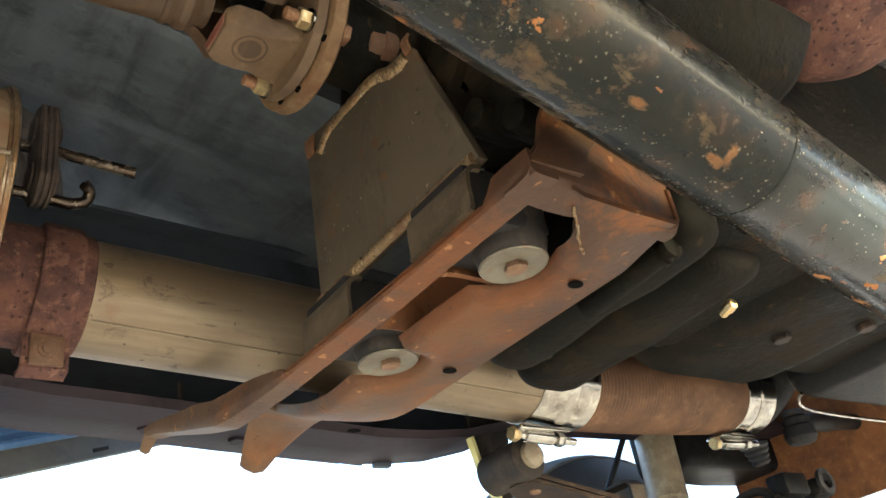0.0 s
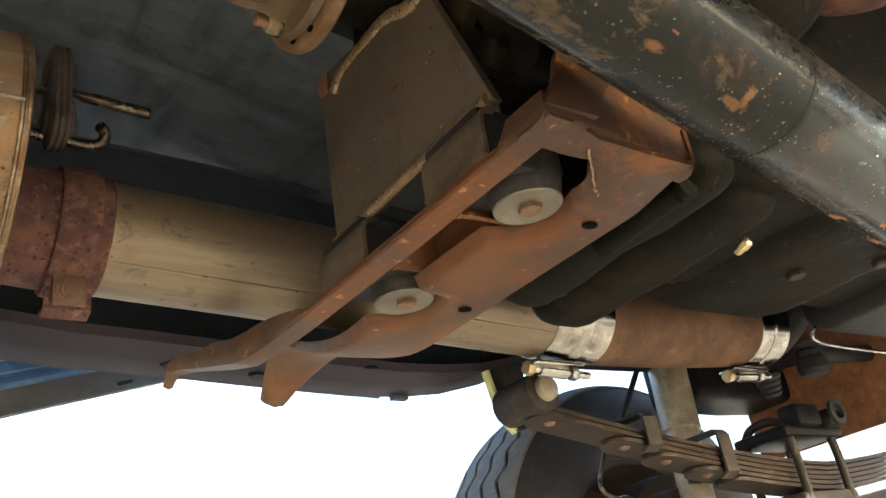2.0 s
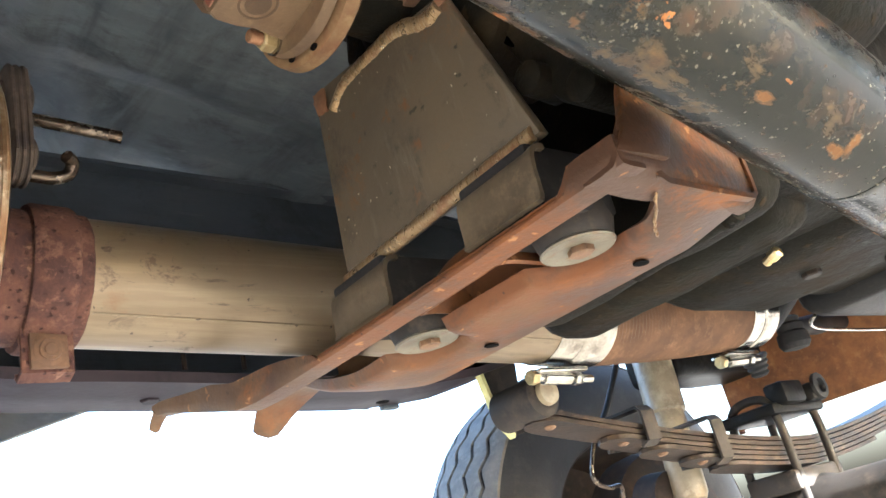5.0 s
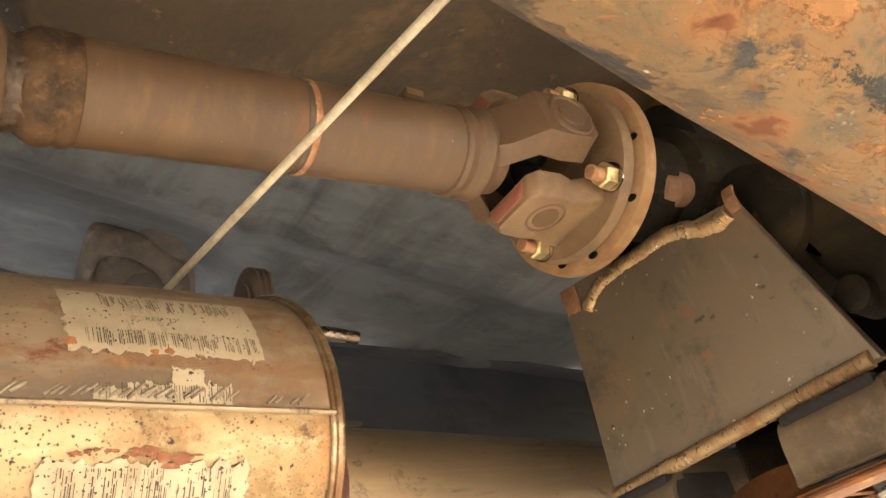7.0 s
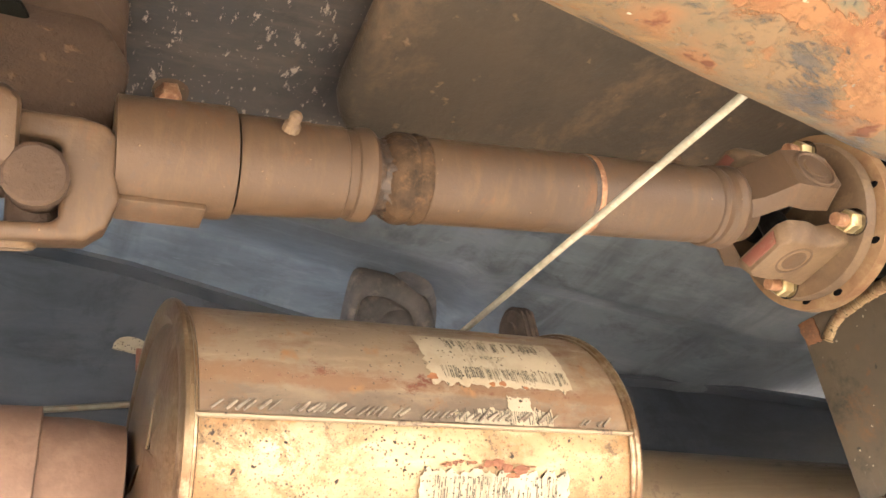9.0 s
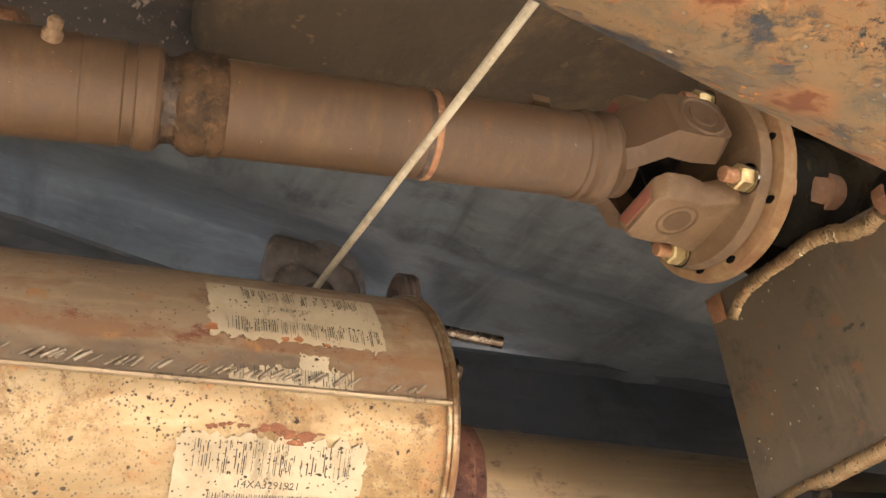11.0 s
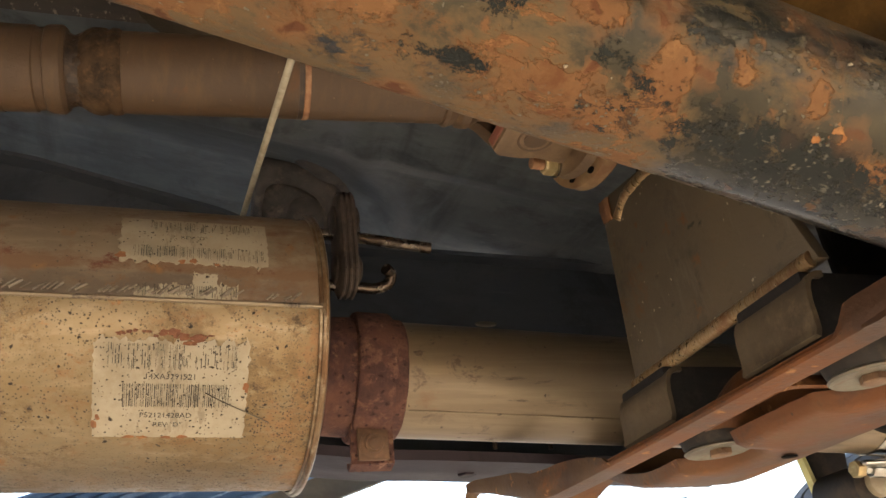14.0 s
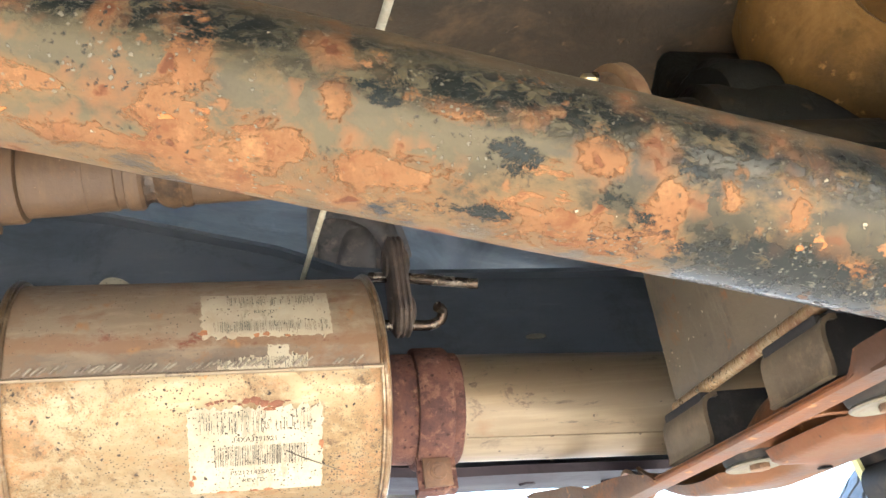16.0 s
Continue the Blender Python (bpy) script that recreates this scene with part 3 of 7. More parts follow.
MAT["blue"] = worn("blue_body_paint", (0.10, 0.19, 0.36), (0.06, 0.12, 0.24), (0.22, 0.33, 0.52), 0.35, 0.0, scale=10)
MAT["primer"] = worn("grey_sill_primer", (0.19, 0.18, 0.155), (0.13, 0.12, 0.105), (0.25, 0.235, 0.20), 0.7, scale=9)


def make_paper(name, base, stain, clean=0.5):
    m = Mat(name, base, 0.8, 0.0, 0.3)
    m.layer(m.mask(m.noise(35, 6, 0.7, offset=1), 0.42, 0.70), stain, 0.85)
    m.layer(m.spots(430, clean, 0.36, 0.24, 1.0), (0.05, 0.04, 0.03), 0.8)
    m.layer(m.spots(210, 0.86, 0.30, 0.22, 1.1, shift=3.0), (0.045, 0.034, 0.024), 0.8, lift=-0.3)
    m.layer(m.math("MULTIPLY", m.mask(m.noise(48, 7, 0.75, (1.6, 0.5, 0.5), 0.2, 16), 0.56, 0.62), 0.45), tuple(c * 0.6 for c in stain), 0.85)
    m.layer(m.mask(m.noise(60, 7, 0.75, offset=6), 0.66, 0.70), (0.42, 0.22, 0.07), 0.8)
    m.relief(m.noise(300, 3, 0.5, offset=5), 0.2)
    return m.done(0.0004)


MAT["paper"] = make_paper("aged_label_paper", (0.325, 0.282, 0.200), (0.235, 0.190, 0.118))
MAT["paper_dim"] = make_paper("faded_label_paper", (0.300, 0.254, 0.176), (0.228, 0.184, 0.120), 0.75)
MAT["ink_dim"] = worn("worn_label_ink", (0.092, 0.076, 0.054), (0.08, 0.066, 0.048), (0.17, 0.145, 0.105), 0.8, scale=120)
MAT["ink"] = worn("faded_black_ink", (0.062, 0.054, 0.044), (0.040, 0.034, 0.029), (0.18, 0.155, 0.120), 0.8, scale=160)
MAT["red_paint"] = worn("faded_red_paint", (0.185, 0.062, 0.038), (0.16, 0.075, 0.045), (0.20, 0.115, 0.07), 0.75, scale=60)
MAT["cord"] = worn("off_white_cord", (0.36, 0.325, 0.235), (0.26, 0.225, 0.155), (0.42, 0.39, 0.30), 0.7, scale=90)
MAT["yellow"] = worn("pale_yellow_edge", (0.62, 0.58, 0.25), (0.45, 0.41, 0.17), (0.70, 0.67, 0.40), 0.6, scale=40)
MAT["brass"] = worn("bright_brass", (0.72, 0.55, 0.28), (0.5, 0.36, 0.16), (0.85, 0.72, 0.45), 0.3, 0.9, scale=80)
MAT["hose"] = worn("black_hose", (0.016, 0.016, 0.017), (0.010, 0.010, 0.010), (0.045, 0.042, 0.038), 0.5, scale=30)
MAT["void"] = worn("dark_hole", (0.004, 0.0035, 0.003), (0.003, 0.003, 0.003), (0.010, 0.008, 0.006), 0.9, spec=0.03)
MAT["collar"] = worn("grimy_collar", (0.070, 0.043, 0.023), (0.026, 0.018, 0.012), (0.120, 0.068, 0.032), 0.62, scale=65, fine=240, relief=1.0, depth=0.0010, spec=0.12)
MAT["strap"] = worn("dark_dusty_strap", (0.078, 0.058, 0.044), (0.045, 0.034, 0.027), (0.125, 0.092, 0.066), 0.85, scale=40)
MAT["seat_dust"] = worn("dust_filmed_pressing", (0.092, 0.079, 0.068), (0.046, 0.040, 0.035), (0.175, 0.140, 0.106), 0.75, scale=22, fine=160)
MAT["ground"] = worn("dusty_gravel", (0.215, 0.190, 0.155), (0.155, 0.135, 0.108), (0.29, 0.26, 0.215), 0.9, scale=2.2, fine=40, relief=1.0, depth=0.01)


# ---- mesh helpers ----
def box(bm, lo, hi, m=None):
    vs = [bm.verts.new((x, y, z)) for x in (lo[0], hi[0]) for y in (lo[1], hi[1]) for z in (lo[2], hi[2])]
    for f in ((0, 1, 3, 2), (4, 6, 7, 5), (0, 4, 5, 1), (2, 3, 7, 6), (0, 2, 6, 4), (1, 5, 7, 3)):
        bm.faces.new([vs[i] for i in f])
    if m is not None:
        for v in vs:
            v.co = m @ v.co
    return vs


def frame_of(d):
    d = Vector(d).normalized()
    u = d.cross(Vector((0, 0, 1)))
    u = u.normalized() if u.length > 1e-4 else Vector((1, 0, 0))
    return d, u, d.cross(u).normalized()


def lathe(bm, p, d, prof, seg=32, caps=True, squash=(1, 1), jitter=0.0, rng=None):
    """A turned form: prof is (place along d, radius); the rings go round d."""
    p = Vector(p)
    d, u, v = frame_of(d)
    rings = []
    for s, r in prof:
        ring = []
        for k in range(seg):
            a = 2 * math.pi * k / seg
            rr = r * (1 + (rng.uniform(-jitter, jitter) if rng else 0))
            ring.append(bm.verts.new(p + d * s + u * (rr * squash[0] * math.cos(a)) + v * (rr * squash[1] * math.sin(a))))
        rings.append(ring)
    for a, b in zip(rings, rings[1:]):
        for k in range(seg):
            bm.faces.new((a[k], a[(k + 1) % seg], b[(k + 1) % seg], b[k]))
    if caps:
        bm.faces.new(list(reversed(rings[0])))
        bm.faces.new(rings[-1])
    return rings


def rod(bm, p, q, r, seg=16, bevel=0.0):
    p, q = Vector(p), Vector(q)
    n = (q - p).length
    b = bevel or r * 0.12
    lathe(bm, p, q - p, ((0, r - b), (b, r), (n - b, r), (n, r - b)), seg)


def sweep(bm, pts, r, seg=12, closed=False, radii=None):
    """A round bar along points, smoothed through them."""
    pts = [Vector(p) for p in pts]
    path, rad = [], []
    n = len(pts)
    for k in range(n - 1):
        a, b, c, e = pts[max(k - 1, 0)], pts[k], pts[k + 1], pts[min(k + 2, n - 1)]
        for i in range(8):
            t = i / 8
            path.append(0.5 * (2 * b + (c - a) * t + (2 * a - 5 * b + 4 * c - e) * t * t + (3 * b - a - 3 * c + e) * t ** 3))
            if radii:
                rad.append(radii[k] * (1 - t) + radii[k + 1] * t)
    path.append(pts[-1])
    if radii:
        rad.append(radii[-1])
    up = None
    rings = []
    for k, p in enumerate(path):
        d = (path[min(k + 1, len(path) - 1)] - path[max(k - 1, 0)]).normalized()
        if up is None:
            up = frame_of(d)[1]
        up = (up - d * up.dot(d)).normalized()
        side = d.cross(up)
        rr = rad[k] if radii else r
        rings.append([bm.verts.new(p + up * (rr * math.cos(2 * math.pi * j / seg)) + side * (rr * math.sin(2 * math.pi * j / seg))) for j in range(seg)])
    for a, b in zip(rings, rings[1:]):
        for j in range(seg):
            bm.faces.new((a[j], a[(j + 1) % seg], b[(j + 1) % seg], b[j]))
    bm.faces.new(list(reversed(rings[0])))
    bm.faces.new(rings[-1])


def slab(bm, outline, thick, bevel=0.0):
    """A plate: a flat outline in space, thickened along thick."""
    thick = Vector(thick)
    a = [bm.verts.new(Vector(p)) for p in outline]
    b = [bm.verts.new(Vector(p) + thick) for p in outline]
    n = len(a)
    bm.faces.new(list(reversed(a)))
    bm.faces.new(b)
    for k in range(n):
        bm.faces.new((a[k], a[(k + 1) % n], b[(k + 1) % n], b[k]))


def ribbon(bm, rows, thick):
    """A bent sheet: rows of points, thickened along the sheet's normals."""
    grid = [[Vector(p) for p in row] for row in rows]
    nr, nc = len(grid), len(grid[0])
    lower, upper = [], []
    for i in range(nr):
        lo, up = [], []
        for j in range(nc):
            du = grid[i][min(j + 1, nc - 1)] - grid[i][max(j - 1, 0)]
            dv = grid[min(i + 1, nr - 1)][j] - grid[max(i - 1, 0)][j]
            n = du.cross(dv)
            n = n.normalized() if n.length > 1e-9 else Vector((0, 0, 1))
            lo.append(bm.verts.new(grid[i][j]))
            up.append(bm.verts.new(grid[i][j] + n * thick))
        lower.append(lo)
        upper.append(up)
    for i in range(nr - 1):
        for j in range(nc - 1):
            bm.faces.new((lower[i][j], lower[i + 1][j], lower[i + 1][j + 1], lower[i][j + 1]))
            bm.faces.new((upper[i][j], upper[i][j + 1], upper[i + 1][j + 1], upper[i + 1][j]))
    for i in range(nr - 1):
        for j in (0, nc - 1):
            bm.faces.new((lower[i][j], upper[i][j], upper[i + 1][j], lower[i + 1][j]))
    for j in range(nc - 1):
        for i in (0, nr - 1):
            bm.faces.new((lower[i][j], lower[i][j + 1], upper[i][j + 1], upper[i][j]))


def hexa(bm, p, d, across, high, hole=0.0):
    """A hexagon nut or bolt head with chamfered corners, from p along d."""
    r = across / 2 / math.cos(math.pi / 6)
    lathe(bm, p, d, ((0, r * 0.96), (high * 0.1, r), (high * 0.85, r), (high, r * 0.86)), 6)


def softened(bm, width, segs=2, angle=30):
    bm.normal_update()
    edges = [e for e in bm.edges if e.is_manifold and e.calc_face_angle(0) > radians(angle)]
    bmesh.ops.bevel(bm, geom=edges, offset=width, segments=segs, affect="EDGES", profile=0.5, clamp_overlap=True)


def wobble(bm, amount, scale):
    bm.normal_update()
    for v in bm.verts:
        v.co += v.normal * (noise.noise(v.co * scale) * amount)


def mesh_of(name, bm, material, smooth=35):
    bmesh.ops.recalc_face_normals(bm, faces=bm.faces)
    me = bpy.data.meshes.new(name)
    bm.to_mesh(me)
    bm.free()
    me.materials.append(MAT[material])
    if smooth:
        for p in me.polygons:
            p.use_smooth = True
        me.set_sharp_from_angle(angle=radians(smooth))
    return me


def thing(name, base, label, category, group="", kind=""):
    """An empty at the base of a thing; its parts hang from it."""
    ob = new(name)
    ob.empty_display_size = 0.05
    ob.location = base
    return tagged(ob, label, category, group, kind)


def part(name, bm, material, parent, label="", smooth=35):
    ob = new(name, mesh_of(name, bm, material, smooth))
    ob.parent = parent
    origin, p = Vector((0, 0, 0)), parent
    while p is not None:
        origin += p.location
        p = p.parent
    ob.location = -origin
    return tagged(ob, label)


def solo(name, bm, material, label, category, kind="", smooth=35, group=""):
    return tagged(new(name, mesh_of(name, bm, material, smooth)), label, category, group, kind)


def on_line(p, d, x):
    """The point of an axis at a given x."""
    return Vector(p) + Vector(d) * ((x - p[0]) / d[0])


RNG = random.Random(7)


# ---- setting: ground, floor pan, frame ----
bm = bmesh.new()
N, SIZE = 60, 300.0
side = [math.copysign(abs(t) ** 3, t) * SIZE for t in [k / N * 2 - 1 for k in range(N + 1)]]
grid = [[bm.verts.new((x, y, 0.05 + (0.012 * noise.noise(Vector((x * 1.3, y * 1.3, 0))) if abs(x) + abs(y) < 8 else 0))) for y in side] for x in side]
for i in range(N):
    for j in range(N):
        bm.faces.new((grid[i][j], grid[i + 1][j], grid[i + 1][j + 1], grid[i][j + 1]))
solo("ground", bm, "ground", "pale dusty sunlit gravel ground under the truck", "ground", "structure")


def floor_height(x, y):
    """Underside of the cab floor: a sloping pressed sheet that kicks up at the back, with ribs."""
    yy = max(y, 0.73)
    yy = yy if yy < 0.90 else 0.90 + 0.25 * (yy - 0.90)
    z = 1.004 - 0.16 * (max(min(x, 0.55), -0.9) - 0.12) + 0.42 * (yy - 0.77)
    # flat shelf ahead of the kick-up
    shelf = 1.0 / (1.0 + math.exp(-(x - 0.245 - 0.25 * (y - 0.85)) / 0.012))
    z -= shelf * (0.006 + 0.40 * max(0.0, yy - 0.77))
    # broad bead pressed across the sheet
    z -= 0.010 * math.exp(-((x - 0.205 - 0.25 * (y - 0.80)) / 0.020) ** 2)
    # diagonal fold
    fold = (y - 0.757) - 0.10 * (x + 0.05)
    z += 0.007 / (1.0 + math.exp(-fold / 0.0035)) * max(0.0, min(1.0, (0.17 - x) / 0.06))
    z += 0.0025 * noise.noise(Vector((x * 4.5, y * 4.5, 1))) + 0.0012 * noise.noise(Vector((x * 14, y * 9, 4)))
    return z


bm = bmesh.new()
rows = []
for i in range(300):
    x = -1.6 + 3.0 * i / 299
    rows.append([(x, 0.598, 1.012)] + [(x, y, floor_height(x, y)) for y in [0.600 + 0.615 * j / 120 for j in range(121)]])
ribbon(bm, rows, 0.004)
solo("floor_pan", bm, "floor_blue", "blue-grey painted pressed steel cab floor with dust", "floor pan", "structure")

# creases pressed into the floor
for pts in ([(-0.06, 0.757), (0.02, 0.764), (0.115, 0.772)], [(0.262, 0.842), (0.30, 0.872), (0.42, 0.885), (0.60, 0.89)]):
    bm = bmesh.new()
    sweep(bm, [(x, y, floor_height(x, y) - 0.0002) for x, y in pts], 0.0024, 8, radii=[0.0008] + [0.0022] * (len(pts) - 2) + [0.0008])
    solo("floor_crease", bm, "floor_blue", "blue-grey crease pressed into the cab floor", "floor pan", "structure")

# flaked black panel over the drive line, open above the front wheel
bm = bmesh.new()
rows = [[(-2.2 + 2.96 * i / 40, y, 0.995 + 0.012 * math.sin(5 * y) + 0.004 * noise.noise(Vector((i * 0.4, y * 9, 0)))) for y in [-0.66 + 1.255 * j / 24 for j in range(25)]] for i in range(41)]
ribbon(bm, rows, 0.004)
solo("body_underside", bm, "floor_black", "black underseal with flaked paint chips under the body", "underbody", "structure")
bm = bmesh.new()
for x0, x1, y0, y1 in ((0.76, 2.2, -0.55, 0.60),):
    slab(bm, [(x0, y0, 1.0), (x1, y0, 1.0), (x1, y1, 1.0), (x0, y1, 1.0)], (0, 0, 0.01))
solo("engine_bay_floor", bm, "floor_black", "black underside of the engine bay", "underbody", "structure")

# dusty shield with a rounded corner
shield = []
for cx, cy, a0 in ((0.42, 0.52, 0), (0.02, 0.52, 90), (0.02, 0.20, 180), (0.42, 0.20, 270)):
    for k in range(7):
        t = radians(a0 + 15 * k)
        shield.append((cx + 0.07 * math.cos(t), cy + 0.07 * math.sin(t), 0.962))
bm = bmesh.new()
slab(bm, shield, (0, 0, 0.03))
softened(bm, 0.012, 3, 40)
solo("heat_shield", bm, "floor_brown", "brown dusted pressed shield above the drive shaft", "shield", "structure")

# sides of the body, added to shade the middle of the truck; the near one is unseen
bm = bmesh.new()
# the wheel arch is cut out of it ahead of the cab, sized to let sun reach the tube
slab(bm, [(-2.6, -0.75, 0.52), (0.565, -0.75, 0.52), (0.580, -0.75, 0.803), (0.675, -0.75, 0.822), (0.85, -0.75, 0.850), (1.30, -0.75, 0.862), (1.62, -0.75, 0.82), (1.75, -0.75, 0.62), (2.2, -0.75, 0.62), (2.2, -0.75, 1.10), (-2.6, -0.75, 1.10)], (0, 0.03, 0))
solo("near_side_blocker", bm, "primer", "unseen grey near-side wall added to shade the underbody", "sill", "structure")


bm = bmesh.new()
for lo, hi in (((-2.6, 1.22, 0.98), (2.2, 1.25, 1.75)), ((-2.6, -0.75, 1.10), (0.72, -0.72, 1.75)), ((-2.6, -0.75, 1.75), (0.72, 1.25, 1.78)), ((-2.63, -0.75, 0.75), (-2.6, 1.25, 1.78)), ((0.72, -0.75, 1.02), (0.75, 1.25, 1.78)), ((-2.6, 1.172, 0.955), (2.2, 1.22, 0.975))):
    box(bm, lo, hi)
solo("cab_body", bm, "blue", "blue painted steel body of the truck above its floor", "truck body", "structure")


# chassis rail: a channel open towards the middle of the truck; x, bottom, top
RAIL = [(-1.4, 0.86, 1.12), (-0.6, 0.80, 1.10), (-0.25, 0.716, 1.052), (-0.15, 0.702, 1.036), (-0.05, 0.690, 1.010), (0.05, 0.680, 0.984), (0.13, 0.672, 0.952), (0.20, 0.664, 0.944), (0.27, 0.661, 0.942), (0.34, 0.657, 0.940), (0.40, 0.653, 0.938), (0.5, 0.647, 0.936), (0.56, 0.644, 0.934), (0.63, 0.646, 0.93), (0.69, 0.652, 0.925), (0.76, 0.668, 0.92), (0.85, 0.70, 0.91), (1.8, 0.72, 0.91)]
rail = thing("frame_rail", (0.2, 0.9, 0.62), "dark brown-black steel chassis rail with surface rust", "chassis rail")


def rail_sheet(profile, thick):
    rows = [[(x, y, zt + h if top else zb + h) for y, h, top in profile] for x, zb, zt in RAIL]
    fine = []
    for a, b in zip(rows, rows[1:]):
        for k in range(5):
            fine.append([tuple(Vector(p).lerp(Vector(q), k / 5)) for p, q in zip(a, b)])
    fine.append(rows[-1])
    bm = bmesh.new()
    ribbon(bm, fine, thick)
    return bm


part("web", rail_sheet(((0.910, 0.016, False), (0.910, 0.10, False), (0.910, -0.08, True), (0.910, -0.004, True)), -0.005), "rail", rail)
part("lower_flange", rail_sheet(((0.800, 0.006, False), (0.8015, 0.001, False), (0.850, 0.003, False), (0.903, 0.005, False), (0.9085, 0.008, False), (0.9105, 0.016, False)), 0.005), "rail_under", rail, "dusty purple-brown underside of the rail, darkened against light from below")
part("upper_flange", rail_sheet(((0.880, -0.002, True), (0.895, 0.0, True), (0.910, 0.0, True)), 0.005), "rail", rail)
for x, z in ((0.323, 0.664), (0.385, 0.662)):
    bm = bmesh.new()
    rod(bm, (x, 0.804, z + 0.004), (x, 0.804, z + 0.022), 0.0025)
    part("stud", bm, "spring", rail, "threaded stud")
bm = bmesh.new()
slab(bm, [(0.441, 0.905, 0.662), (0.440, 0.905, 0.655), (0.598, 0.905, 0.6445), (0.601, 0.905, 0.647), (0.592, 0.905, 0.653), (0.585, 0.905, 0.660)], (0, 0.004, 0))
part("lower_strip", bm, "rail", rail, "thin dark strip under the rail")
bm = bmesh.new()
box(bm, (0.612, 0.895, 0.6405), (0.636, 0.905, 0.650))
softened(bm, 0.001)
part("lower_block", bm, "rail", rail, "small dark block under the rail")
for x in (0.31, 0.41):
    bm = bmesh.new()
    hexa(bm, (x, 0.862, 0.6630 if x < 0.35 else 0.6560), (0, 0, -1), 0.018, 0.008)
    part("bolt_head", bm, "rail_under", rail)
for x, y in ((0.2137, 0.842), (0.345, 0.83)):
    bm = bmesh.new()
    lathe(bm, (x, y, 0.6645 if x < 0.3 else 0.6588), (0, 0, -1), ((0, 0.007), (0.0008, 0.007), (0.001, 0.005)), 16)
    part("drain_hole", bm, "void", rail, "dark drain hole")

# ---- near drive shaft tube ----
TUBE_P, TUBE_D, TUBE_R = (0.15, 0.1994, 0.6558), (1, 0.038, -0.233), 0.0382
d = Vector(TUBE_D).normalized()
big = thing("drive_shaft", on_line(TUBE_P, TUBE_D, 0.3), "thick black drive shaft tube with flaking paint and orange rust", "drive shaft")
a, b = on_line(TUBE_P, TUBE_D, -0.75), on_line(TUBE_P, TUBE_D, 0.44)
bm = bmesh.new()
n = (b - a).length
lathe(bm, a, d, [(n * k / 60, TUBE_R) for k in range(61)], 72)
wobble(bm, 0.0006, 30)
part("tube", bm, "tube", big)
bm = bmesh.new()
lathe(bm, b, d, [(-0.001, TUBE_R * 0.99), (0.0, TUBE_R + 0.0004), (0.004, TUBE_R + 0.0006), (0.006, TUBE_R - 0.0004), (0.2, TUBE_R - 0.0004), (0.21, TUBE_R - 0.006), (0.24, TUBE_R - 0.009), (0.25, TUBE_R - 0.016), (0.40, TUBE_R - 0.016)], 72)
part("weld_end", bm, "tube", big, "welded end of the tube")

# ---- front drive shaft with its joints ----
SH_P, SH_D = Vector((0.05, 0.4451, 0.8263)), (1, -0.068, 0.022)
sd = Vector(SH_D).normalized()


def shaft_at(x):
    return on_line(SH_P, SH_D, x)


shaft = thing("front_drive_shaft", shaft_at(0.05), "dusty brown front drive shaft with universal joints", "drive shaft")
R = 0.0262
bm = bmesh.new()
o = shaft_at(-0.041)
lathe(bm, o, sd, [(0, R * 0.9), (0.002, R), (0.10, R), (0.20, R), (0.222, R), (0.224, R * 1.02), (0.229, R * 1.02), (0.232, R * 0.93), (0.245, R * 0.9), (0.247, R * 0.6)], 48)
part("tube", bm, "shaft", shaft)
bm = bmesh.new()
o = shaft_at(-0.062)
lathe(bm, o, sd, [(-0.012, R * 0.62), (-0.004, R * 0.72), (-0.002, R * 0.86), (0.001, R * 0.96), (0.005, R * 1.035), (0.009, R * 1.06), (0.013, R * 1.03), (0.0145, R * 1.0), (0.017, R * 1.045), (0.0205, R * 1.045), (0.0225, R * 1.0), (0.024, R * 0.95)], 64, jitter=0.016, rng=RNG)
part("weld_collar", bm, "collar", shaft, "grimy welded collar")
bm = bmesh.new()
o = shaft_at(-0.066)
lathe(bm, o, sd, [(-0.0075, R * 0.80), (-0.006, R * 0.96), (-0.004, R * 0.88), (-0.001, R * 0.83), (0.002, R * 0.86), (0.004, R * 0.90), (0.0055, R * 0.84)], 64, jitter=0.045, rng=random.Random(19))
part("grease", bm, "grease", shaft, "wet dark grease in the groove")
bm = bmesh.new()
o = shaft_at(-0.110)
lathe(bm, o, sd, [(0, R * 0.9), (0.001, R * 1.03), (0.02, R * 1.03), (0.021, R * 0.985), (0.026, R * 0.985), (0.027, R * 1.04), (0.030, R * 1.06), (0.036, R * 1.06), (0.0385, R * 0.98), (0.040, R * 0.70)], 48)
part("seal_sleeve", bm, "shaft", shaft)
bm = bmesh.new()
o = shaft_at(-0.150)
lathe(bm, o, sd, [(0, R * 0.9), (0.0005, R * 1.07), (0.041, R * 1.05), (0.042, R * 0.9)], 48)
part("slip_tube", bm, "shaft", shaft)
bm = bmesh.new()
o = shaft_at(-0.212)
lathe(bm, o, sd, [(0, R * 1.05), (0.001, R * 1.2), (0.058, R * 1.2), (0.061, R * 1.17), (0.062, R * 1.0)], 48)
part("slip_sleeve", bm, "shaft", shaft)
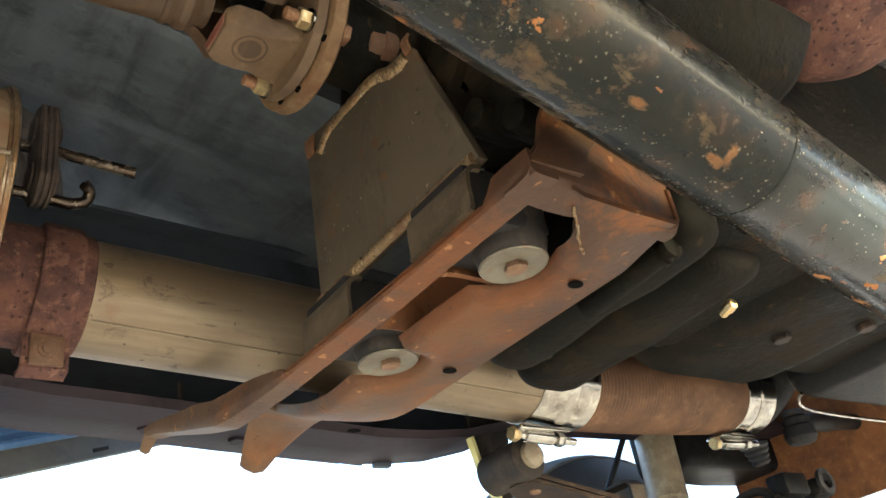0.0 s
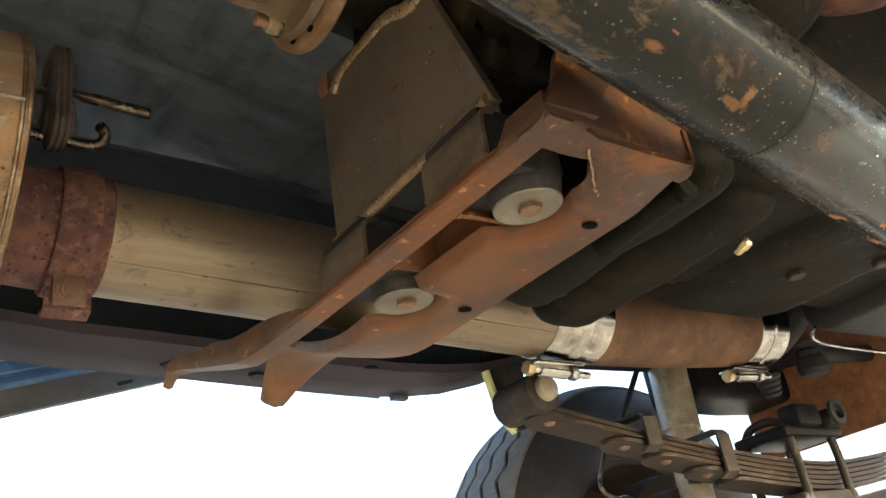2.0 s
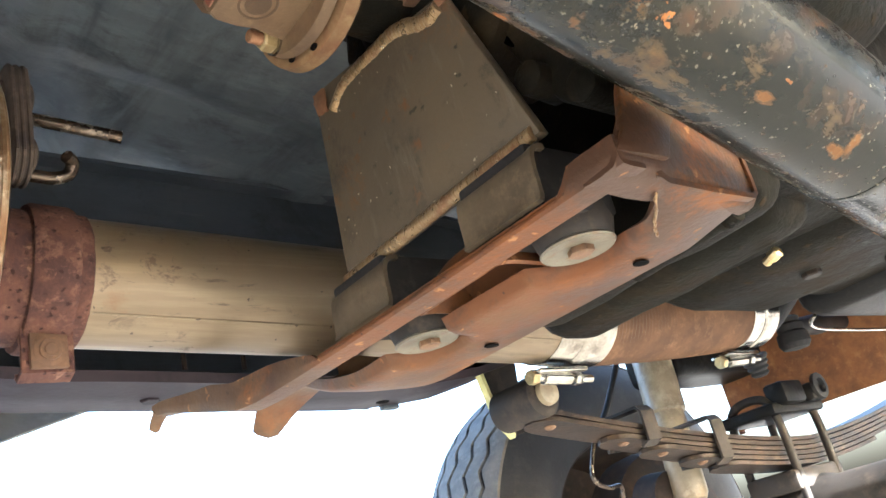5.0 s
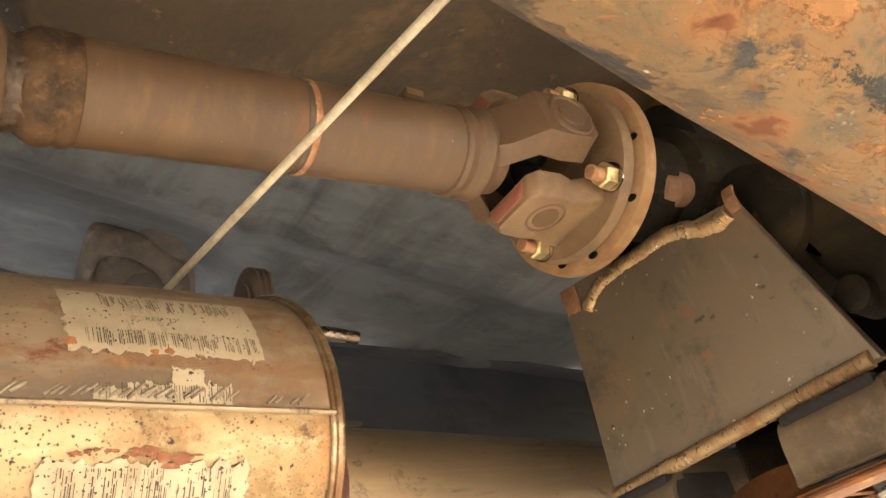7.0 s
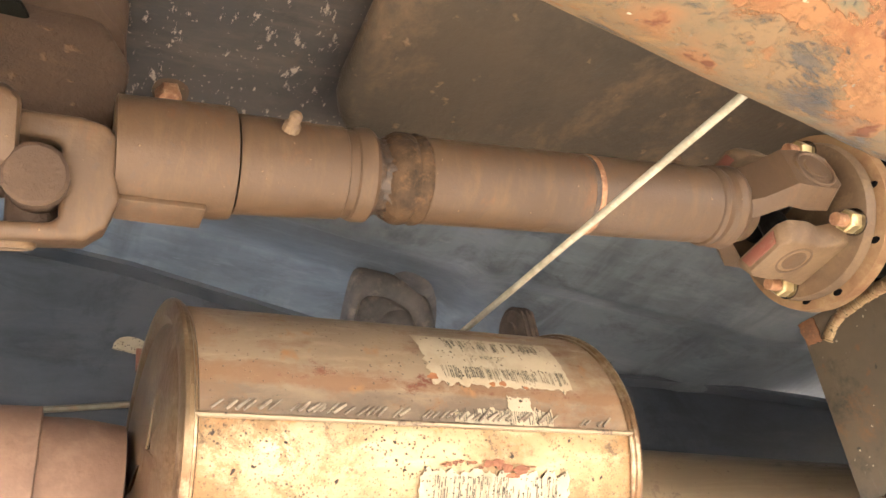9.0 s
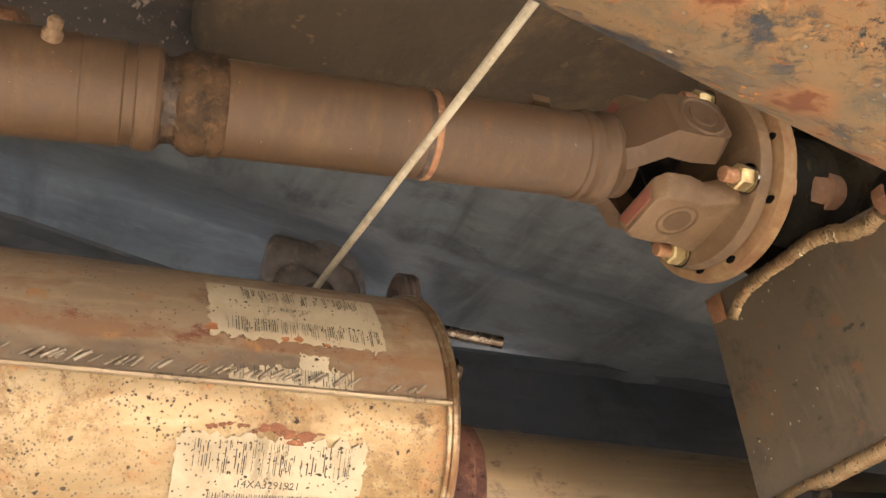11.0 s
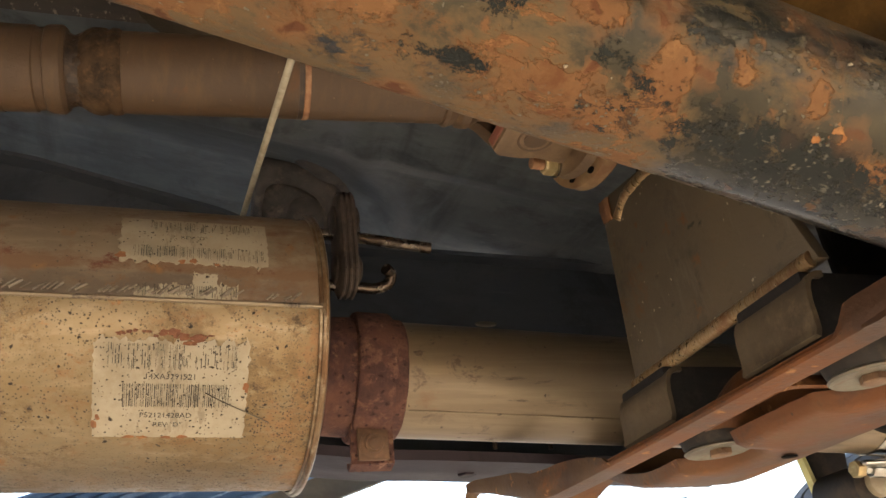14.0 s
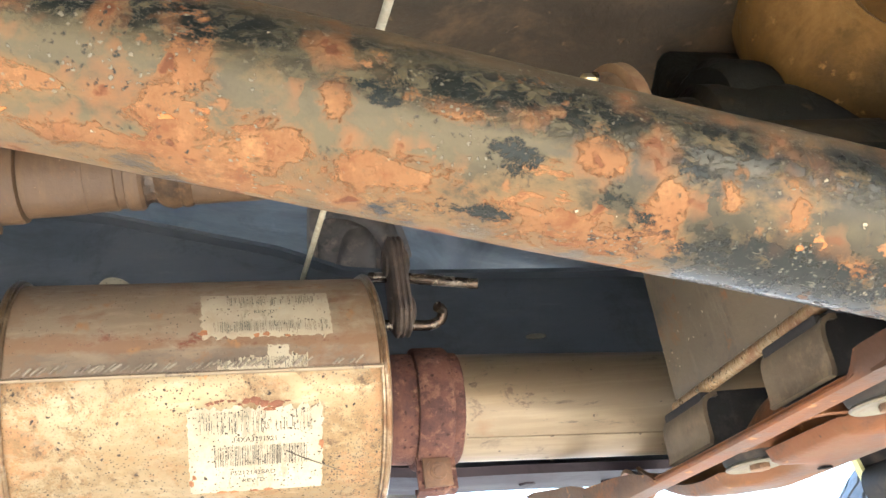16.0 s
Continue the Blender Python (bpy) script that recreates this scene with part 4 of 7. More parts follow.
# balance weights and fitting
bm = bmesh.new()
c = shaft_at(-0.187)
box(bm, (c.x - 0.022, c.y - 0.004, c.z - R * 1.2 - 0.003), (c.x + 0.022, c.y + 0.014, c.z - R * 1.2 + 0.003))
softened(bm, 0.0012)
part("balance_weight", bm, "shaft", shaft)
bm = bmesh.new()
c = shaft_at(0.145)
box(bm, (c.x - 0.006, c.y - 0.018, c.z + R - 0.003), (c.x + 0.006, c.y - 0.004, c.z + R + 0.002))
part("balance_weight", bm, "shaft", shaft)
bm = bmesh.new()
c = shaft_at(-0.125) + Vector((0, -0.0268, 0.0045))
lathe(bm, c, (0.1, -0.9, 0.3), ((0, 0.005), (0.004, 0.005), (0.006, 0.0035), (0.010, 0.0038), (0.012, 0.002)), 10)
part("grease_fitting", bm, "flange", shaft, "greasy grey fitting")
# rusty band round the tube
bm = bmesh.new()
o = shaft_at(0.073)
lathe(bm, o, sd, [(0, R * 0.99), (0.0003, R * 1.012), (0.0012, R * 1.020), (0.0030, R * 1.016), (0.0040, R * 1.006), (0.0044, R * 0.99)], 64, jitter=0.004, rng=random.Random(4))
part("tube_band", bm, "bolt_rust", shaft, "bright rusty band")
bm = bmesh.new()
lathe(bm, shaft_at(0.0695), sd, [(0, R * 0.99), (0.0003, R * 1.010), (0.0032, R * 1.012), (0.0036, R * 0.99)], 64)
part("tube_band", bm, "grease", shaft, "dark grimy band")


def yoke(bm, c, ax, across, r, reach, arm_w, gap, thick, root=(0.30, 0.55, 0.75, 0.80), sides=(-1, 1)):
    """Two ears on a hub at c, reaching along ax, set apart along across."""
    ax, across = Vector(ax).normalized(), Vector(across).normalized()
    third = ax.cross(across).normalized()
    for s in sides:
        pts = []
        for t, w, off in ((-0.004, root[2], root[0]), (0.25 * reach, root[3], root[1]), (0.55 * reach, 0.95, 1.0), (0.8 * reach, 1.05, 1.0), (reach + 0.008, 1.0, 1.0), (reach + 0.014, 0.75, 1.0)):
            inner = c + ax * t + across * (s * gap * off)
            outer = inner + across * (s * thick * (0.7 + 0.3 * off))
            hw = third * (arm_w * w * 0.5)
            pts.append([inner - hw, inner + hw, outer + hw * 0.72, outer - hw * 0.72])
        rings = [[bm.verts.new(p) for p in q] for q in pts]
        for a, b in zip(rings, rings[1:]):
            for k in range(4):
                bm.faces.new((a[k], a[(k + 1) % 4], b[(k + 1) % 4], b[k]))
        bm.faces.new(list(reversed(rings[0])))
        bm.faces.new(rings[-1])


JOINT = shaft_at(0.234) + Vector((0, 0.004, 0.003))
ear = Vector((0.0, -1.0, 0.08)).normalized()
ear = (ear - sd * ear.dot(sd)).normalized()
# the flange stands at a slight angle to the shaft
gd = Vector((1, 0.03, 0.01)).normalized()
gear = (ear - gd * ear.dot(gd)).normalized()
gear2 = gd.cross(gear).normalized()
FL = Vector((0.268, 0.440, 0.833))
bm = bmesh.new()
yoke(bm, shaft_at(0.184), sd, ear, R, 0.057, 0.046, 0.0285, 0.0165, (0.22, 0.50, 0.85, 0.92))
lathe(bm, shaft_at(0.168), sd, [(0, R * 0.92), (0.002, R * 1.05), (0.005, R * 1.09), (0.009, R * 1.03), (0.011, R * 1.02), (0.014, R * 1.10), (0.020, R * 1.12), (0.025, R * 1.02), (0.030, R * 0.86), (0.032, R * 0.5)], 40, jitter=0.012, rng=random.Random(31))
softened(bm, 0.0040, 3, 28)
part("shaft_yoke", bm, "shaft", shaft, "", 50)
yoke_ear = {}
for s in (-1, 1):
    bm = bmesh.new()
    yoke(bm, FL, -gd, gear2, R, 0.046, 0.054, 0.0305, 0.0150, (0.92, 0.96, 1.30, 1.15), (s,))
    softened(bm, 0.0016, 2, 35)
    yoke_ear[s] = part("yoke_ear", bm, "flange", shaft)
for s in (-1, 1):
    bm = bmesh.new()
    c = JOINT + gear2 * (s * 0.0450)
    lathe(bm, c, gear2 * s, ((-0.004, 0.0145), (0.0, 0.0145), (0.0012, 0.0135), (0.0012, 0.0120), (0.0003, 0.0115), (0.0003, 0.0095), (0.0014, 0.0088), (0.0016, 0.002)), 28)
    part("bearing_cap", bm, "shaft", shaft)
    bm = bmesh.new()
    c = shaft_at(0.238) + ear * (s * 0.0452)
    lathe(bm, c, ear * s, ((-0.004, 0.0165), (0.0002, 0.0165), (0.0014, 0.0155), (0.0014, 0.0140), (0.0003, 0.0130), (0.0003, 0.0095), (0.0014, 0.0088), (0.0016, 0.002)), 28)
    part("bearing_cap", bm, "shaft", shaft)
bm = bmesh.new()
rod(bm, JOINT + sd * 0.003 - ear * 0.040, JOINT + sd * 0.003 + ear * 0.040, 0.010)
rod(bm, JOINT - gear2 * 0.039, JOINT + gear2 * 0.039, 0.010)
part("joint_cross", bm, "pan", shaft, "black joint cross")
for s in (-1, 1):
    bm = bmesh.new()
    c = FL - gd * 0.0612 + gear2 * (s * 0.0378)
    slab(bm, [c + gear * a_ + gear2 * (s * b_) for a_, b_ in ((-0.0165, -0.0045), (0.0165, -0.0045), (0.0135, 0.0045), (-0.0135, 0.0045))], gd * 0.0035)
    softened(bm, 0.0008)
    part("paint_mark", bm, "red_paint", yoke_ear[s], "faded red paint mark")
# flange disc pair
bm = bmesh.new()
lathe(bm, FL, gd, ((0.0, 0.052), (0.001, 0.058), (0.0085, 0.060), (0.0095, 0.0585)), 64)
flange_plate = part("flange_plate", bm, "flange", shaft)
bm = bmesh.new()
lathe(bm, FL + gd * 0.0105, gd, ((0.0, 0.064), (0.001, 0.0665), (0.010, 0.0675), (0.012, 0.066)), 64)
part("companion_flange", bm, "flange_rust", shaft, "rust-tinted rim of the companion flange")
for k in range(5):
    a_ = radians(140 + 7 * k)
    bm = bmesh.new()
    q = FL + (gear * math.cos(a_) + gear2 * math.sin(a_)) * 0.0435
    r_ = (gear * math.cos(a_) + gear2 * math.sin(a_))
    t_ = gd.cross(r_)
    slab(bm, [q - r_ * 0.0028 - t_ * 0.0013, q + r_ * 0.0028 - t_ * 0.0013, q + r_ * 0.0028 + t_ * 0.0013, q - r_ * 0.0028 + t_ * 0.0013], -gd * 0.0012)
    part("cast_mark", bm, "flange", flange_plate)
for k in range(4):
    a = radians(42 + 90 * k)
    off = gear * math.cos(a) + gear2 * math.sin(a)
    c = FL + off * 0.0500
    bm = bmesh.new()
    rod(bm, c, c - gd * 0.021, 0.0048)
    stud = part("bolt", bm, "bolt_rust", shaft, "rusty threaded bolt end")
    bm = bmesh.new()
    lathe(bm, c, -gd, ((0, 0.0098), (0.0016, 0.0098), (0.0018, 0.006)), 24)
    part("lock_washer", bm, "chrome", shaft)
    bm = bmesh.new()
    hexa(bm, c - gd * 0.0018, -gd, 0.0145, 0.0095)
    part("nut", bm, "zinc", shaft, "yellow zinc nut")
    bm = bmesh.new()
    hexa(bm, c + gd * 0.024, gd, 0.0165, 0.009)
    part("bolt_head", bm, "bolt_rust", shaft)
for a_, r_ in ((122, 0.0600), (96, 0.0615), (52, 0.0612), (14, 0.0600)):
    off = gear * math.cos(radians(a_)) + gear2 * math.sin(radians(a_))
    bm = bmesh.new()
    lathe(bm, FL + off * r_ + gd * 0.0100, -gd, ((-0.004, 0.0034), (0.0014, 0.0034), (0.0018, 0.002)), 10, squash=(1.0, 0.6))
    part("notch", bm, "void", flange_plate, "near-black notch")
# far joint towards the axle
JL = shaft_at(-0.262)
up = Vector((0.0, -0.50, 0.87))
up = (up - sd * up.dot(sd)).normalized()
across = sd.cross(up).normalized()
bm = bmesh.new()
fork = [(0.0, 0.002), (0.003, -0.014), (0.0, -0.028), (0.006, -0.042), (0.016, -0.049), (0.085, -0.051), (0.085, -0.042), (0.030, -0.041), (0.028, -0.038), (0.028, -0.004), (0.030, -0.001), (0.085, 0.003), (0.085, 0.014), (0.020, 0.012), (0.008, 0.009)]
slab(bm, [shaft_at(-0.208) - sd * s_ + up * u_ - across * 0.028 for s_, u_ in fork], across * 0.056)
softened(bm, 0.0035, 3, 35)
slip = part("slip_yoke", bm, "shaft", shaft, "broad dusty slip yoke")
for s in (-1, 1):
    bm = bmesh.new()
    c = JL + up * (-0.0185 + s * 0.0330)
    lathe(bm, c, up * s, ((-0.004, 0.0165), (0.0, 0.0165), (0.0014, 0.0150), (0.0014, 0.013), (0.0002, 0.0125), (0.0006, 0.002)), 28)
    part("bearing_cap", bm, "flange", slip, "worn bearing cap")
bm = bmesh.new()
yoke(bm, shaft_at(-0.318), sd, across, R, 0.05, 0.05, 0.026, 0.020)
lathe(bm, shaft_at(-0.40), sd, ((0, 0.05), (0.01, 0.056), (0.03, 0.056), (0.034, 0.045), (0.082, 0.04)), 32)
softened(bm, 0.004, 2, 35)
part("axle_yoke", bm, "shaft", shaft)
bm = bmesh.new()
JC = shaft_at(-0.246) - up * 0.021
rod(bm, JC - up * 0.024, JC + up * 0.024, 0.0150)
rod(bm, JC - across * 0.046, JC + across * 0.046, 0.0150)
wobble(bm, 0.001, 90)
part("joint_cross", bm, "arm_dirt", shaft, "dark grimy joint cross")

# ---- mount bracket plate with weld beads ----
bracket = thing("mount_bracket", (0.335, 0.44, 0.64), "dark welded steel bracket plate with bright weld beads", "bracket")
bm = bmesh.new()
outline = [(0.340, 0.543, 0.643), (0.346, 0.334, 0.649), (0.332, 0.3665, 0.774), (0.332, 0.40, 0.779), (0.332, 0.418, 0.785), (0.331, 0.463, 0.789), (0.330, 0.505, 0.794), (0.330, 0.522, 0.796)]
slab(bm, outline, (0.009, 0, 0))
softened(bm, 0.0012, 2, 30)
part("plate", bm, "plate", bracket)


def bead(bm, pts, r, step, wob=0.0008):
    """A weld bead: overlapping ripples along a line."""
    pts = [Vector(p) for p in pts]
    total = sum((b - a).length for a, b in zip(pts, pts[1:]))
    count = max(3, int(total / step))
    rng = random.Random(int(total * 1e5))

    def along(s):
        for a, b in zip(pts, pts[1:]):
            n = (b - a).length
            if s <= n:
                return a.lerp(b, s / n), (b - a).normalized()
            s -= n
        return pts[-1], (pts[-1] - pts[-2]).normalized()
    rings = []
    for k in range(count * 4 + 1):
        p, dirn = along(total * k / (count * 4))
        if k % 4 == 0:
            shift = Vector((rng.uniform(-1, 1), rng.uniform(-1, 1), rng.uniform(-1, 1))) * wob
            swell = rng.uniform(0.985, 1.02)
        rr = r * swell * (0.968, 0.997, 1.010, 0.992)[k % 4]
        if k in (0, count * 4):
            rr *= 0.5
        _, u, v = frame_of(dirn)
        ring = []
        for j in range(12):
            t = 2 * math.pi * j / 12
            ring.append(bm.verts.new(p + shift + (u * math.cos(t) * 0.75 + v * math.sin(t)) * rr - dirn * (0.35 * step * math.cos(t) * math.cos(t))))
        rings.append(ring)
    for a, b in zip(rings, rings[1:]):
        for j in range(12):
            bm.faces.new((a[j], a[(j + 1) % 12], b[(j + 1) % 12], b[j]))
    bm.faces.new(list(reversed(rings[0])))
    bm.faces.new(rings[-1])


bm = bmesh.new()
bead(bm, [(0.3390, 0.542, 0.6440), (0.3450, 0.338, 0.6505)], 0.0054, 0.0022, 0.0002)
part("weld_bead", bm, "weld", bracket, "long rippled weld bead")
bm = bmesh.new()
bead(bm, [(0.3335, 0.505, 0.771), (0.3335, 0.494, 0.779), (0.3335, 0.482, 0.783), (0.3335, 0.462, 0.7835), (0.3335, 0.440, 0.7825), (0.3335, 0.421, 0.782), (0.3335, 0.406, 0.777), (0.3335, 0.393, 0.7695), (0.3335, 0.381, 0.766), (0.3335, 0.371, 0.768)], 0.0060, 0.0020, 0.0005)
part("weld_bead", bm, "weld", bracket, "lumpy weld bead")
bm = bmesh.new()
rows = [[(0.3296 - 0.0020 * math.sin(math.pi * j / 5) * math.sin(math.pi * (k + 1) / 8), 0.5215 - 0.015 * k / 6, 0.7945 - 0.020 * j / 5 - 0.003 * k / 6) for j in range(6)] for k in range(7)]
wide = [[(x, y + 0.002 * noise.noise(Vector((y * 300, z * 300, 3))), z + 0.002 * noise.noise(Vector((z * 300, y * 300, 7)))) for x, y, z in row] for row in rows]
ribbon(bm, wide, 0.0012)
part("rust_blob", bm, "rust_corner", bracket, "rusty heat-stained corner")
bm = bmesh.new()
rows = [[(0.3316 - 0.0030 * math.sin(math.pi * j / 4), 0.369 - 0.008 * k / 4, 0.781 - 0.016 * j / 4) for j in range(5)] for k in range(5)]
ribbon(bm, rows, 0.002)
part("rust_blob", bm, "rust_corner", bracket, "rusty heat-stained corner")
for y0, y1 in ((0.402, 0.333), (0.556, 0.486)):
    bm = bmesh.new()
    prof = [(0.3440, 0.6400), (0.3390, 0.6398), (0.3345, 0.6380), (0.3310, 0.6345), (0.3290, 0.6295), (0.3280, 0.622), (0.3280, 0.612), (0.3278, 0.605), (0.3262, 0.6012)]
    rows = [[(x, y0 + (y1 - y0) * k / 6, z) for x, z in prof] for k in range(7)]
    ribbon(bm, rows, -0.0035)
    part("spacer", bm, "pad", bracket, "olive-brown bent steel spacer")
    bm = bmesh.new()
    box(bm, (0.331, min(y0, y1) + 0.004, 0.600), (0.40, max(y0, y1) - 0.002, 0.642))
    softened(bm, 0.003)
    part("rubber_block", bm, "rubber", bracket, "black rubber mount block")

# ---- cross member ----
cross = thing("cross_member", (0.39, 0.5, 0.585), "rusty brown pressed steel gearbox cross member", "cross member")
LIP = [(0.277, 0.328, 0.5925), (0.31, 0.3265, 0.592), (0.40, 0.3235, 0.591), (0.50, 0.3205, 0.5905), (0.60, 0.3165, 0.5905), (0.655, 0.308, 0.5885), (0.68, 0.3025, 0.5895), (0.705, 0.2995, 0.597), (0.735, 0.297, 0.606), (0.785, 0.288, 0.6215), (0.80, 0.285, 0.6235)]


def lip_at(y):
    for (y0, x0, z0), (y1, x1, z1) in zip(LIP, LIP[1:]):
        if y <= y1:
            t = (y - y0) / (y1 - y0)
            return x0 + (x1 - x0) * t, z0 + (z1 - z0) * t
    return LIP[-1][1:]


def wall_height(y):
    """The side wall is cut away beside the two cushions."""
    if y < 0.335:
        return 0.017 - 0.014 * min(1.0, max(0.0, (y - 0.309) / 0.012))
    if y < 0.575:
        return 0.003
    rise = max(0.0, min(1.0, (y - 0.56) / 0.10))
    fall = max(0.0, min(1.0, (y - 0.71) / 0.09))
    return 0.003 + 0.020 * math.sin(rise * math.pi / 2) - 0.014 * fall


rows = []
for k in range(81):
    y = 0.277 + (0.80 - 0.277) * k / 80
    x, z = lip_at(y)
    w = 0.0215 + 0.008 * max(0.0, min(1.0, (y - 0.66) / 0.06)) - 0.012 * max(0.0, (y - 0.74) / 0.06)
    h = wall_height(y)
    rows.append([(x, y, z + h), (x, y, z + h * 0.5), (x + 0.0005, y, z + 0.003), (x + 0.0025, y, z), (x + 0.010, y, z - 0.001), (x + w, y, z - 0.001)])
bm = bmesh.new()
ribbon(bm, rows, 0.0034)
part("side_flange", bm, "cross", cross, "bent side flange")
# raised hump of the tray between the cushions
bm = bmesh.new()
rows = []
for k in range(15):
    y = 0.396 + 0.082 * k / 14
    h = 0.027 * math.sin(math.pi * k / 14) ** 0.22
    rows.append([(0.345, y, 0.5895), (0.352, y, 0.591 + h * 0.6), (0.362, y, 0.592 + h), (0.385, y, 0.592 + h), (0.40, y, 0.590)])
ribbon(bm, rows, 0.0034)
part("tray_hump", bm, "cross", cross)
# closing face at the near end, with its lower lip
bm = bmesh.new()
rows = []
for k in range(9):
    x = 0.328 + (0.468 - 0.328) * k / 8
    y = 0.277 + 0.006 * k / 8
    z = 0.5925 - 0.006 * k / 8
    deep = 0.027 - 0.011 * max(0.0, min(1.0, (x - 0.375) / 0.03))
    tall = 0.010 + 0.052 * min(1.0, max(0.0, (x - 0.328) / 0.040))
    rows.append([(x, y, z + tall), (x, y, z + 0.006), (x, y + 0.001, z + 0.004), (x, y + 0.005, z), (x, y + deep * 0.55, z - 0.001), (x, y + deep, z - 0.0005)])
ribbon(bm, rows, -0.0038)
part("end_flange", bm, "cross", cross, "", 70)
# upright post above the corner
bm = bmesh.new()
slab(bm, [(0.3285, 0.2765, 0.600), (0.372, 0.2745, 0.600), (0.384, 0.2742, 0.622), (0.404, 0.2742, 0.642), (0.4346, 0.2742, 0.6676), (0.490, 0.2745, 0.715), (0.395, 0.2745, 0.722), (0.364, 0.2742, 0.669), (0.347, 0.2742, 0.640), (0.337, 0.2745, 0.613)], (0, 0.005, 0))
softened(bm, 0.0012)
part("upright", bm, "cross", cross)
# lower pan on the far side with scallops round the cushions
bm = bmesh.new()


def pan_edge(y):
    x = 0.378 + 0.008 * math.sin(9 * y)
    for c in (0.363, 0.523):
        t = abs(y - c)
        if t < 0.034:
            x = max(x, 0.385 + math.sqrt(max(0.034 ** 2 - t * t, 0)) * 0.72)
    if y < 0.337:
        # rounded corner towards the near end
        t = (0.337 - y) / 0.056
        x = 0.3995 + 0.004 * math.sin(math.pi * t) - 0.036 * t ** 1.6
    return x


rows = []
for k in range(72):
    y = 0.281 + (0.71 - 0.281) * k / 71
    far = 0.467 - 0.012 * (y - 0.27) / 0.4 + (0.0 if y < 0.62 else -0.25 * (y - 0.62))
    inn = pan_edge(y) if y < 0.60 else 0.372
    rise = 0.0 if y < 0.58 else 0.6 * (y - 0.58) ** 2 * 4
    rise += 0.0085 * max(0.0, min(1.0, (0.335 - y) / 0.045))
    zz = 0.5795 + rise
    lip_up = 0.012 - 0.009 * max(0.0, min(1.0, (0.345 - y) / 0.03))
    mid = 0.5 * (inn + far)
    rows.append([(inn, y, zz + lip_up), (inn + 0.003, y, zz + 0.003), (inn + 0.010, y, zz), (mid, y, zz - 0.001), (far - 0.006, y, zz), (far, y, zz + 0.004), (far + 0.001, y, zz + 0.014), (far + 0.001, y, zz + 0.030)])
ribbon(bm, rows, 0.0038)
part("lower_pan", bm, "cross", cross, "wide lower pan with scalloped edge", 70)
# far foot of the pan
bm = bmesh.new()
rows = []
for k in range(14):
    t = k / 13
    y = 0.70 + 0.125 * t
    z = 0.613 + 0.018 * math.sin(t * math.pi) - 0.012 * t * t
    cx = 0.41
    w = 0.046 - 0.030 * t
    v = 0.056 - 0.040 * t * t
    rows.append([(cx - w, y, z + 0.007), (cx - w * 0.7, y, z + 0.003), (cx, y, z - 0.001), (cx + v * 0.7, y, z + 0.001), (cx + v, y, z + 0.008)])
ribbon(bm, rows, 0.004)
part("foot", bm, "cross", cross, "bent foot at the far end")
bm = bmesh.new()
rows = [[(0.285 + 0.001 * t, 0.797 + 0.018 * t, 0.6255 - 0.011 * t * t), (0.291 + 0.001 * t, 0.797 + 0.018 * t, 0.6225 - 0.011 * t * t), (0.300 - 0.004 * t, 0.797 + 0.017 * t, 0.6235 - 0.010 * t * t)] for t in (0, 0.25, 0.5, 0.75, 1.0)]
ribbon(bm, rows, 0.004)
part("foot", bm, "cross", cross)
for x, y in ((0.433, 0.356), (0.4305, 0.505), (0.42, 0.64)):
    bm = bmesh.new()
    lathe(bm, (x, y, 0.5776), (0, 0, -1), ((0, 0.0066), (0.0006, 0.0066), (0.0008, 0.005)), 16, squash=(1.0, 0.7))
    part("hole_rim", bm, "void", cross, "dark bolt hole")
bm = bmesh.new()
bead(bm, [(0.376, 0.293, 0.5877), (0.386, 0.302, 0.5859), (0.397, 0.313, 0.5834), (0.405, 0.319, 0.5820), (0.412, 0.325, 0.5806)], 0.0012, 0.003, 0.0008)
part("weld_bead", bm, "weld", cross, "thin weld bead")
for y in (0.363, 0.523):
    mount = thing("mount_cushion", (0.384, y, 0.587), "black rubber mount cushion with galvanised washer and rusty bolt", "mount", "gearbox mount cushions")
    bm = bmesh.new()
    lathe(bm, (0.384, y, 0.589), (0, 0, 1), ((0, 0.0225), (0.003, 0.0245), (0.012, 0.0270), (0.022, 0.0262), (0.032, 0.0285), (0.038, 0.030)), 40)
    part("cushion", bm, "cushion", mount)
    bm = bmesh.new()
    lathe(bm, (0.384, y, 0.5895), (0, 0, -1), ((0, 0.0236), (0.0015, 0.0247), (0.0028, 0.0236), (0.0018, 0.0203), (0.0012, 0.006)), 48)
    part("washer", bm, "washer", mount, "cupped galvanised washer")
    bm = bmesh.new()
    hexa(bm, (0.386, y, 0.5885), (0, 0, -1), 0.0150, 0.0048)
    part("bolt_head", bm, "clamp_bolt", mount)

# ---- exhaust pipe ----
PIPE_P, PIPE_D, PIPE_R = (0.15, 0.6896, 0.7045), (1, -0.0269, -0.0634), 0.0509
pd = Vector(PIPE_D).normalized()


def pipe_at(x):
    return on_line(PIPE_P, PIPE_D, x)


exhaust = thing("exhaust_pipe", pipe_at(0.45), "stained bare steel exhaust pipe with a dull streak", "exhaust pipe")
bm = bmesh.new()
n = (pipe_at(0.75) - pipe_at(0.19)).length
lathe(bm, pipe_at(0.19), pd, [(n * k / 30, PIPE_R) for k in range(31)], 72)
part("pipe", bm, "pipe", exhaust)
bm = bmesh.new()
rod(bm, pipe_at(0.19) + Vector((0, -0.0330, -0.0388)), pipe_at(0.74) + Vector((0, -0.0330, -0.0388)), 0.0011, 8)
part("seam", bm, "pipe", exhaust, "pipe seam")
FA, FB = pipe_at(0.745), pipe_at(1.045) + Vector((0, 0, 0.030))
fd = (FB - FA).normalized()
bm = bmesh.new()
n = (FB - FA).length
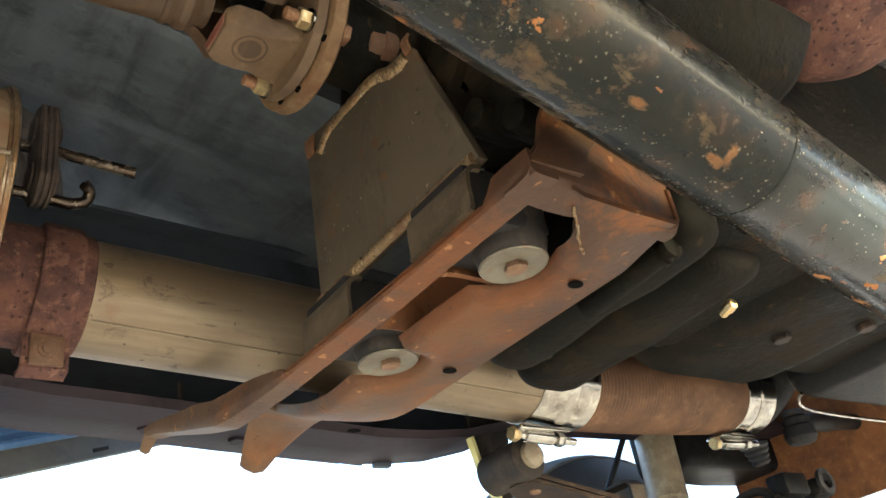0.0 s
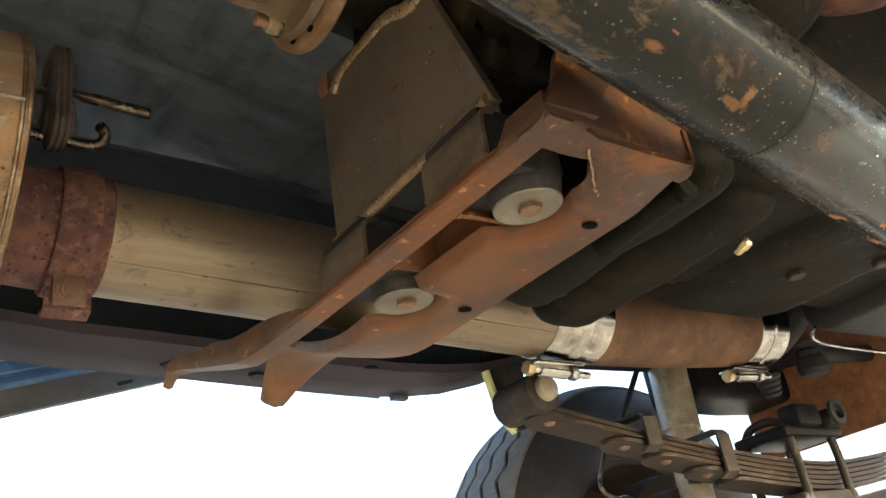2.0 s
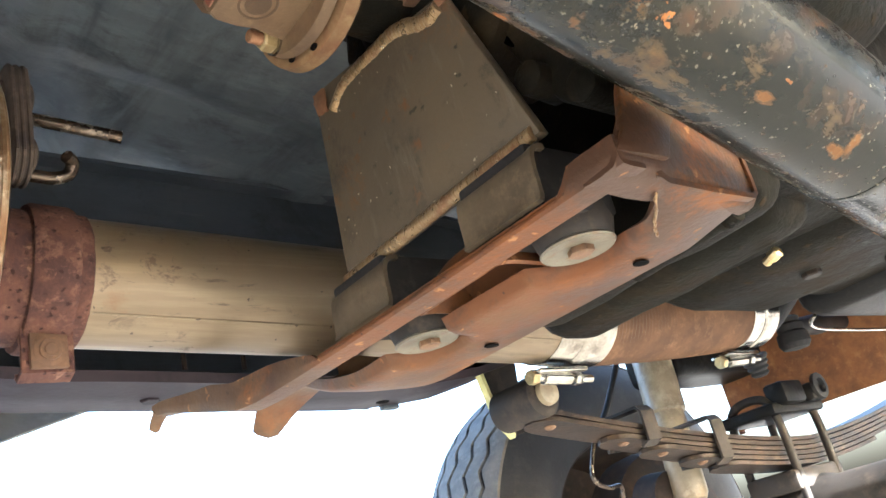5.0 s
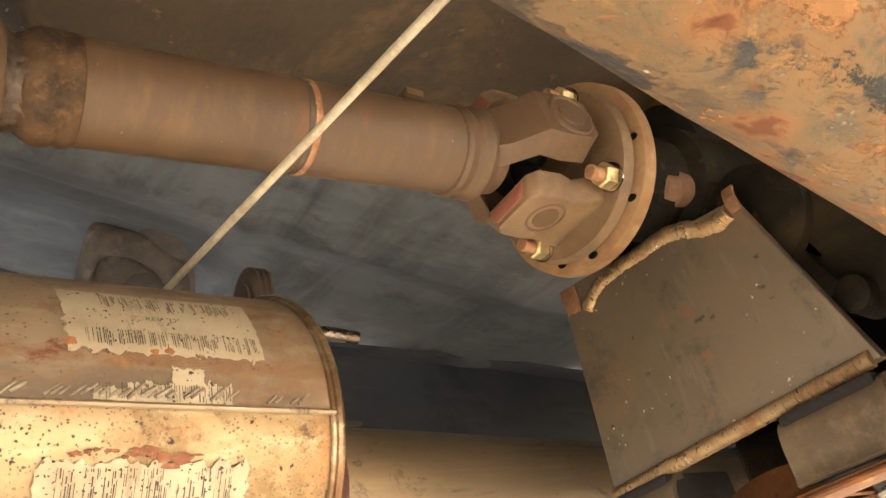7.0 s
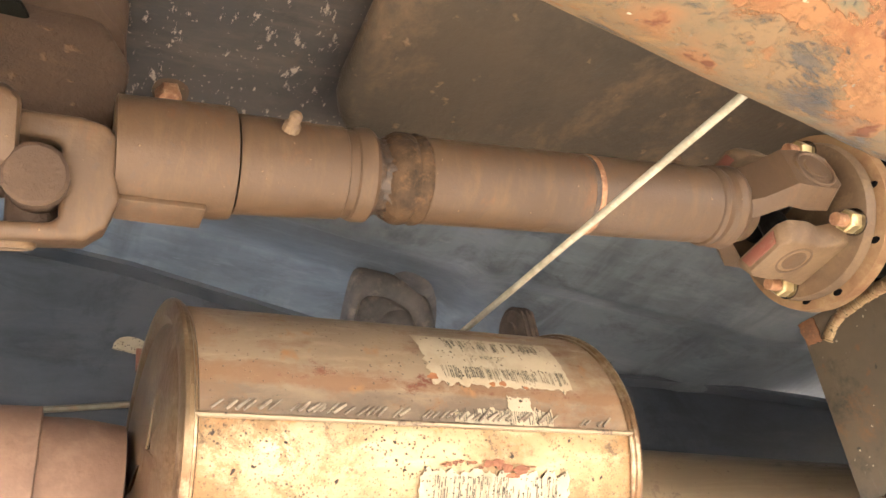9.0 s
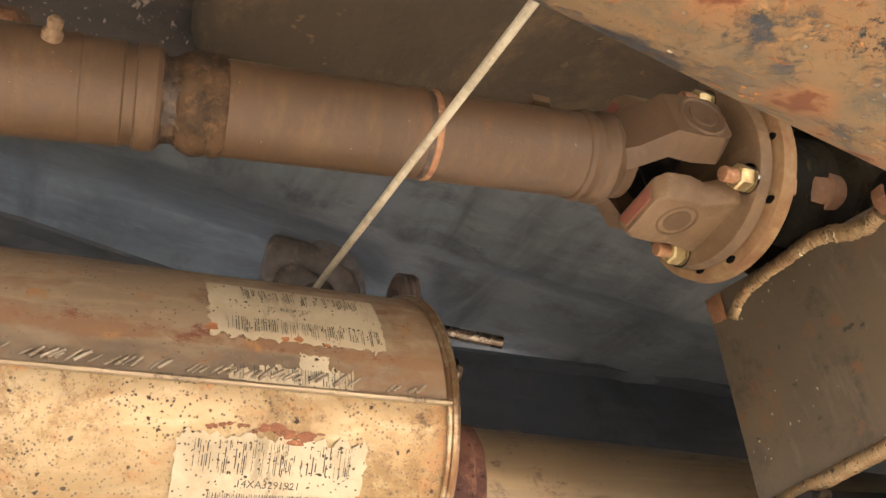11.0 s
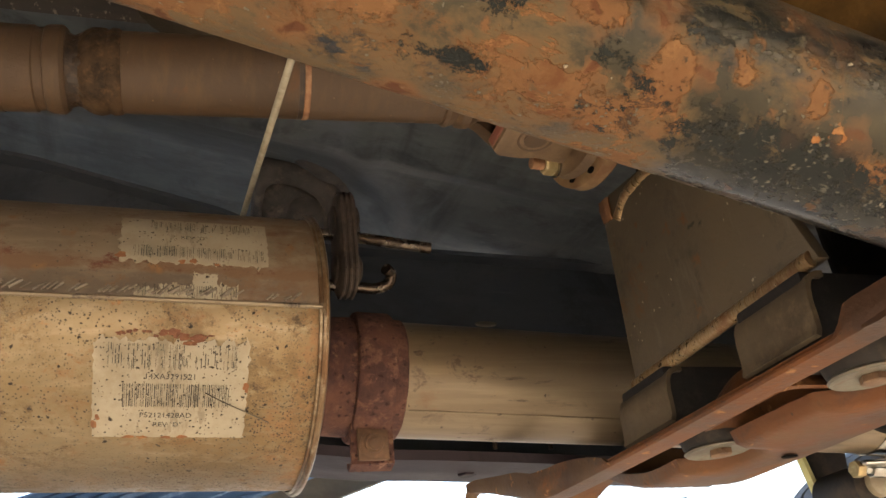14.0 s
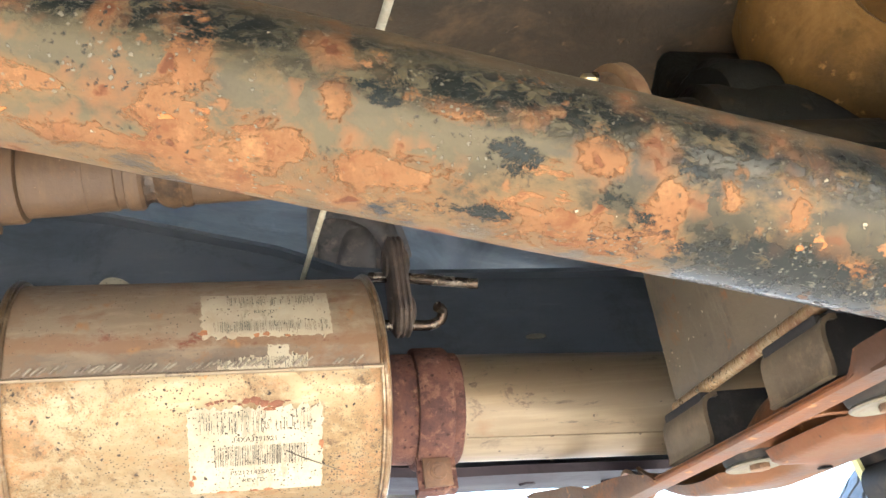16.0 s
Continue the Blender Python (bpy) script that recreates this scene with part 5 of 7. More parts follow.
prof = []
turns = 52
for k in range(turns * 4 + 1):
    s_ = n * k / (turns * 4)
    bulge = 0.0026 * math.sin(math.pi * k / (turns * 4)) + 0.0005
    prof.append((s_, PIPE_R + bulge + 0.0010 * math.cos(2 * math.pi * k / 4)))
lathe(bm, FA, fd, prof, 64)
part("flex_section", bm, "flex", exhaust, "rusty ribbed flexible section")
bm = bmesh.new()
sweep(bm, [FB - fd * 0.02, FB + fd * 0.03, FB + fd * 0.06, FB + fd * 0.085 + Vector((0, -0.03, 0.025)), FB + fd * 0.09 + Vector((0, -0.09, 0.07)), FB + fd * 0.09 + Vector((0, -0.2, 0.14))], 0.04, 32, radii=(0.049, 0.049, 0.046, 0.042, 0.038, 0.036))
part("front_pipe", bm, "pan", exhaust, "black front pipe")


def band_clamp(mid, axis, width, ang):
    """A wide bright clamp band with its long tightening bolts below."""
    cl = thing("band_clamp", mid, "bright steel exhaust band clamp with long bolts", "clamp", "exhaust band clamps")
    bm = bmesh.new()
    o = mid - axis * width / 2
    r = PIPE_R + 0.002
    lathe(bm, o, axis, ((0, r - 0.001), (0.001, r), (width * 0.42, r), (width * 0.45, r + 0.0022), (width * 0.60, r + 0.0022), (width * 0.63, r), (width - 0.001, r), (width, r - 0.001)), 64)
    part("band", bm, "chrome", cl)
    side = Vector((0, math.sin(radians(ang)), -math.cos(radians(ang))))
    c = mid + side * (r + 0.011) - axis * 0.012
    for s in (0,):
        q = c + Vector((0, 0.0, -0.003))
        bm = bmesh.new()
        rod(bm, q - axis * 0.044, q + axis * 0.046, 0.0046)
        part("bolt", bm, "chrome", cl)
        bm = bmesh.new()
        hexa(bm, q + axis * 0.016, axis, 0.0145, 0.011)
        part("nut", bm, "chrome", cl)
        bm = bmesh.new()
        hexa(bm, q - axis * 0.050, axis, 0.0150, 0.010)
        part("bolt_head", bm, "zinc", cl)
        bm = bmesh.new()
        rod(bm, q - axis * 0.030, q + axis * 0.010, 0.0078)
        part("sleeve", bm, "chrome", cl)
    bm = bmesh.new()
    box(bm, (-0.046, -0.014, 0.001), (0.030, 0.014, 0.006), Matrix.Translation(c))
    softened(bm, 0.0012)
    part("saddle", bm, "chrome", cl)
    return cl


band_clamp(pipe_at(0.715), pd, 0.082, 8)
band_clamp(FB + fd * 0.022, fd, 0.060, 8)

# rusty clamp and short sleeve next to the muffler
clamp = thing("exhaust_clamp", pipe_at(0.16), "red-brown rusted exhaust clamp strap with a bolt lug", "clamp")
bm = bmesh.new()
lathe(bm, pipe_at(0.10), pd, ((0, 0.046), (0.001, 0.0505), (0.044, 0.0520), (0.0475, 0.0512), (0.049, 0.0520), (0.085, 0.0525), (0.090, 0.0525), (0.0915, 0.0505)), 56)
wobble(bm, 0.0006, 80)
part("sleeve", bm, "clamp_rust", clamp)
bm = bmesh.new()
lathe(bm, pipe_at(0.148), pd, ((0, 0.0515), (0.0005, 0.0560), (0.003, 0.0575), (0.030, 0.0575), (0.0325, 0.0560), (0.033, 0.0515)), 56)
wobble(bm, 0.0004, 90)
part("strap", bm, "clamp_rust", clamp)
low = pipe_at(0.161) + Vector((0, -0.010, -0.060))
bm = bmesh.new()
rows = [[(low.x + sx, low.y - 0.010 + 0.002 * t, low.z + 0.014 - 0.034 * t) for sx in (-0.018, 0, 0.018)] for t in (0, 0.4, 0.8, 1.0)] + [[(low.x + sx, low.y + 0.006, low.z - 0.023) for sx in (-0.018, 0, 0.018)], [(low.x + sx, low.y + 0.012, low.z - 0.018) for sx in (-0.018, 0, 0.018)]]
ribbon(bm, rows, 0.004)
part("lug", bm, "clamp_rust", clamp)
bm = bmesh.new()
q = low + Vector((0, -0.010, -0.001))
box(bm, (q.x - 0.013, q.y - 0.003, q.z - 0.017), (q.x + 0.013, q.y + 0.002, q.z + 0.011))
softened(bm, 0.001)
lathe(bm, q + Vector((0, -0.002, -0.004)), (0, -1, -0.1), ((0, 0.0115), (0.002, 0.0115), (0.003, 0.0095), (0.003, 0.008), (0.005, 0.0075)), 24)
part("square_washer", bm, "heat_stain", clamp, "square brown washer")
bm = bmesh.new()
rod(bm, q + Vector((0, 0.004, -0.004)), q + Vector((0, -0.009, -0.005)), 0.0050)
part("bolt", bm, "heat_stain", clamp)

# ---- muffler ----
MY, MZ, MSY, MSZ, MA, MB = 0.6066, 0.693, -0.050, -0.044, 0.125, 0.0969


def muffler_at(x, ang, grow=0.0):
    """A place on the muffler's skin; ang in degrees, 0 on the near side, 90 on top."""
    t = radians(ang)
    y, z = -math.cos(t), math.sin(t)
    n = Vector((0, y / MA, z / MB)).normalized()
    return Vector((x, MY + MSY * x + MA * y, MZ + MSZ * x + MB * z)) + n * grow


muffler = thing("muffler", (-0.03, 0.61, 0.6), "oval aluminised muffler with rust stains and peeling labels", "muffler")
X0, X1 = -0.166, 0.088


def skin(bm, a0, a1, x0, x1, nx, na, grow=0.0, thick=0.002):
    rows = [[muffler_at(x0 + (x1 - x0) * i / nx, a0 + (a1 - a0) * j / na, grow) for j in range(na + 1)] for i in range(nx + 1)]
    ribbon(bm, rows, thick)


SEAM = -7.5
bm = bmesh.new()
skin(bm, SEAM, SEAM + 360, X0, X1, 24, 72, -0.004, 0.001)
part("shell", bm, "muf_low", muffler)
bm = bmesh.new()
skin(bm, SEAM, 176, X0, X1, 24, 40, 0.0, 0.002)
part("upper_wrap", bm, "muf_top", muffler, "dusty brown upper wrap")
bm = bmesh.new()
skin(bm, -178, SEAM - 0.2, X0, X1, 24, 40, -0.0008, 0.002)
part("lower_wrap", bm, "muf_low", muffler, "bright spotted lower wrap")
bm = bmesh.new()
sweep(bm, [muffler_at(X0 + (X1 - X0) * k / 6, SEAM - 0.4, 0.0006) for k in range(7)], 0.0016, 8)
part("seam_edge", bm, "pipe", muffler, "bright folded seam")
for xe, s in ((X1, 1), (X0, -1)):
    bm = bmesh.new()
    rows = []
    for dx, g in ((-0.0030, 0.0004), (-0.0024, 0.0014), (-0.0010, 0.0016), (-0.0004, 0.0030), (0.0014, 0.0036), (0.0030, 0.0030), (0.0040, 0.001), (0.0046, -0.006), (0.001, -0.012)):
        rows.append([muffler_at(xe + s * dx, 360 * k / 72, g) for k in range(73)])
    ribbon(bm, rows, 0.0006)
    part("end_rim", bm, "muf_rim", muffler, "rolled end rim")
    bm = bmesh.new()
    rows = []
    deep = 0.22 if s < 0 else 0.3
    for g, dx in ((0.0, 0.003), (-0.010, 0.001), (-0.014, 0.012 * deep), (-0.028, 0.026 * deep), (-0.050, 0.036 * deep), (-0.0925, 0.040 * deep)):
        rows.append([muffler_at(xe + s * dx, 360 * k / 72, g) for k in range(73)])
    ribbon(bm, rows, 0.001)
    part("end_cap", bm, "muf_rim", muffler, "dished end cap")
# scraped weld marks along the seam
rng = random.Random(3)
for k in range(58):
    if rng.random() < 0.22:
        continue
    bm = bmesh.new()
    x = X0 + 0.012 + (X1 - X0 - 0.03) * k / 57 + rng.uniform(-0.001, 0.001)
    p, q = muffler_at(x - 0.003, SEAM + 1.2 + rng.uniform(0, 0.8), 0.0014), muffler_at(x + 0.006, SEAM + 5.0 + rng.uniform(0, 1.2), 0.0014)
    rod(bm, p, p.lerp(q, rng.uniform(0.35, 0.85)), 0.0006 + rng.uniform(0, 0.0005), 6)
    part("weld_mark", bm, "scrape", muffler)

tail = thing("tail_pipe", (-0.25, 0.66, 0.66), "dusty brown exhaust tail pipe with a sleeve", "exhaust pipe")
tp = Vector((-0.178, 0.650, 0.706))
td = Vector((-1, 0.02, 0.03)).normalized()
bm = bmesh.new()
lathe(bm, tp, td, ((0, 0.030), (0.002, 0.040), (0.030, 0.044), (0.50, 0.046), (0.9, 0.046)), 48)
part("pipe", bm, "tail", tail)
bm = bmesh.new()
lathe(bm, tp + td * 0.050, td, ((0, 0.045), (0.001, 0.0500), (0.032, 0.0500), (0.033, 0.045)), 48)
part("sleeve", bm, "tail", tail)

# labels on the muffler's skin


def arc_angle(ang, dist):
    """The angle reached by walking dist metres round the skin from ang."""
    step = 0.0004 if dist > 0 else -0.0004
    for _ in range(int(abs(dist) / 0.0004)):
        t = radians(ang)
        ds = math.hypot(MA * math.sin(t), MB * math.cos(t))
        ang += math.degrees(step / ds)
    return ang


ARC = [arc_angle(-75, 0.001 * k) for k in range(200)]


def on_skin(x, v, grow):
    """v: metres round the skin, up from the angle -75."""
    v = max(0.0, min(198.0, v * 1000))
    k = int(v)
    return muffler_at(x, ARC[k] + (ARC[k + 1] - ARC[k]) * (v - k), grow)


def arc_of(ang):
    return min(range(200), key=lambda k: abs(ARC[k] - ang)) / 1000


def paper(name, x0, x1, v0, v1, material, ragged, seed, text, grow=0.0009):
    """A thin label that follows the skin, with torn edges (left, right, low, top)."""
    rng = random.Random(seed)
    nx, nv = 56, 26
    rows = []
    for i in range(nx + 1):
        row = []
        for j in range(nv + 1):
            x, v = x0 + (x1 - x0) * i / nx, v0 + (v1 - v0) * j / nv
            if i == 0:
                x += ragged[0] * noise.noise(Vector((v * 300, seed, 0)))
            if i == nx:
                x += ragged[1] * noise.noise(Vector((v * 300, seed, 5)))
            if j == 0:
                v += ragged[2] * (noise.noise(Vector((x * 220, seed, 9))) + 0.6 * noise.noise(Vector((x * 700, seed, 3))))
            if j == nv:
                v += ragged[3] * (noise.noise(Vector((x * 180, seed, 2))) + 0.6 * noise.noise(Vector((x * 700, seed, 4))))
            row.append(on_skin(x, v, grow))
        rows.append(row)
    bm = bmesh.new()
    ribbon(bm, rows, 0.00025)
    return part(name, bm, material, muffler, text, 60)


def ink_bars(bm, spans, grow=0.0013):
    """Printed bars, each a strip of ink (x0, x1, v0, v1)."""
    for x0, x1, v0, v1 in spans:
        n = max(2, int(abs(v1 - v0) / 0.003))
        rows = [[on_skin(x, v0 + (v1 - v0) * k / n, grow) for x in (x0, x1)] for k in range(n + 1)]
        ribbon(bm, rows, 0.00015)


def barcode(x0, x1, v0, v1, seed, gap=0.0, tear=0.0):
    rng = random.Random(seed)
    x, out = x0, []
    while x < x1:
        w = rng.choice((0.00022, 0.0003, 0.0005))
        lo = v0 + tear * rng.random()
        while lo < v1:
            # the print has worn through in places
            hi = min(v1 - 0.3 * tear * rng.random(), lo + rng.uniform(0.003, 0.012) * (1 - 0.5 * gap))
            if rng.random() > gap and hi > lo:
                out.append((x, x + w, lo, hi))
            lo = hi + rng.uniform(0.0003, 0.0010 + 0.004 * gap) if hi > lo else v1
        x += w + rng.choice((0.0005, 0.0007, 0.0011))
    return out


def print_words(words, x, v, size, parent, name, ink="ink"):
    curve = bpy.data.curves.new(name, "FONT")
    curve.body, curve.size, curve.resolution_u = words, size, 2
    tmp = bpy.data.objects.new(name, curve)
    scene.collection.objects.link(tmp)
    me = bpy.data.meshes.new_from_object(tmp.evaluated_get(bpy.context.evaluated_depsgraph_get()))
    bpy.data.objects.remove(tmp)
    bpy.data.curves.remove(curve)
    bm = bmesh.new()
    bm.from_mesh(me)
    bpy.data.meshes.remove(me)
    for p in bm.verts:
        p.co = on_skin(x + p.co.x, v + p.co.y, 0.0014)
    part(name, bm, ink, parent, "printed words " + words.replace('"', ""), 0)


def blot(x, v, rx, rv, material, parent, seed, text):
    """A thin uneven stain on the skin."""
    rng = random.Random(seed)
    ring = [rng.uniform(0.45, 1.25) for _ in range(22)]
    ring = [0.5 * ring[k] + 0.25 * ring[k - 1] + 0.25 * ring[(k + 1) % 22] for k in range(22)]
    rows = []
    for k in range(23):
        t = 2 * math.pi * k / 22
        g = ring[k % 22]
        rows.append([on_skin(x + rx * g * f * math.cos(t), v + rv * g * f * math.sin(t), 0.0012 + 0.0003 * (1 - f)) for f in (0.05, 0.5, 1.0)])
    bm = bmesh.new()
    ribbon(bm, rows, 0.0001)
    part("rust_stain", bm, material, parent, text)


vb0, vb1 = arc_of(-57), arc_of(-22)
label_b = paper("label", -0.047, 0.043, vb0, vb1, "paper", (0.0016, 0.0030, 0.0008, 0.0060), 21, "torn white parts label with barcodes")
hb = vb1 - vb0
bm = bmesh.new()
ink_bars(bm, barcode(-0.030, 0.032, vb0 + hb * 0.36, vb0 + hb * 0.60, 5, 0.10, 0.001))
tagged(part("barcode", bm, "ink", label_b, "black barcode", 0), kind="stuff")
bm = bmesh.new()
ink_bars(bm, barcode(-0.040, 0.036, vb0 + hb * 0.74, vb0 + hb * 0.97, 6, 0.42, 0.003))
tagged(part("barcode", bm, "ink", label_b, "worn upper barcode", 0), kind="stuff")
print_words("14XA3291921", -0.018, vb0 + hb * 0.645, 0.0052, label_b, "serial_line")
print_words("P52121428AD", -0.020, vb0 + hb * 0.250, 0.0052, label_b, "part_number")
print_words('REV "D"', -0.012, vb0 + hb * 0.145, 0.0050, label_b, "revision_line")
bm = bmesh.new()
sweep(bm, [on_skin(0.018, vb0 + hb * 0.52, 0.0014), on_skin(0.030, vb0 + hb * 0.42, 0.0016), on_skin(0.046, vb0 + hb * 0.30, 0.0014), on_skin(0.058, vb0 + hb * 0.20, 0.001)], 0.00035, 6)
part("scratch", bm, "pad", label_b, "long scratch across the label")
for k, (x, v, r) in enumerate(((-0.046, 0.16, 0.0026), (-0.026, 0.01, 0.0026), (-0.018, 0.005, 0.0024), (-0.004, 0.01, 0.0022), (0.006, 0.01, 0.0026), (0.042, 0.58, 0.0028), (-0.044, 0.24, 0.0020))):
    blot(x, vb0 + hb * v, r * (1.5 if v < 0.1 else 0.8), r * (0.6 if v < 0.1 else 1.2), "rust_orange", label_b, 60 + k, "orange rust stain")
rng = random.Random(77)
for k in range(15):
    x = -0.034 + 0.0038 * k + rng.uniform(-0.0015, 0.0015)
    big = 1.6 if 6 < k < 13 else 0.8
    mid = vb1 + 0.0035 + rng.uniform(-0.0015, 0.002) - (0.004 if k in (11, 12) else 0)
    blot(x, mid, rng.uniform(0.002, 0.0036) * big, rng.uniform(0.0008, 0.0017) * big, "stain", label_b, 80 + k, "dark red-brown rust eating into the label")
va0, va1 = arc_of(7.0), arc_of(43)
ha = va1 - va0
label_a = paper("label", -0.036, 0.054, va0, va1, "paper_dim", (0.003, 0.0010, 0.0036, 0.001), 33, "faded grey parts label with torn lower edge")
bm = bmesh.new()
ink_bars(bm, barcode(-0.028, 0.052, va0 + ha * 0.06, va0 + ha * 0.30, 8, 0.2, 0.003))
tagged(part("barcode", bm, "ink_dim", label_a, "worn barcode", 0), kind="stuff")
bm = bmesh.new()
ink_bars(bm, barcode(-0.018, 0.044, va0 + ha * 0.64, va0 + ha * 0.90, 9, 0.3, 0.004))
tagged(part("barcode", bm, "ink_dim", label_a, "faint barcode", 0), kind="stuff")
print_words('REV "D"', 0.000, va0 + ha * 0.46, 0.0048, label_a, "revision_line", "ink_dim")
for k, (x, lo, r) in enumerate(((-0.035, 0.004, 0.0034), (0.001, 0.001, 0.0024), (0.008, 0.002, 0.0026), (0.022, 0.000, 0.0018))):
    blot(x, va0 + lo, r, r * 0.8, "rust_orange", label_a, 100 + k, "orange rust stain")
# scraps left along the seam
vs = arc_of(-7.2)
rng = random.Random(12)
for x0, x1, v0, v1, sd_ in ((0.008, 0.0225, vs - 0.001, vs + 0.0175, 41), (-0.012, 0.008, vs + 0.0005, vs + 0.009, 42), (-0.026, -0.012, vs + 0.001, vs + 0.006, 43), (0.0225, 0.035, vs + 0.001, vs + 0.0095, 44)):
    paper("label_scrap", x0, x1, v0, v1, "paper", (0.0015, 0.0015, 0.0008, 0.0030), sd_, "torn white label scrap")
bm = bmesh.new()
ink_bars(bm, barcode(-0.024, 0.034, vs + 0.001, vs + 0.0095, 13, 0.35, 0.004))
tagged(part("barcode", bm, "ink", muffler, "torn barcode remains", 0), kind="stuff")

# ---- exhaust hanger ----
hanger = thing("exhaust_hanger", (0.145, 0.652, 0.760), "dusty rubber exhaust hanger strap with steel rods", "exhaust hanger")
bm = bmesh.new()
strap = []
for k in range(28):
    a = 2 * math.pi * k / 28
    strap.append((0.135, 0.652 + 0.021 * math.cos(a), 0.815 + 0.022 * math.sin(a) + (0.028 if math.sin(a) > 0 else -0.027)))
slab(bm, strap, (0.017, 0, 0))
softened(bm, 0.004, 3, 40)
part("rubber_strap", bm, "strap", hanger, "dusty ribbed rubber strap")
for dx in (0.1385, 0.1435, 0.1485):
    bm = bmesh.new()
    rim = [(dx, 0.652 + 0.0215 * math.cos(2 * math.pi * k / 28), 0.815 + 0.0228 * math.sin(2 * math.pi * k / 28) + (0.028 if k < 14 else -0.027)) for k in range(29)]
    sweep(bm, rim, 0.0016, 6)
    part("strap_rib", bm, "strap", hanger)
for zz in (0.840, 0.790):
    bm = bmesh.new()
    lathe(bm, (0.132, 0.652, zz), (1, 0, 0), ((0, 0.010), (0.001, 0.013), (0.023, 0.013), (0.025, 0.009)), 24)
    part("rubber_boss", bm, "strap", hanger)
bm = bmesh.new()
sweep(bm, [(0.120, 0.668, 0.834), (0.138, 0.660, 0.829), (0.156, 0.652, 0.8235), (0.19, 0.643, 0.8145), (0.219, 0.6355, 0.807)], 0.0052, 14)
part("hanger_rod", bm, "rod", hanger, "bright worn steel rod")
bm = bmesh.new()
sweep(bm, [(0.10, 0.664, 0.782), (0.132, 0.662, 0.780), (0.152, 0.660, 0.778), (0.170, 0.659, 0.7765), (0.182, 0.657, 0.7805), (0.184, 0.652, 0.788), (0.178, 0.646, 0.790)], 0.0052, 14)
part("hook_rod", bm, "rod", hanger, "hooked steel rod")

# arched pressing on the kicked-up floor behind the hanger
seat = thing("floor_bracket", (0.14, 0.93, 1.02), "dusty arched pressed steel bracket under the floor", "bracket")
ARCH_LEAN = 1.5
# arches of the pressing, along and up from its middle
ARCH_GROOVE = ((-0.053, -0.020), (-0.055, 0.028), (-0.048, 0.040), (-0.024, 0.043), (-0.007, 0.043), (0.013, 0.040), (0.030, 0.032), (0.044, 0.022), (0.056, 0.010), (0.064, -0.005), (0.068, -0.030))
ARCH_INNER = ((-0.046, -0.020), (-0.047, 0.014), (-0.040, 0.025), (-0.020, 0.026), (-0.001, 0.023), (0.015, 0.018), (0.026, 0.011), (0.035, 0.003), (0.039, -0.006), (0.041, -0.018), (0.042, -0.030))
ARCH_DOME = ((-0.022, -0.030), (-0.017, -0.008), (-0.013, 0.005), (-0.009, 0.013), (-0.003, 0.017), (0.004, 0.019), (0.012, 0.019), (0.020, 0.016), (0.027, 0.009), (0.030, 0.000), (0.032, -0.030))
FLOOR_RIDGE = ((0.085, 0.880), (0.098, 0.828), (0.113, 0.800), (0.135, 0.778), (0.162, 0.783), (0.190, 0.814), (0.220, 0.869), (0.245, 0.936), (0.264, 1.003))
FLOOR_GROOVE = ((0.097, 0.933), (0.107, 0.906), (0.128, 0.883), (0.144, 0.871), (0.165, 0.885), (0.187, 0.915), (0.207, 0.948), (0.224, 0.986), (0.242, 1.038))


def smooth_line(pts, n=32):
    """n + 1 points along a softened line through pts."""
    pts = [Vector(p) for p in pts]
    out = []
    for k in range(n + 1):
        t = k / n * (len(pts) - 1)
        i = min(int(t), len(pts) - 2)
        f = t - i
        p0, p1, p2, p3 = pts[max(i - 1, 0)], pts[i], pts[i + 1], pts[min(i + 2, len(pts) - 1)]
        out.append(0.5 * (2 * p1 + (p2 - p0) * f + (2 * p0 - 5 * p1 + 4 * p2 - p3) * f * f + (3 * p1 - p0 - 3 * p2 + p3) * f ** 3))
    return out


def on_arch(u, v, proud):
    """A place on the leaning plane of the pressing, pushed out towards the road."""
    return Vector((0.150 + u, 0.930 - ARCH_LEAN * v - 0.55 * proud, 1.0 + v - 0.83 * proud))


def arch_band(outer, inner, steps):
    """A pressed band between two arches; steps are (share of the way, proud)."""
    rows = []
    for a, b in zip(smooth_line(outer), smooth_line(inner)):
        rows.append([on_arch(*a.lerp(b, f), h) for f, h in steps])
    bm = bmesh.new()
    ribbon(bm, rows, 0.003)
    wobble(bm, 0.0008, 40)
    return bm


part("arch", arch_band(ARCH_GROOVE, ARCH_INNER, ((-0.1, -0.012), (0.0, -0.004), (0.05, 0.004), (0.18, 0.009), (0.45, 0.011), (0.72, 0.008), (0.90, 0.002), (1.0, -0.003))), "seat_dust", seat, "outer arch of the pressing", 60)
part("arch", arch_band(ARCH_INNER, ARCH_DOME, ((-0.02, -0.004), (0.06, 0.003), (0.25, 0.006), (0.6, 0.005), (0.9, 0.002), (1.0, 0.004))), "seat_dust", seat, "inner arch of the pressing", 60)
middle = [(0.008 + 0.35 * (u - 0.008), -0.010 + 0.35 * (v + 0.010)) for u, v in ARCH_DOME]
part("dome", arch_band(ARCH_DOME, middle, ((0.0, 0.003), (0.12, 0.010), (0.4, 0.014), (1.0, 0.016), (1.5, 0.016))), "seat_dust", seat, "raised middle of the pressing", 60)
bm = bmesh.new()
rows = []
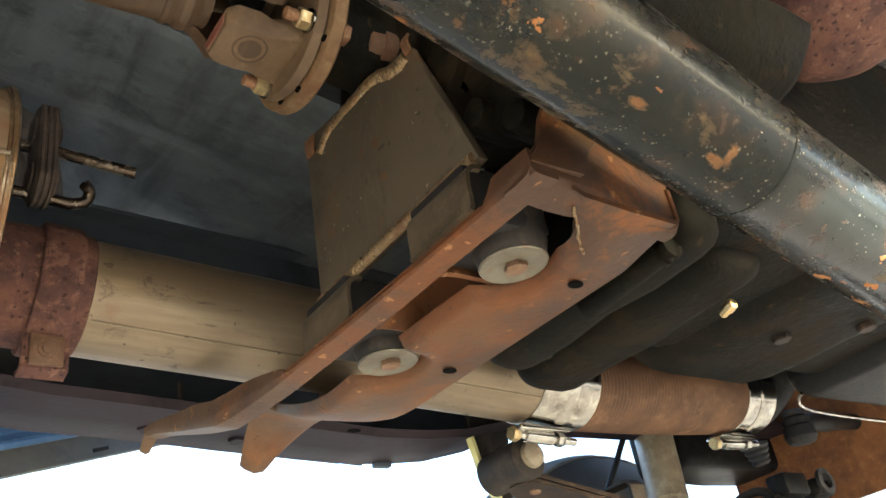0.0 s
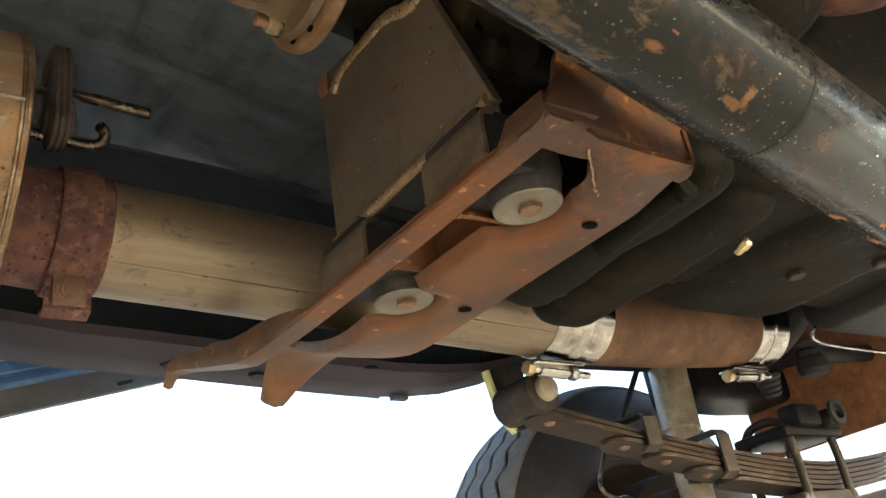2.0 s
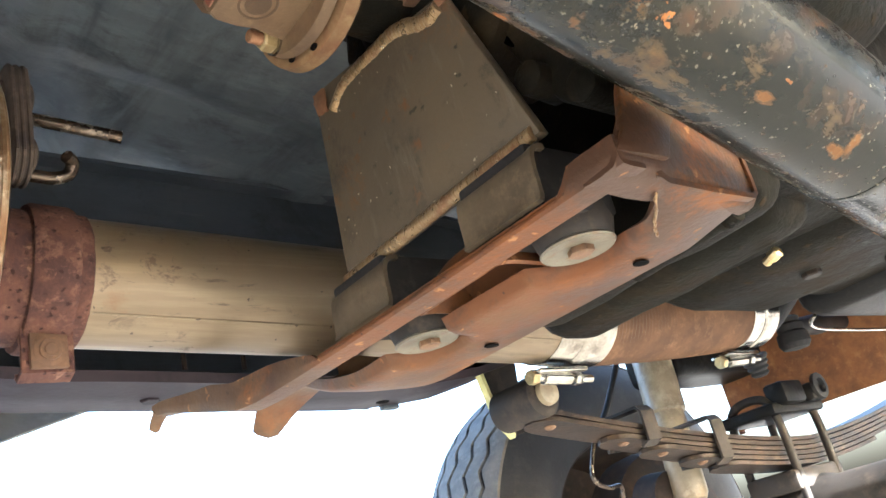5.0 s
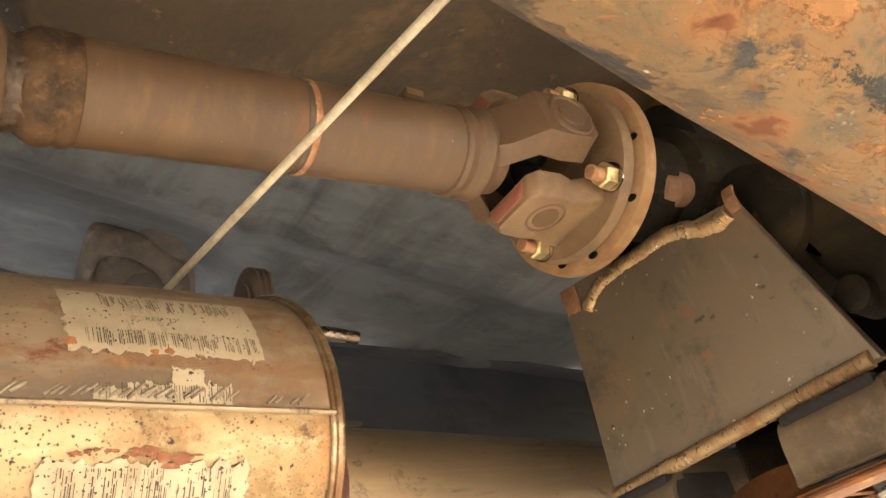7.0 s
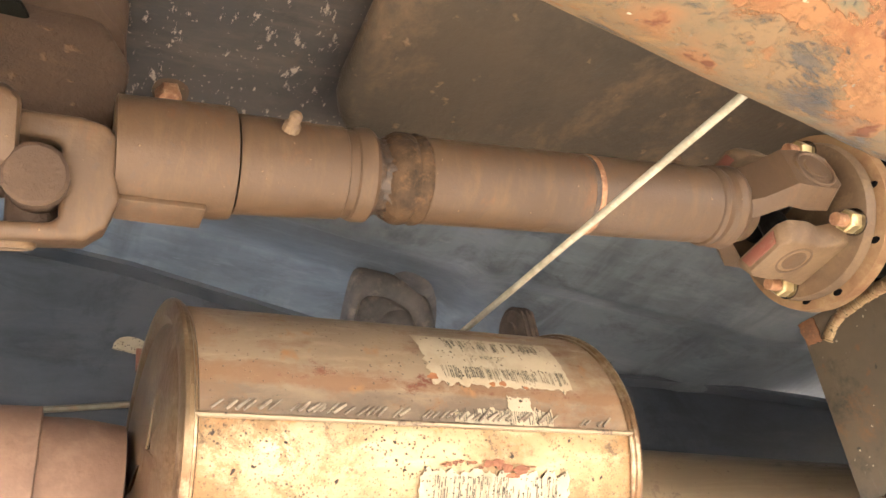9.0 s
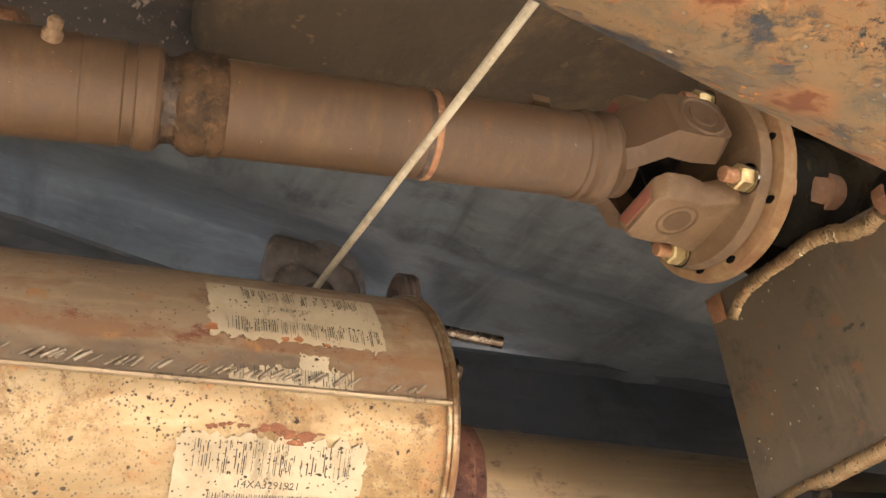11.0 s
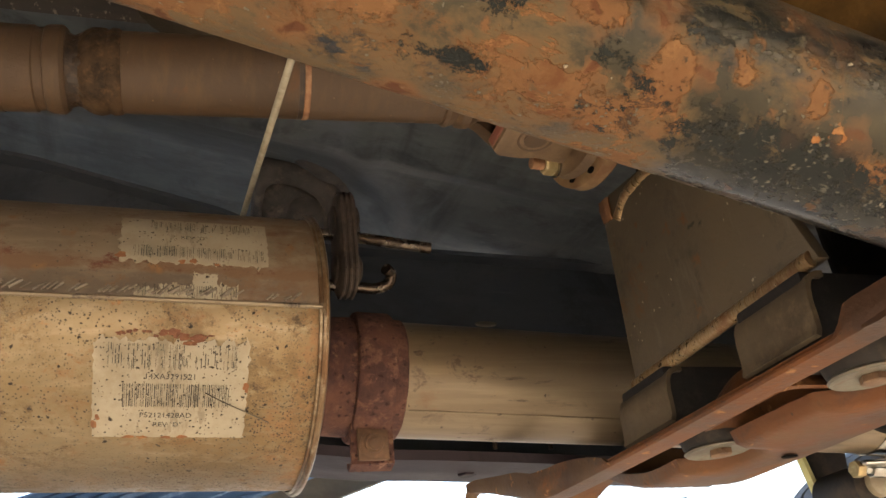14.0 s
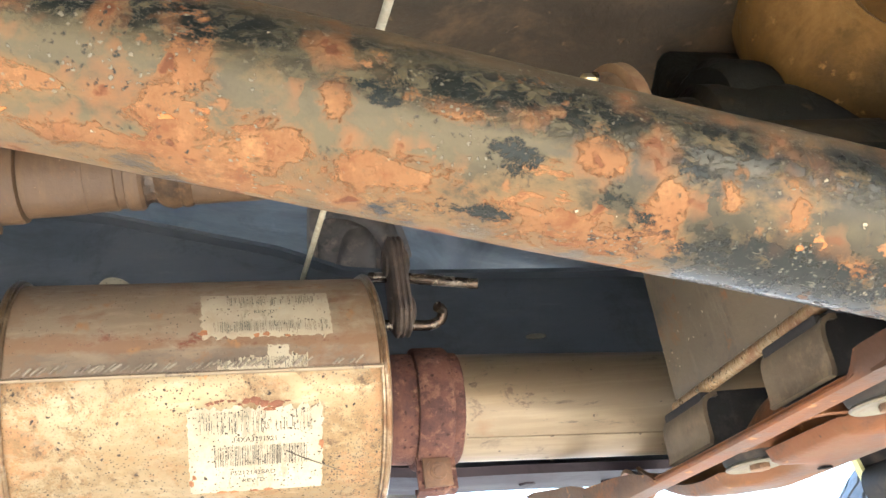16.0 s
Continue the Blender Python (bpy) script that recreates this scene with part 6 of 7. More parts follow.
for k, (a, b) in enumerate(zip(smooth_line(FLOOR_RIDGE), smooth_line(FLOOR_GROOVE))):
    if k < 9:
        continue
    fade = min(1.0, (k - 9) / 8)
    a = a.lerp(b, 0.5)
    row = []
    for f, drop in ((0.0, -0.001), (0.2, 0.007), (0.5, 0.012), (0.8, 0.011), (0.94, 0.004), (1.0, -0.003)):
        x, y = a.lerp(b, f)
        row.append((x, y, floor_height(x, y) - drop * fade + 0.002 * (1 - fade)))
    rows.append(row)
ribbon(bm, rows, 0.003)
part("outer_ridge", bm, "seat_dust", seat, "rounded dusty ridge round the pressing", 60)
# thin near-black strips stand for the shade in the creases
for line, deep in ((ARCH_GROOVE, 0.001), (ARCH_INNER, 0.0015)):
    bm = bmesh.new()
    pts = [on_arch(u, v, deep) for u, v in smooth_line(line[1:])]
    sweep(bm, pts, 0.0022, 8, radii=[0.0006] + [0.0013 + 0.0009 * abs(noise.noise(Vector((k * 0.3, deep * 900, 1)))) * 2 for k in range(len(pts) - 2)] + [0.0006])
    part("crease", bm, "void", seat, "near-black line drawn as shade in the crease")
for r, u, v, d_ in ((0.0060, 0.010, 0.009, 0.0120), (0.0034, 0.020, 0.008, 0.0115), (0.0044, -0.012, 0.034, 0.0115), (0.0036, -0.050, 0.028, 0.0105)):
    bm = bmesh.new()
    lathe(bm, on_arch(u, v, d_), (0, -0.55, -0.83), ((-0.004, r), (0.0006, r), (0.0009, r * 0.6)), 16, squash=(1.0, 0.6))
    part("rust_hole", bm, "stain" if v < 0.0095 else "heat_stain", seat, "rusty hole")
# ---- cord across the drive line ----
bm = bmesh.new()
sweep(bm, [(0.0475, 0.61, 0.8030), (0.0501, 0.50, 0.7911), (0.0537, 0.36, 0.7761), (0.0579, 0.20, 0.7589), (0.0625, 0.02, 0.7396)], 0.0023, 12)
solo("cord", bm, "cord", "straight off-white cord strung under the drive shaft", "cord")

# ---- small things on the chassis rail ----
bm = bmesh.new()
sweep(bm, [(-0.6, 0.895, 0.850), (-0.30, 0.895, 0.868), (-0.213, 0.895, 0.873), (-0.10, 0.895, 0.884), (0.05, 0.899, 0.890)], 0.0032, 10)
solo("brake_line", bm, "washer", "pale steel brake line running along the chassis rail", "pipe")
bm = bmesh.new()
pts = [(-0.142 + 0.020 * math.cos(radians(a)), 0.9015, 0.940 + 0.017 * math.sin(radians(a)) - 0.2 * 0.020 * math.cos(radians(a))) for a in range(0, 181, 15)]
slab(bm, pts, (0, 0.004, 0))
clip = solo("line_clip", bm, "paper", "white half-round plastic clip on the chassis rail", "clip")
bm = bmesh.new()
box(bm, (-0.140, 0.897, 0.918), (-0.134, 0.901, 0.942))
part("tag", bm, "red_paint", clip, "small red tag")
bm = bmesh.new()
lathe(bm, (0.373, 0.906, 0.850), (0, -1, 0.2), ((0, 0.014), (0.003, 0.014), (0.004, 0.011), (0.004, 0.008)), 24, squash=(1, 0.26))
solo("rail_plug", bm, "washer", "dull grey plug in the chassis rail", "plug")

# ---- transfer case and gearbox ----
case = thing("transfer_case", (0.42, 0.35, 0.62), "grimy brown cast transfer case with ochre stained cover", "transfer case")
bm = bmesh.new()
lathe(bm, (0.287, 0.430, 0.829), (1, 0, 0), ((0, 0.030), (0.002, 0.035), (0.026, 0.036), (0.060, 0.038), (0.066, 0.048), (0.11, 0.050), (0.20, 0.050)), 40)
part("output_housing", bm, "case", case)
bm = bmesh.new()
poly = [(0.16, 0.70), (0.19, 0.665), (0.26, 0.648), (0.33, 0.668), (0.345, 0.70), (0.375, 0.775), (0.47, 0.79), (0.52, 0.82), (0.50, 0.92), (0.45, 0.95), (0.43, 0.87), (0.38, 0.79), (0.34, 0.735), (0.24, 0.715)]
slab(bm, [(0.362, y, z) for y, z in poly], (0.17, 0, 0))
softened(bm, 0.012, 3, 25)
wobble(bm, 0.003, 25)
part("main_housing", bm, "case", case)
for y, z in ((0.335, 0.690), (0.30, 0.662)):
    bm = bmesh.new()
    lathe(bm, (0.350, y, z), (1, 0, 0), ((0, 0.007), (0.002, 0.011), (0.03, 0.013)), 20)
    part("bolt_boss", bm, "case", case)
bm = bmesh.new()
lathe(bm, (0.350, 0.408, 0.813), (-1, 0, 0), ((0, 0.0145), (0.012, 0.0145), (0.013, 0.0125), (0.016, 0.0125), (0.024, 0.0120), (0.026, 0.010), (0.0255, 0.006), (0.0245, 0.002)), 28)
wobble(bm, 0.0008, 120)
part("plug", bm, "heat_stain", case, "rusty brown round plug")
bm = bmesh.new()
lathe(bm, (0.350, 0.372, 0.765), (1, 0, 0), ((0, 0.030), (0.004, 0.038), (0.10, 0.040), (0.11, 0.03)), 32)
lathe(bm, (0.352, 0.415, 0.800), (1, 0, 0), ((0, 0.022), (0.004, 0.030), (0.10, 0.034), (0.11, 0.03)), 32)
wobble(bm, 0.002, 40)
part("neck", bm, "case", case, "grimy adapter neck behind the plate")
bm = bmesh.new()
lathe(bm, (0.500, 0.300, 0.905), (-0.62, -0.70, -0.30), ((-0.16, 0.150), (-0.08, 0.145), (-0.03, 0.132), (-0.008, 0.118), (0.004, 0.098), (0.010, 0.078), (0.012, 0.060), (0.006, 0.050), (-0.02, 0.044), (-0.06, 0.040), (-0.065, 0.01)), 64)
wobble(bm, 0.005, 16)
part("cover", bm, "ochre", case, "ochre stained round cover with a deep recess")
bm = bmesh.new()
lathe(bm, (0.385, 0.425, 0.862), (-1, -0.35, -0.1), ((-0.03, 0.044), (0.012, 0.040), (0.024, 0.030), (0.026, 0.010)), 28)
wobble(bm, 0.002, 40)
part("side_boss", bm, "case", case)

gearbox = thing("gearbox", (0.75, 0.42, 0.62), "grimy dark gearbox underside with rounded ribs", "gearbox")


def bulged(x0, x1, y0, y1, z0, z1, r):
    bm = bmesh.new()
    box(bm, (x0, y0, z0), (x1, y1, z1))
    softened(bm, r, 4, 30)
    bmesh.ops.subdivide_edges(bm, edges=[e for e in bm.edges if e.calc_length() > 0.05], cuts=3, use_grid_fill=True)
    wobble(bm, 0.004, 14)
    return bm


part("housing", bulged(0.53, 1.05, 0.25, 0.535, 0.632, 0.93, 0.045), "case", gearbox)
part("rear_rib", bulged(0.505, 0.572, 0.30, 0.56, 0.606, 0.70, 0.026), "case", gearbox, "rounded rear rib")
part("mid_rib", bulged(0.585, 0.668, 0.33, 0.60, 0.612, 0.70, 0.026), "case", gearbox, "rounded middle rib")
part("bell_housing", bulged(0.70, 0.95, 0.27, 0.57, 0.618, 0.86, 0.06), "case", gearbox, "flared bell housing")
for x, y in ((0.80, 0.42), (0.88, 0.37), (0.56, 0.52), (0.63, 0.545)):
    bm = bmesh.new()
    hexa(bm, (x, y, 0.622), (0, 0, -1), 0.017, 0.010)
    part("bolt_head", bm, "spring", gearbox)
bm = bmesh.new()
lathe(bm, (0.515, 0.322, 0.609), (0.05, 1, 0), ((0, 0.004), (0.001, 0.010), (0.004, 0.011), (0.005, 0.009), (0.010, 0.009), (0.011, 0.0115), (0.015, 0.0115), (0.016, 0.010), (0.10, 0.012)), 24)
part("cable_end", bm, "case", gearbox, "ringed cable end")
bm = bmesh.new()
lathe(bm, (0.655, 0.372, 0.609), (0.10, 0.9, -0.25), ((0, 0.003), (0.002, 0.0055), (0.010, 0.0055), (0.011, 0.0042), (0.016, 0.0042), (0.018, 0.003)), 8)
part("fitting", bm, "brass", gearbox, "bright brass fitting")

oil_pan = thing("oil_pan", (1.15, 0.4, 0.60), "glossy black engine oil pan with a bright flange edge", "oil pan")
part("pan", bulged(0.99, 1.8, 0.24, 0.545, 0.615, 0.86, 0.03), "pan", oil_pan)
bm = bmesh.new()
sweep(bm, [(0.975, 0.515, 0.612), (1.0, 0.535, 0.607), (1.08, 0.545, 0.606), (1.30, 0.548, 0.608), (1.8, 0.55, 0.612)], 0.0022, 10)
part("flange_edge", bm, "chrome", oil_pan, "bright bare flange edge")

# ---- front suspension ----
SPR_Y = 0.765
spring = thing("leaf_spring", (1.24, SPR_Y, 0.48), "rusty brown multi-leaf front spring with clips", "leaf spring")


def camber(x):
    return 0.509 + 0.080 * (abs(x - 1.28) / 0.575) ** 1.5


def leaf(x0, x1, drop, half=0.026, thick=0.0056, tip=True):
    bm = bmesh.new()
    rows = []
    n = 48
    for k in range(n + 1):
        x = x0 + (x1 - x0) * 0.5 * (1 - math.cos(math.pi * k / n))
        z = camber(x) - drop
        w = half
        edge = min(x - x0, x1 - x)
        if tip and edge < 0.03:
            w = half * math.sqrt(max(0.05, 1 - (1 - edge / 0.03) ** 2))
        rows.append([(x, SPR_Y - w, z), (x, SPR_Y, z - 0.0005), (x, SPR_Y + w, z)])
    ribbon(bm, rows, thick)
    return bm


part("leaf", leaf(0.715, 1.85, 0.0, tip=False), "spring", spring, "main leaf")
for x0, dr in ((0.716, 0.0074), (0.838, 0.0146), (0.910, 0.0218), (0.988, 0.0290), (1.05, 0.0362)):
    part("leaf", leaf(x0, 2.56 - x0, dr), "spring", spring)
for x, dr in ((0.745, 0.0074), (0.867, 0.0146), (0.939, 0.0218), (1.018, 0.0290)):
    bm = bmesh.new()
    lathe(bm, (x, SPR_Y - 0.004, camber(x) - dr - 0.0056), (0, 0, -1), ((-0.002, 0.0078), (0.0012, 0.0074), (0.0032, 0.0052), (0.0040, 0.002)), 16)
    part("rivet", bm, "clamp_bolt", spring)
for x, low in ((0.893, 0.020), (1.035, 0.035)):
    bm = bmesh.new()
    z0, z1 = camber(x) - low, camber(x) + 0.016
    yn, yf = SPR_Y - 0.032, SPR_Y + 0.032
    rows = [[(x + dx, y, z) for dx in (-0.013, 0.013)] for y, z in ((yn + 0.012, z0 - 0.004), (yn, z0), (yn, z1), (yn + 0.004, z1 + 0.005), (yf - 0.004, z1 + 0.005), (yf, z1), (yf, z0))]
    ribbon(bm, rows, 0.0035)
    part("clip", bm, "axle", spring, "bent steel spring clip")
bm = bmesh.new()
lathe(bm, (0.722, 0.735, 0.600), (0, 1, 0), ((0, 0.018), (0.002, 0.0255), (0.070, 0.0255), (0.072, 0.018)), 32)
part("eye", bm, "axle", spring, "dark rolled spring eye")
bm = bmesh.new()
lathe(bm, (0.725, 0.727, 0.602), (0, 1, 0), ((0, 0.008), (0.001, 0.015), (0.009, 0.016), (0.010, 0.008)), 28)
part("bushing", bm, "shock", spring, "cream bushing washer")

hang = thing("spring_hanger", (0.67, 0.80, 0.60), "dark steel spring hanger with a pale yellow edge", "bracket")
bm = bmesh.new()
slab(bm, [(0.700, 0.808, 0.72), (0.700, 0.808, 0.650), (0.712, 0.808, 0.592), (0.730, 0.808, 0.571), (0.750, 0.808, 0.575), (0.762, 0.808, 0.64), (0.775, 0.808, 0.72)], (0, 0.006, 0))
softened(bm, 0.001)
part("plate", bm, "axle", hang)
bm = bmesh.new()
slab(bm, [(0.703, 0.8045, 0.660), (0.697, 0.8045, 0.660), (0.698, 0.8045, 0.648), (0.709, 0.8045, 0.590), (0.728, 0.8045, 0.569), (0.730, 0.8045, 0.574), (0.714, 0.8045, 0.594), (0.703, 0.8045, 0.649)], (0, 0.010, 0))
part("painted_edge", bm, "yellow", hang, "pale yellow painted edge")

axle = thing("front_axle", (1.24, 0.8, 0.36), "dark rusty front axle with a dusty tyre and spring seat", "axle")
bm = bmesh.new()
lathe(bm, (1.24, -0.2, 0.42), (0, 1, 0), ((0, 0.042), (0.9, 0.042), (0.92, 0.048), (1.02, 0.048), (1.04, 0.042), (1.20, 0.044)), 36)
part("tube", bm, "axle", axle)
bm = bmesh.new()
box(bm, (1.17, 0.722, 0.452), (1.31, 0.808, 0.482))
softened(bm, 0.006, 2)
part("spring_seat", bm, "axle", axle)
bm = bmesh.new()
box(bm, (1.165, 0.715, 0.560), (1.315, 0.812, 0.578))
box(bm, (1.185, 0.70, 0.572), (1.245, 0.735, 0.606))
box(bm, (1.265, 0.70, 0.572), (1.310, 0.735, 0.600))
softened(bm, 0.006, 2)
part("top_plate", bm, "pan", axle, "black spring top plate")
bm = bmesh.new()
lathe(bm, (1.285, 0.700, 0.592), (0, -1, 0), ((0, 0.020), (0.006, 0.020), (0.007, 0.012), (-0.004, 0.010)), 24)
part("bump_pad", bm, "rubber", axle)
for x in (1.185, 1.295):
    bm = bmesh.new()
    pts = [(x, 0.726, 0.365), (x, 0.726, 0.45), (x, 0.726, 0.545), (x, 0.735, 0.583), (x, 0.765, 0.592), (x, 0.795, 0.583), (x, 0.804, 0.545), (x, 0.804, 0.38)]
    sweep(bm, pts, 0.0065, 12)
    part("u_bolt", bm, "axle", axle, "bright worn spring bolt")

axle.location.z -= 0.018

brake = thing("brake_drum", (1.235, 0.92, 0.25), "rusty brown brake backing plate behind the wheel", "brake")
bm = bmesh.new()
lathe(bm, (1.235, 0.99, 0.41), (0, 1, 0), ((0, 0.06), (0.004, 0.12), (0.010, 0.150), (0.04, 0.155), (0.07, 0.153)), 48)
part("drum", bm, "wheel", brake)
for k in range(5):
    a = radians(72 * k + 20)
    bm = bmesh.new()
    hexa(bm, (1.235 + 0.085 * math.cos(a), 0.993, 0.41 + 0.085 * math.sin(a)), (0, -1, 0), 0.018, 0.010)
    part("bolt_head", bm, "bolt_rust", brake)
bm = bmesh.new()
lathe(bm, (1.10, 0.88, 0.47), (0.2, 1, 0), ((0, 0.025), (0.002, 0.040), (0.05, 0.045), (0.055, 0.03)), 24)
part("caliper_boss", bm, "wheel", brake)

# wheel with a grooved tyre
WY, WX, WZ, WR = 1.19, 1.266, 0.412, 0.358
bm = bmesh.new()
half = [(-0.075, 0.196), (-0.095, 0.212), (-0.108, 0.245), (-0.112, 0.275), (-0.108, 0.305), (-0.098, 0.330), (-0.088, 0.346)]
prof = half + [(-y, r) for y, r in reversed(half)]
lathe(bm, (WX, WY, WZ), (0, 1, 0), prof, 96, caps=False)
tyre = part("wheel", bm, "tyre", axle, "dusty black ribbed tyre on a rusty steel wheel")
# tread ribs split by zigzag grooves
seg = 288
edges = (-0.093, -0.060, -0.022, 0.022, 0.060, 0.093)
for r in range(5):
    bm = bmesh.new()
    rows = []
    for k in range(seg + 1):
        a = 2 * math.pi * k / seg
        zig = 0.0066 * (abs((k % 8) - 4) / 2 - 1) + 0.0026 * noise.noise(Vector((k % seg * 0.61, r * 7.0, 2)))
        zig2 = 0.0066 * (abs((k % 8) - 4) / 2 - 1) + 0.0026 * noise.noise(Vector((k % seg * 0.61, (r + 1) * 7.0, 2)))
        y0 = edges[r] + (0.0021 + zig if r > 0 else 0.0)
        y1 = edges[r + 1] + (-0.0021 + zig2 if r < 4 else 0.0)
        row = []
        for t in (0, 0.06, 0.5, 0.94, 1):
            y = y0 + (y1 - y0) * t
            rr = WR + 0.002 - 0.016 * (abs(y) / 0.093) ** 3 - (0.003 if t in (0, 1) else 0)
            row.append((WX + rr * math.cos(a), WY + y, WZ + rr * math.sin(a)))
        rows.append(row)
    ribbon(bm, rows, -0.007)
    part("tread_rib", bm, "tread", tyre, "grey dusty tread rib")
bm = bmesh.new()
lathe(bm, (WX, WY, WZ), (0, 1, 0), ((-0.085, 0.204), (-0.082, 0.212), (-0.078, 0.196), (-0.04, 0.185), (0.06, 0.18), (0.065, 0.05)), 64, caps=False)
part("rim", bm, "wheel", tyre, "rusty steel rim")

shock = thing("shock_absorber", (1.11, 0.87, 0.42), "cream painted shock absorber beside the axle", "shock absorber")
top, bot = Vector((1.165, 0.885, 0.80)), Vector((1.112, 0.865, 0.455))
ax = (top - bot).normalized()
L = (top - bot).length
bm = bmesh.new()
lathe(bm, bot, ax, ((0.0, 0.012), (0.004, 0.022), (0.012, 0.0265), (0.14, 0.0265), (0.143, 0.031), (L, 0.031)), 36)
part("body", bm, "shock", shock)
bm = bmesh.new()
lathe(bm, bot - ax * 0.022 + Vector((0, -0.018, 0)), (0, 1, 0), ((0, 0.013), (0.001, 0.017), (0.036, 0.017), (0.037, 0.013)), 24)
part("lower_eye", bm, "axle", shock)
bm = bmesh.new()
rod(bm, bot - ax * 0.022 + Vector((-0.001, -0.034, 0)), bot - ax * 0.022 + Vector((0, 0.05, 0)), 0.007)
part("bolt", bm, "axle", shock)

bm = bmesh.new()
sweep(bm, [(1.00, 0.90, 0.60), (0.978, 0.90, 0.572), (0.952, 0.90, 0.522), (0.975, 0.90, 0.503), (1.005, 0.90, 0.502), (1.01, 0.905, 0.48), (1.06, 0.93, 0.45)], 0.0032, 10)
solo("brake_hose", bm, "rod", "thin bent steel brake pipe by the wheel", "pipe")
bm = bmesh.new()
sweep(bm, [(1.115, 0.90, 0.73), (1.095, 0.90, 0.70), (1.035, 0.90, 0.625), (1.01, 0.90, 0.60)], 0.005, 10)
solo("vent_hose", bm, "hose", "thin black hose hanging by the spring", "hose")

bm = bulged(1.19, 1.52, 0.86, 0.97, 0.655, 0.80, 0.015)
solo("bump_stop_bracket", bm, "pan", "black steel bump stop bracket on the chassis", "bracket")

inner = thing("rusty_panel", (1.45, 0.5, 0.56), "orange-brown rusted steel panel behind the axle", "panel")
bm = bmesh.new()
rows = [[(1.46 + 0.004 * noise.noise(Vector((y * 8, z * 8, 2))), y, z) for z in [0.565 + 0.30 * j / 6 for j in range(7)]] for y in [0.10 + 0.86 * i / 24 for i in range(25)]]
ribbon(bm, rows, 0.006)
part("sheet", bm, "rust_orange", inner)
bm = bmesh.new()
rod(bm, (1.46, 0.958, 0.56), (1.46, 0.958, 0.86), 0.006)
part("edge", bm, "clamp_rust", inner)

# steering links with boots
link = thing("drag_link", (1.45, 0.70, 0.64), "black steering link with a rubber boot", "steering link")
bm = bmesh.new()
sweep(bm, [(1.29, 0.705, 0.672), (1.36, 0.70, 0.676), (1.42, 0.70, 0.680), (1.62, 0.70, 0.690), (1.9, 0.70, 0.70)], 0.016, 14, radii=(0.013, 0.017, 0.014, 0.014, 0.014))
part("rod", bm, "hose", link)
bm = bmesh.new()
lathe(bm, (1.285, 0.705, 0.690), (0, 0.05, -1), ((0, 0.014), (0.003, 0.019), (0.010, 0.017), (0.014, 0.021), (0.024, 0.020), (0.028, 0.024), (0.044, 0.025), (0.052, 0.020), (0.054, 0.008)), 24)
part("boot", bm, "rubber", link, "black ball joint boot")
boot = thing("rubber_boot", (1.13, 0.70, 0.6), "black ribbed rubber boot beneath the exhaust", "boot")
bm = bmesh.new()
lathe(bm, (1.145, 0.705, 0.628), (0.25, 0.1, -1), [(0.004 * k, (0.022 if k % 2 else 0.019) - 0.0012 * k) for k in range(9)], 24)
part("bellows", bm, "rubber", boot)

# ---- outer sill of the body, seen beyond the rail ----
sill = thing("body_sill", (0.2, 1.15, 0.64), "blue painted body sill with a grey lower panel", "sill")
bm = bmesh.new()
rows = []
for k in range(17):
    x = -0.7 + 1.3 * k / 16
    rows.append([(x, 1.10 + 0.44 * (x - 0.106), 0.652 + 0.395 * (x - 0.106)), (x, 1.112 + 0.44 * (x - 0.106), 0.668 + 0.40 * (x - 0.106)), (x, 1.122 + 0.47 * (x - 0.106), 0.694 + 0.41 * (x - 0.106))])
ribbon(bm, rows, 0.004)
part("lower_panel", bm, "primer", sill, "grey primer lower panel with slots")
for x in (0.372, 0.112, -0.15):
    bm = bmesh.new()
    y, z = 1.104 + 0.44 * (x - 0.106), 0.659 + 0.395 * (x - 0.106)
    slab(bm, [(x - 0.011, y - 0.003, z - 0.002), (x + 0.013, y - 0.003 + 0.010, z + 0.008), (x + 0.013, y + 0.007, z + 0.013), (x - 0.011, y - 0.003, z + 0.004)], (0, 0.004, 0.001))
    part("slot", bm, "rubber", sill, "dark drain slot")
bm = bmesh.new()
sweep(bm, [(x, 1.120 + 0.47 * (x - 0.106), 0.698 + 0.415 * (x - 0.106)) for x in (-0.7, -0.4, -0.1, 0.1, 0.3, 0.6)], 0.006, 10)
part("bead", bm, "blue", sill, "pale blue bead")
bm = bmesh.new()
rows = []
for k in range(17):
    x = -0.7 + 1.3 * k / 16
    y, z = 1.118 + 0.47 * (x - 0.106), 0.704 + 0.415 * (x - 0.106)
    row = [(x, y, z), (x, y + 0.006, z + 0.010), (x, y + 0.004, z + 0.012), (x, y + 0.012, z + 0.030), (x, y + 0.008, z + 0.034)]
    for j in range(6):
        row += [(x, y + 0.012 + 0.006 * j, z + 0.042 + 0.010 * j), (x, y + 0.018 + 0.006 * j, z + 0.046 + 0.010 * j)]
    rows.append(row)
ribbon(bm, rows, 0.003)
part("ribbed_panel", bm, "blue", sill, "blue ribbed panel")

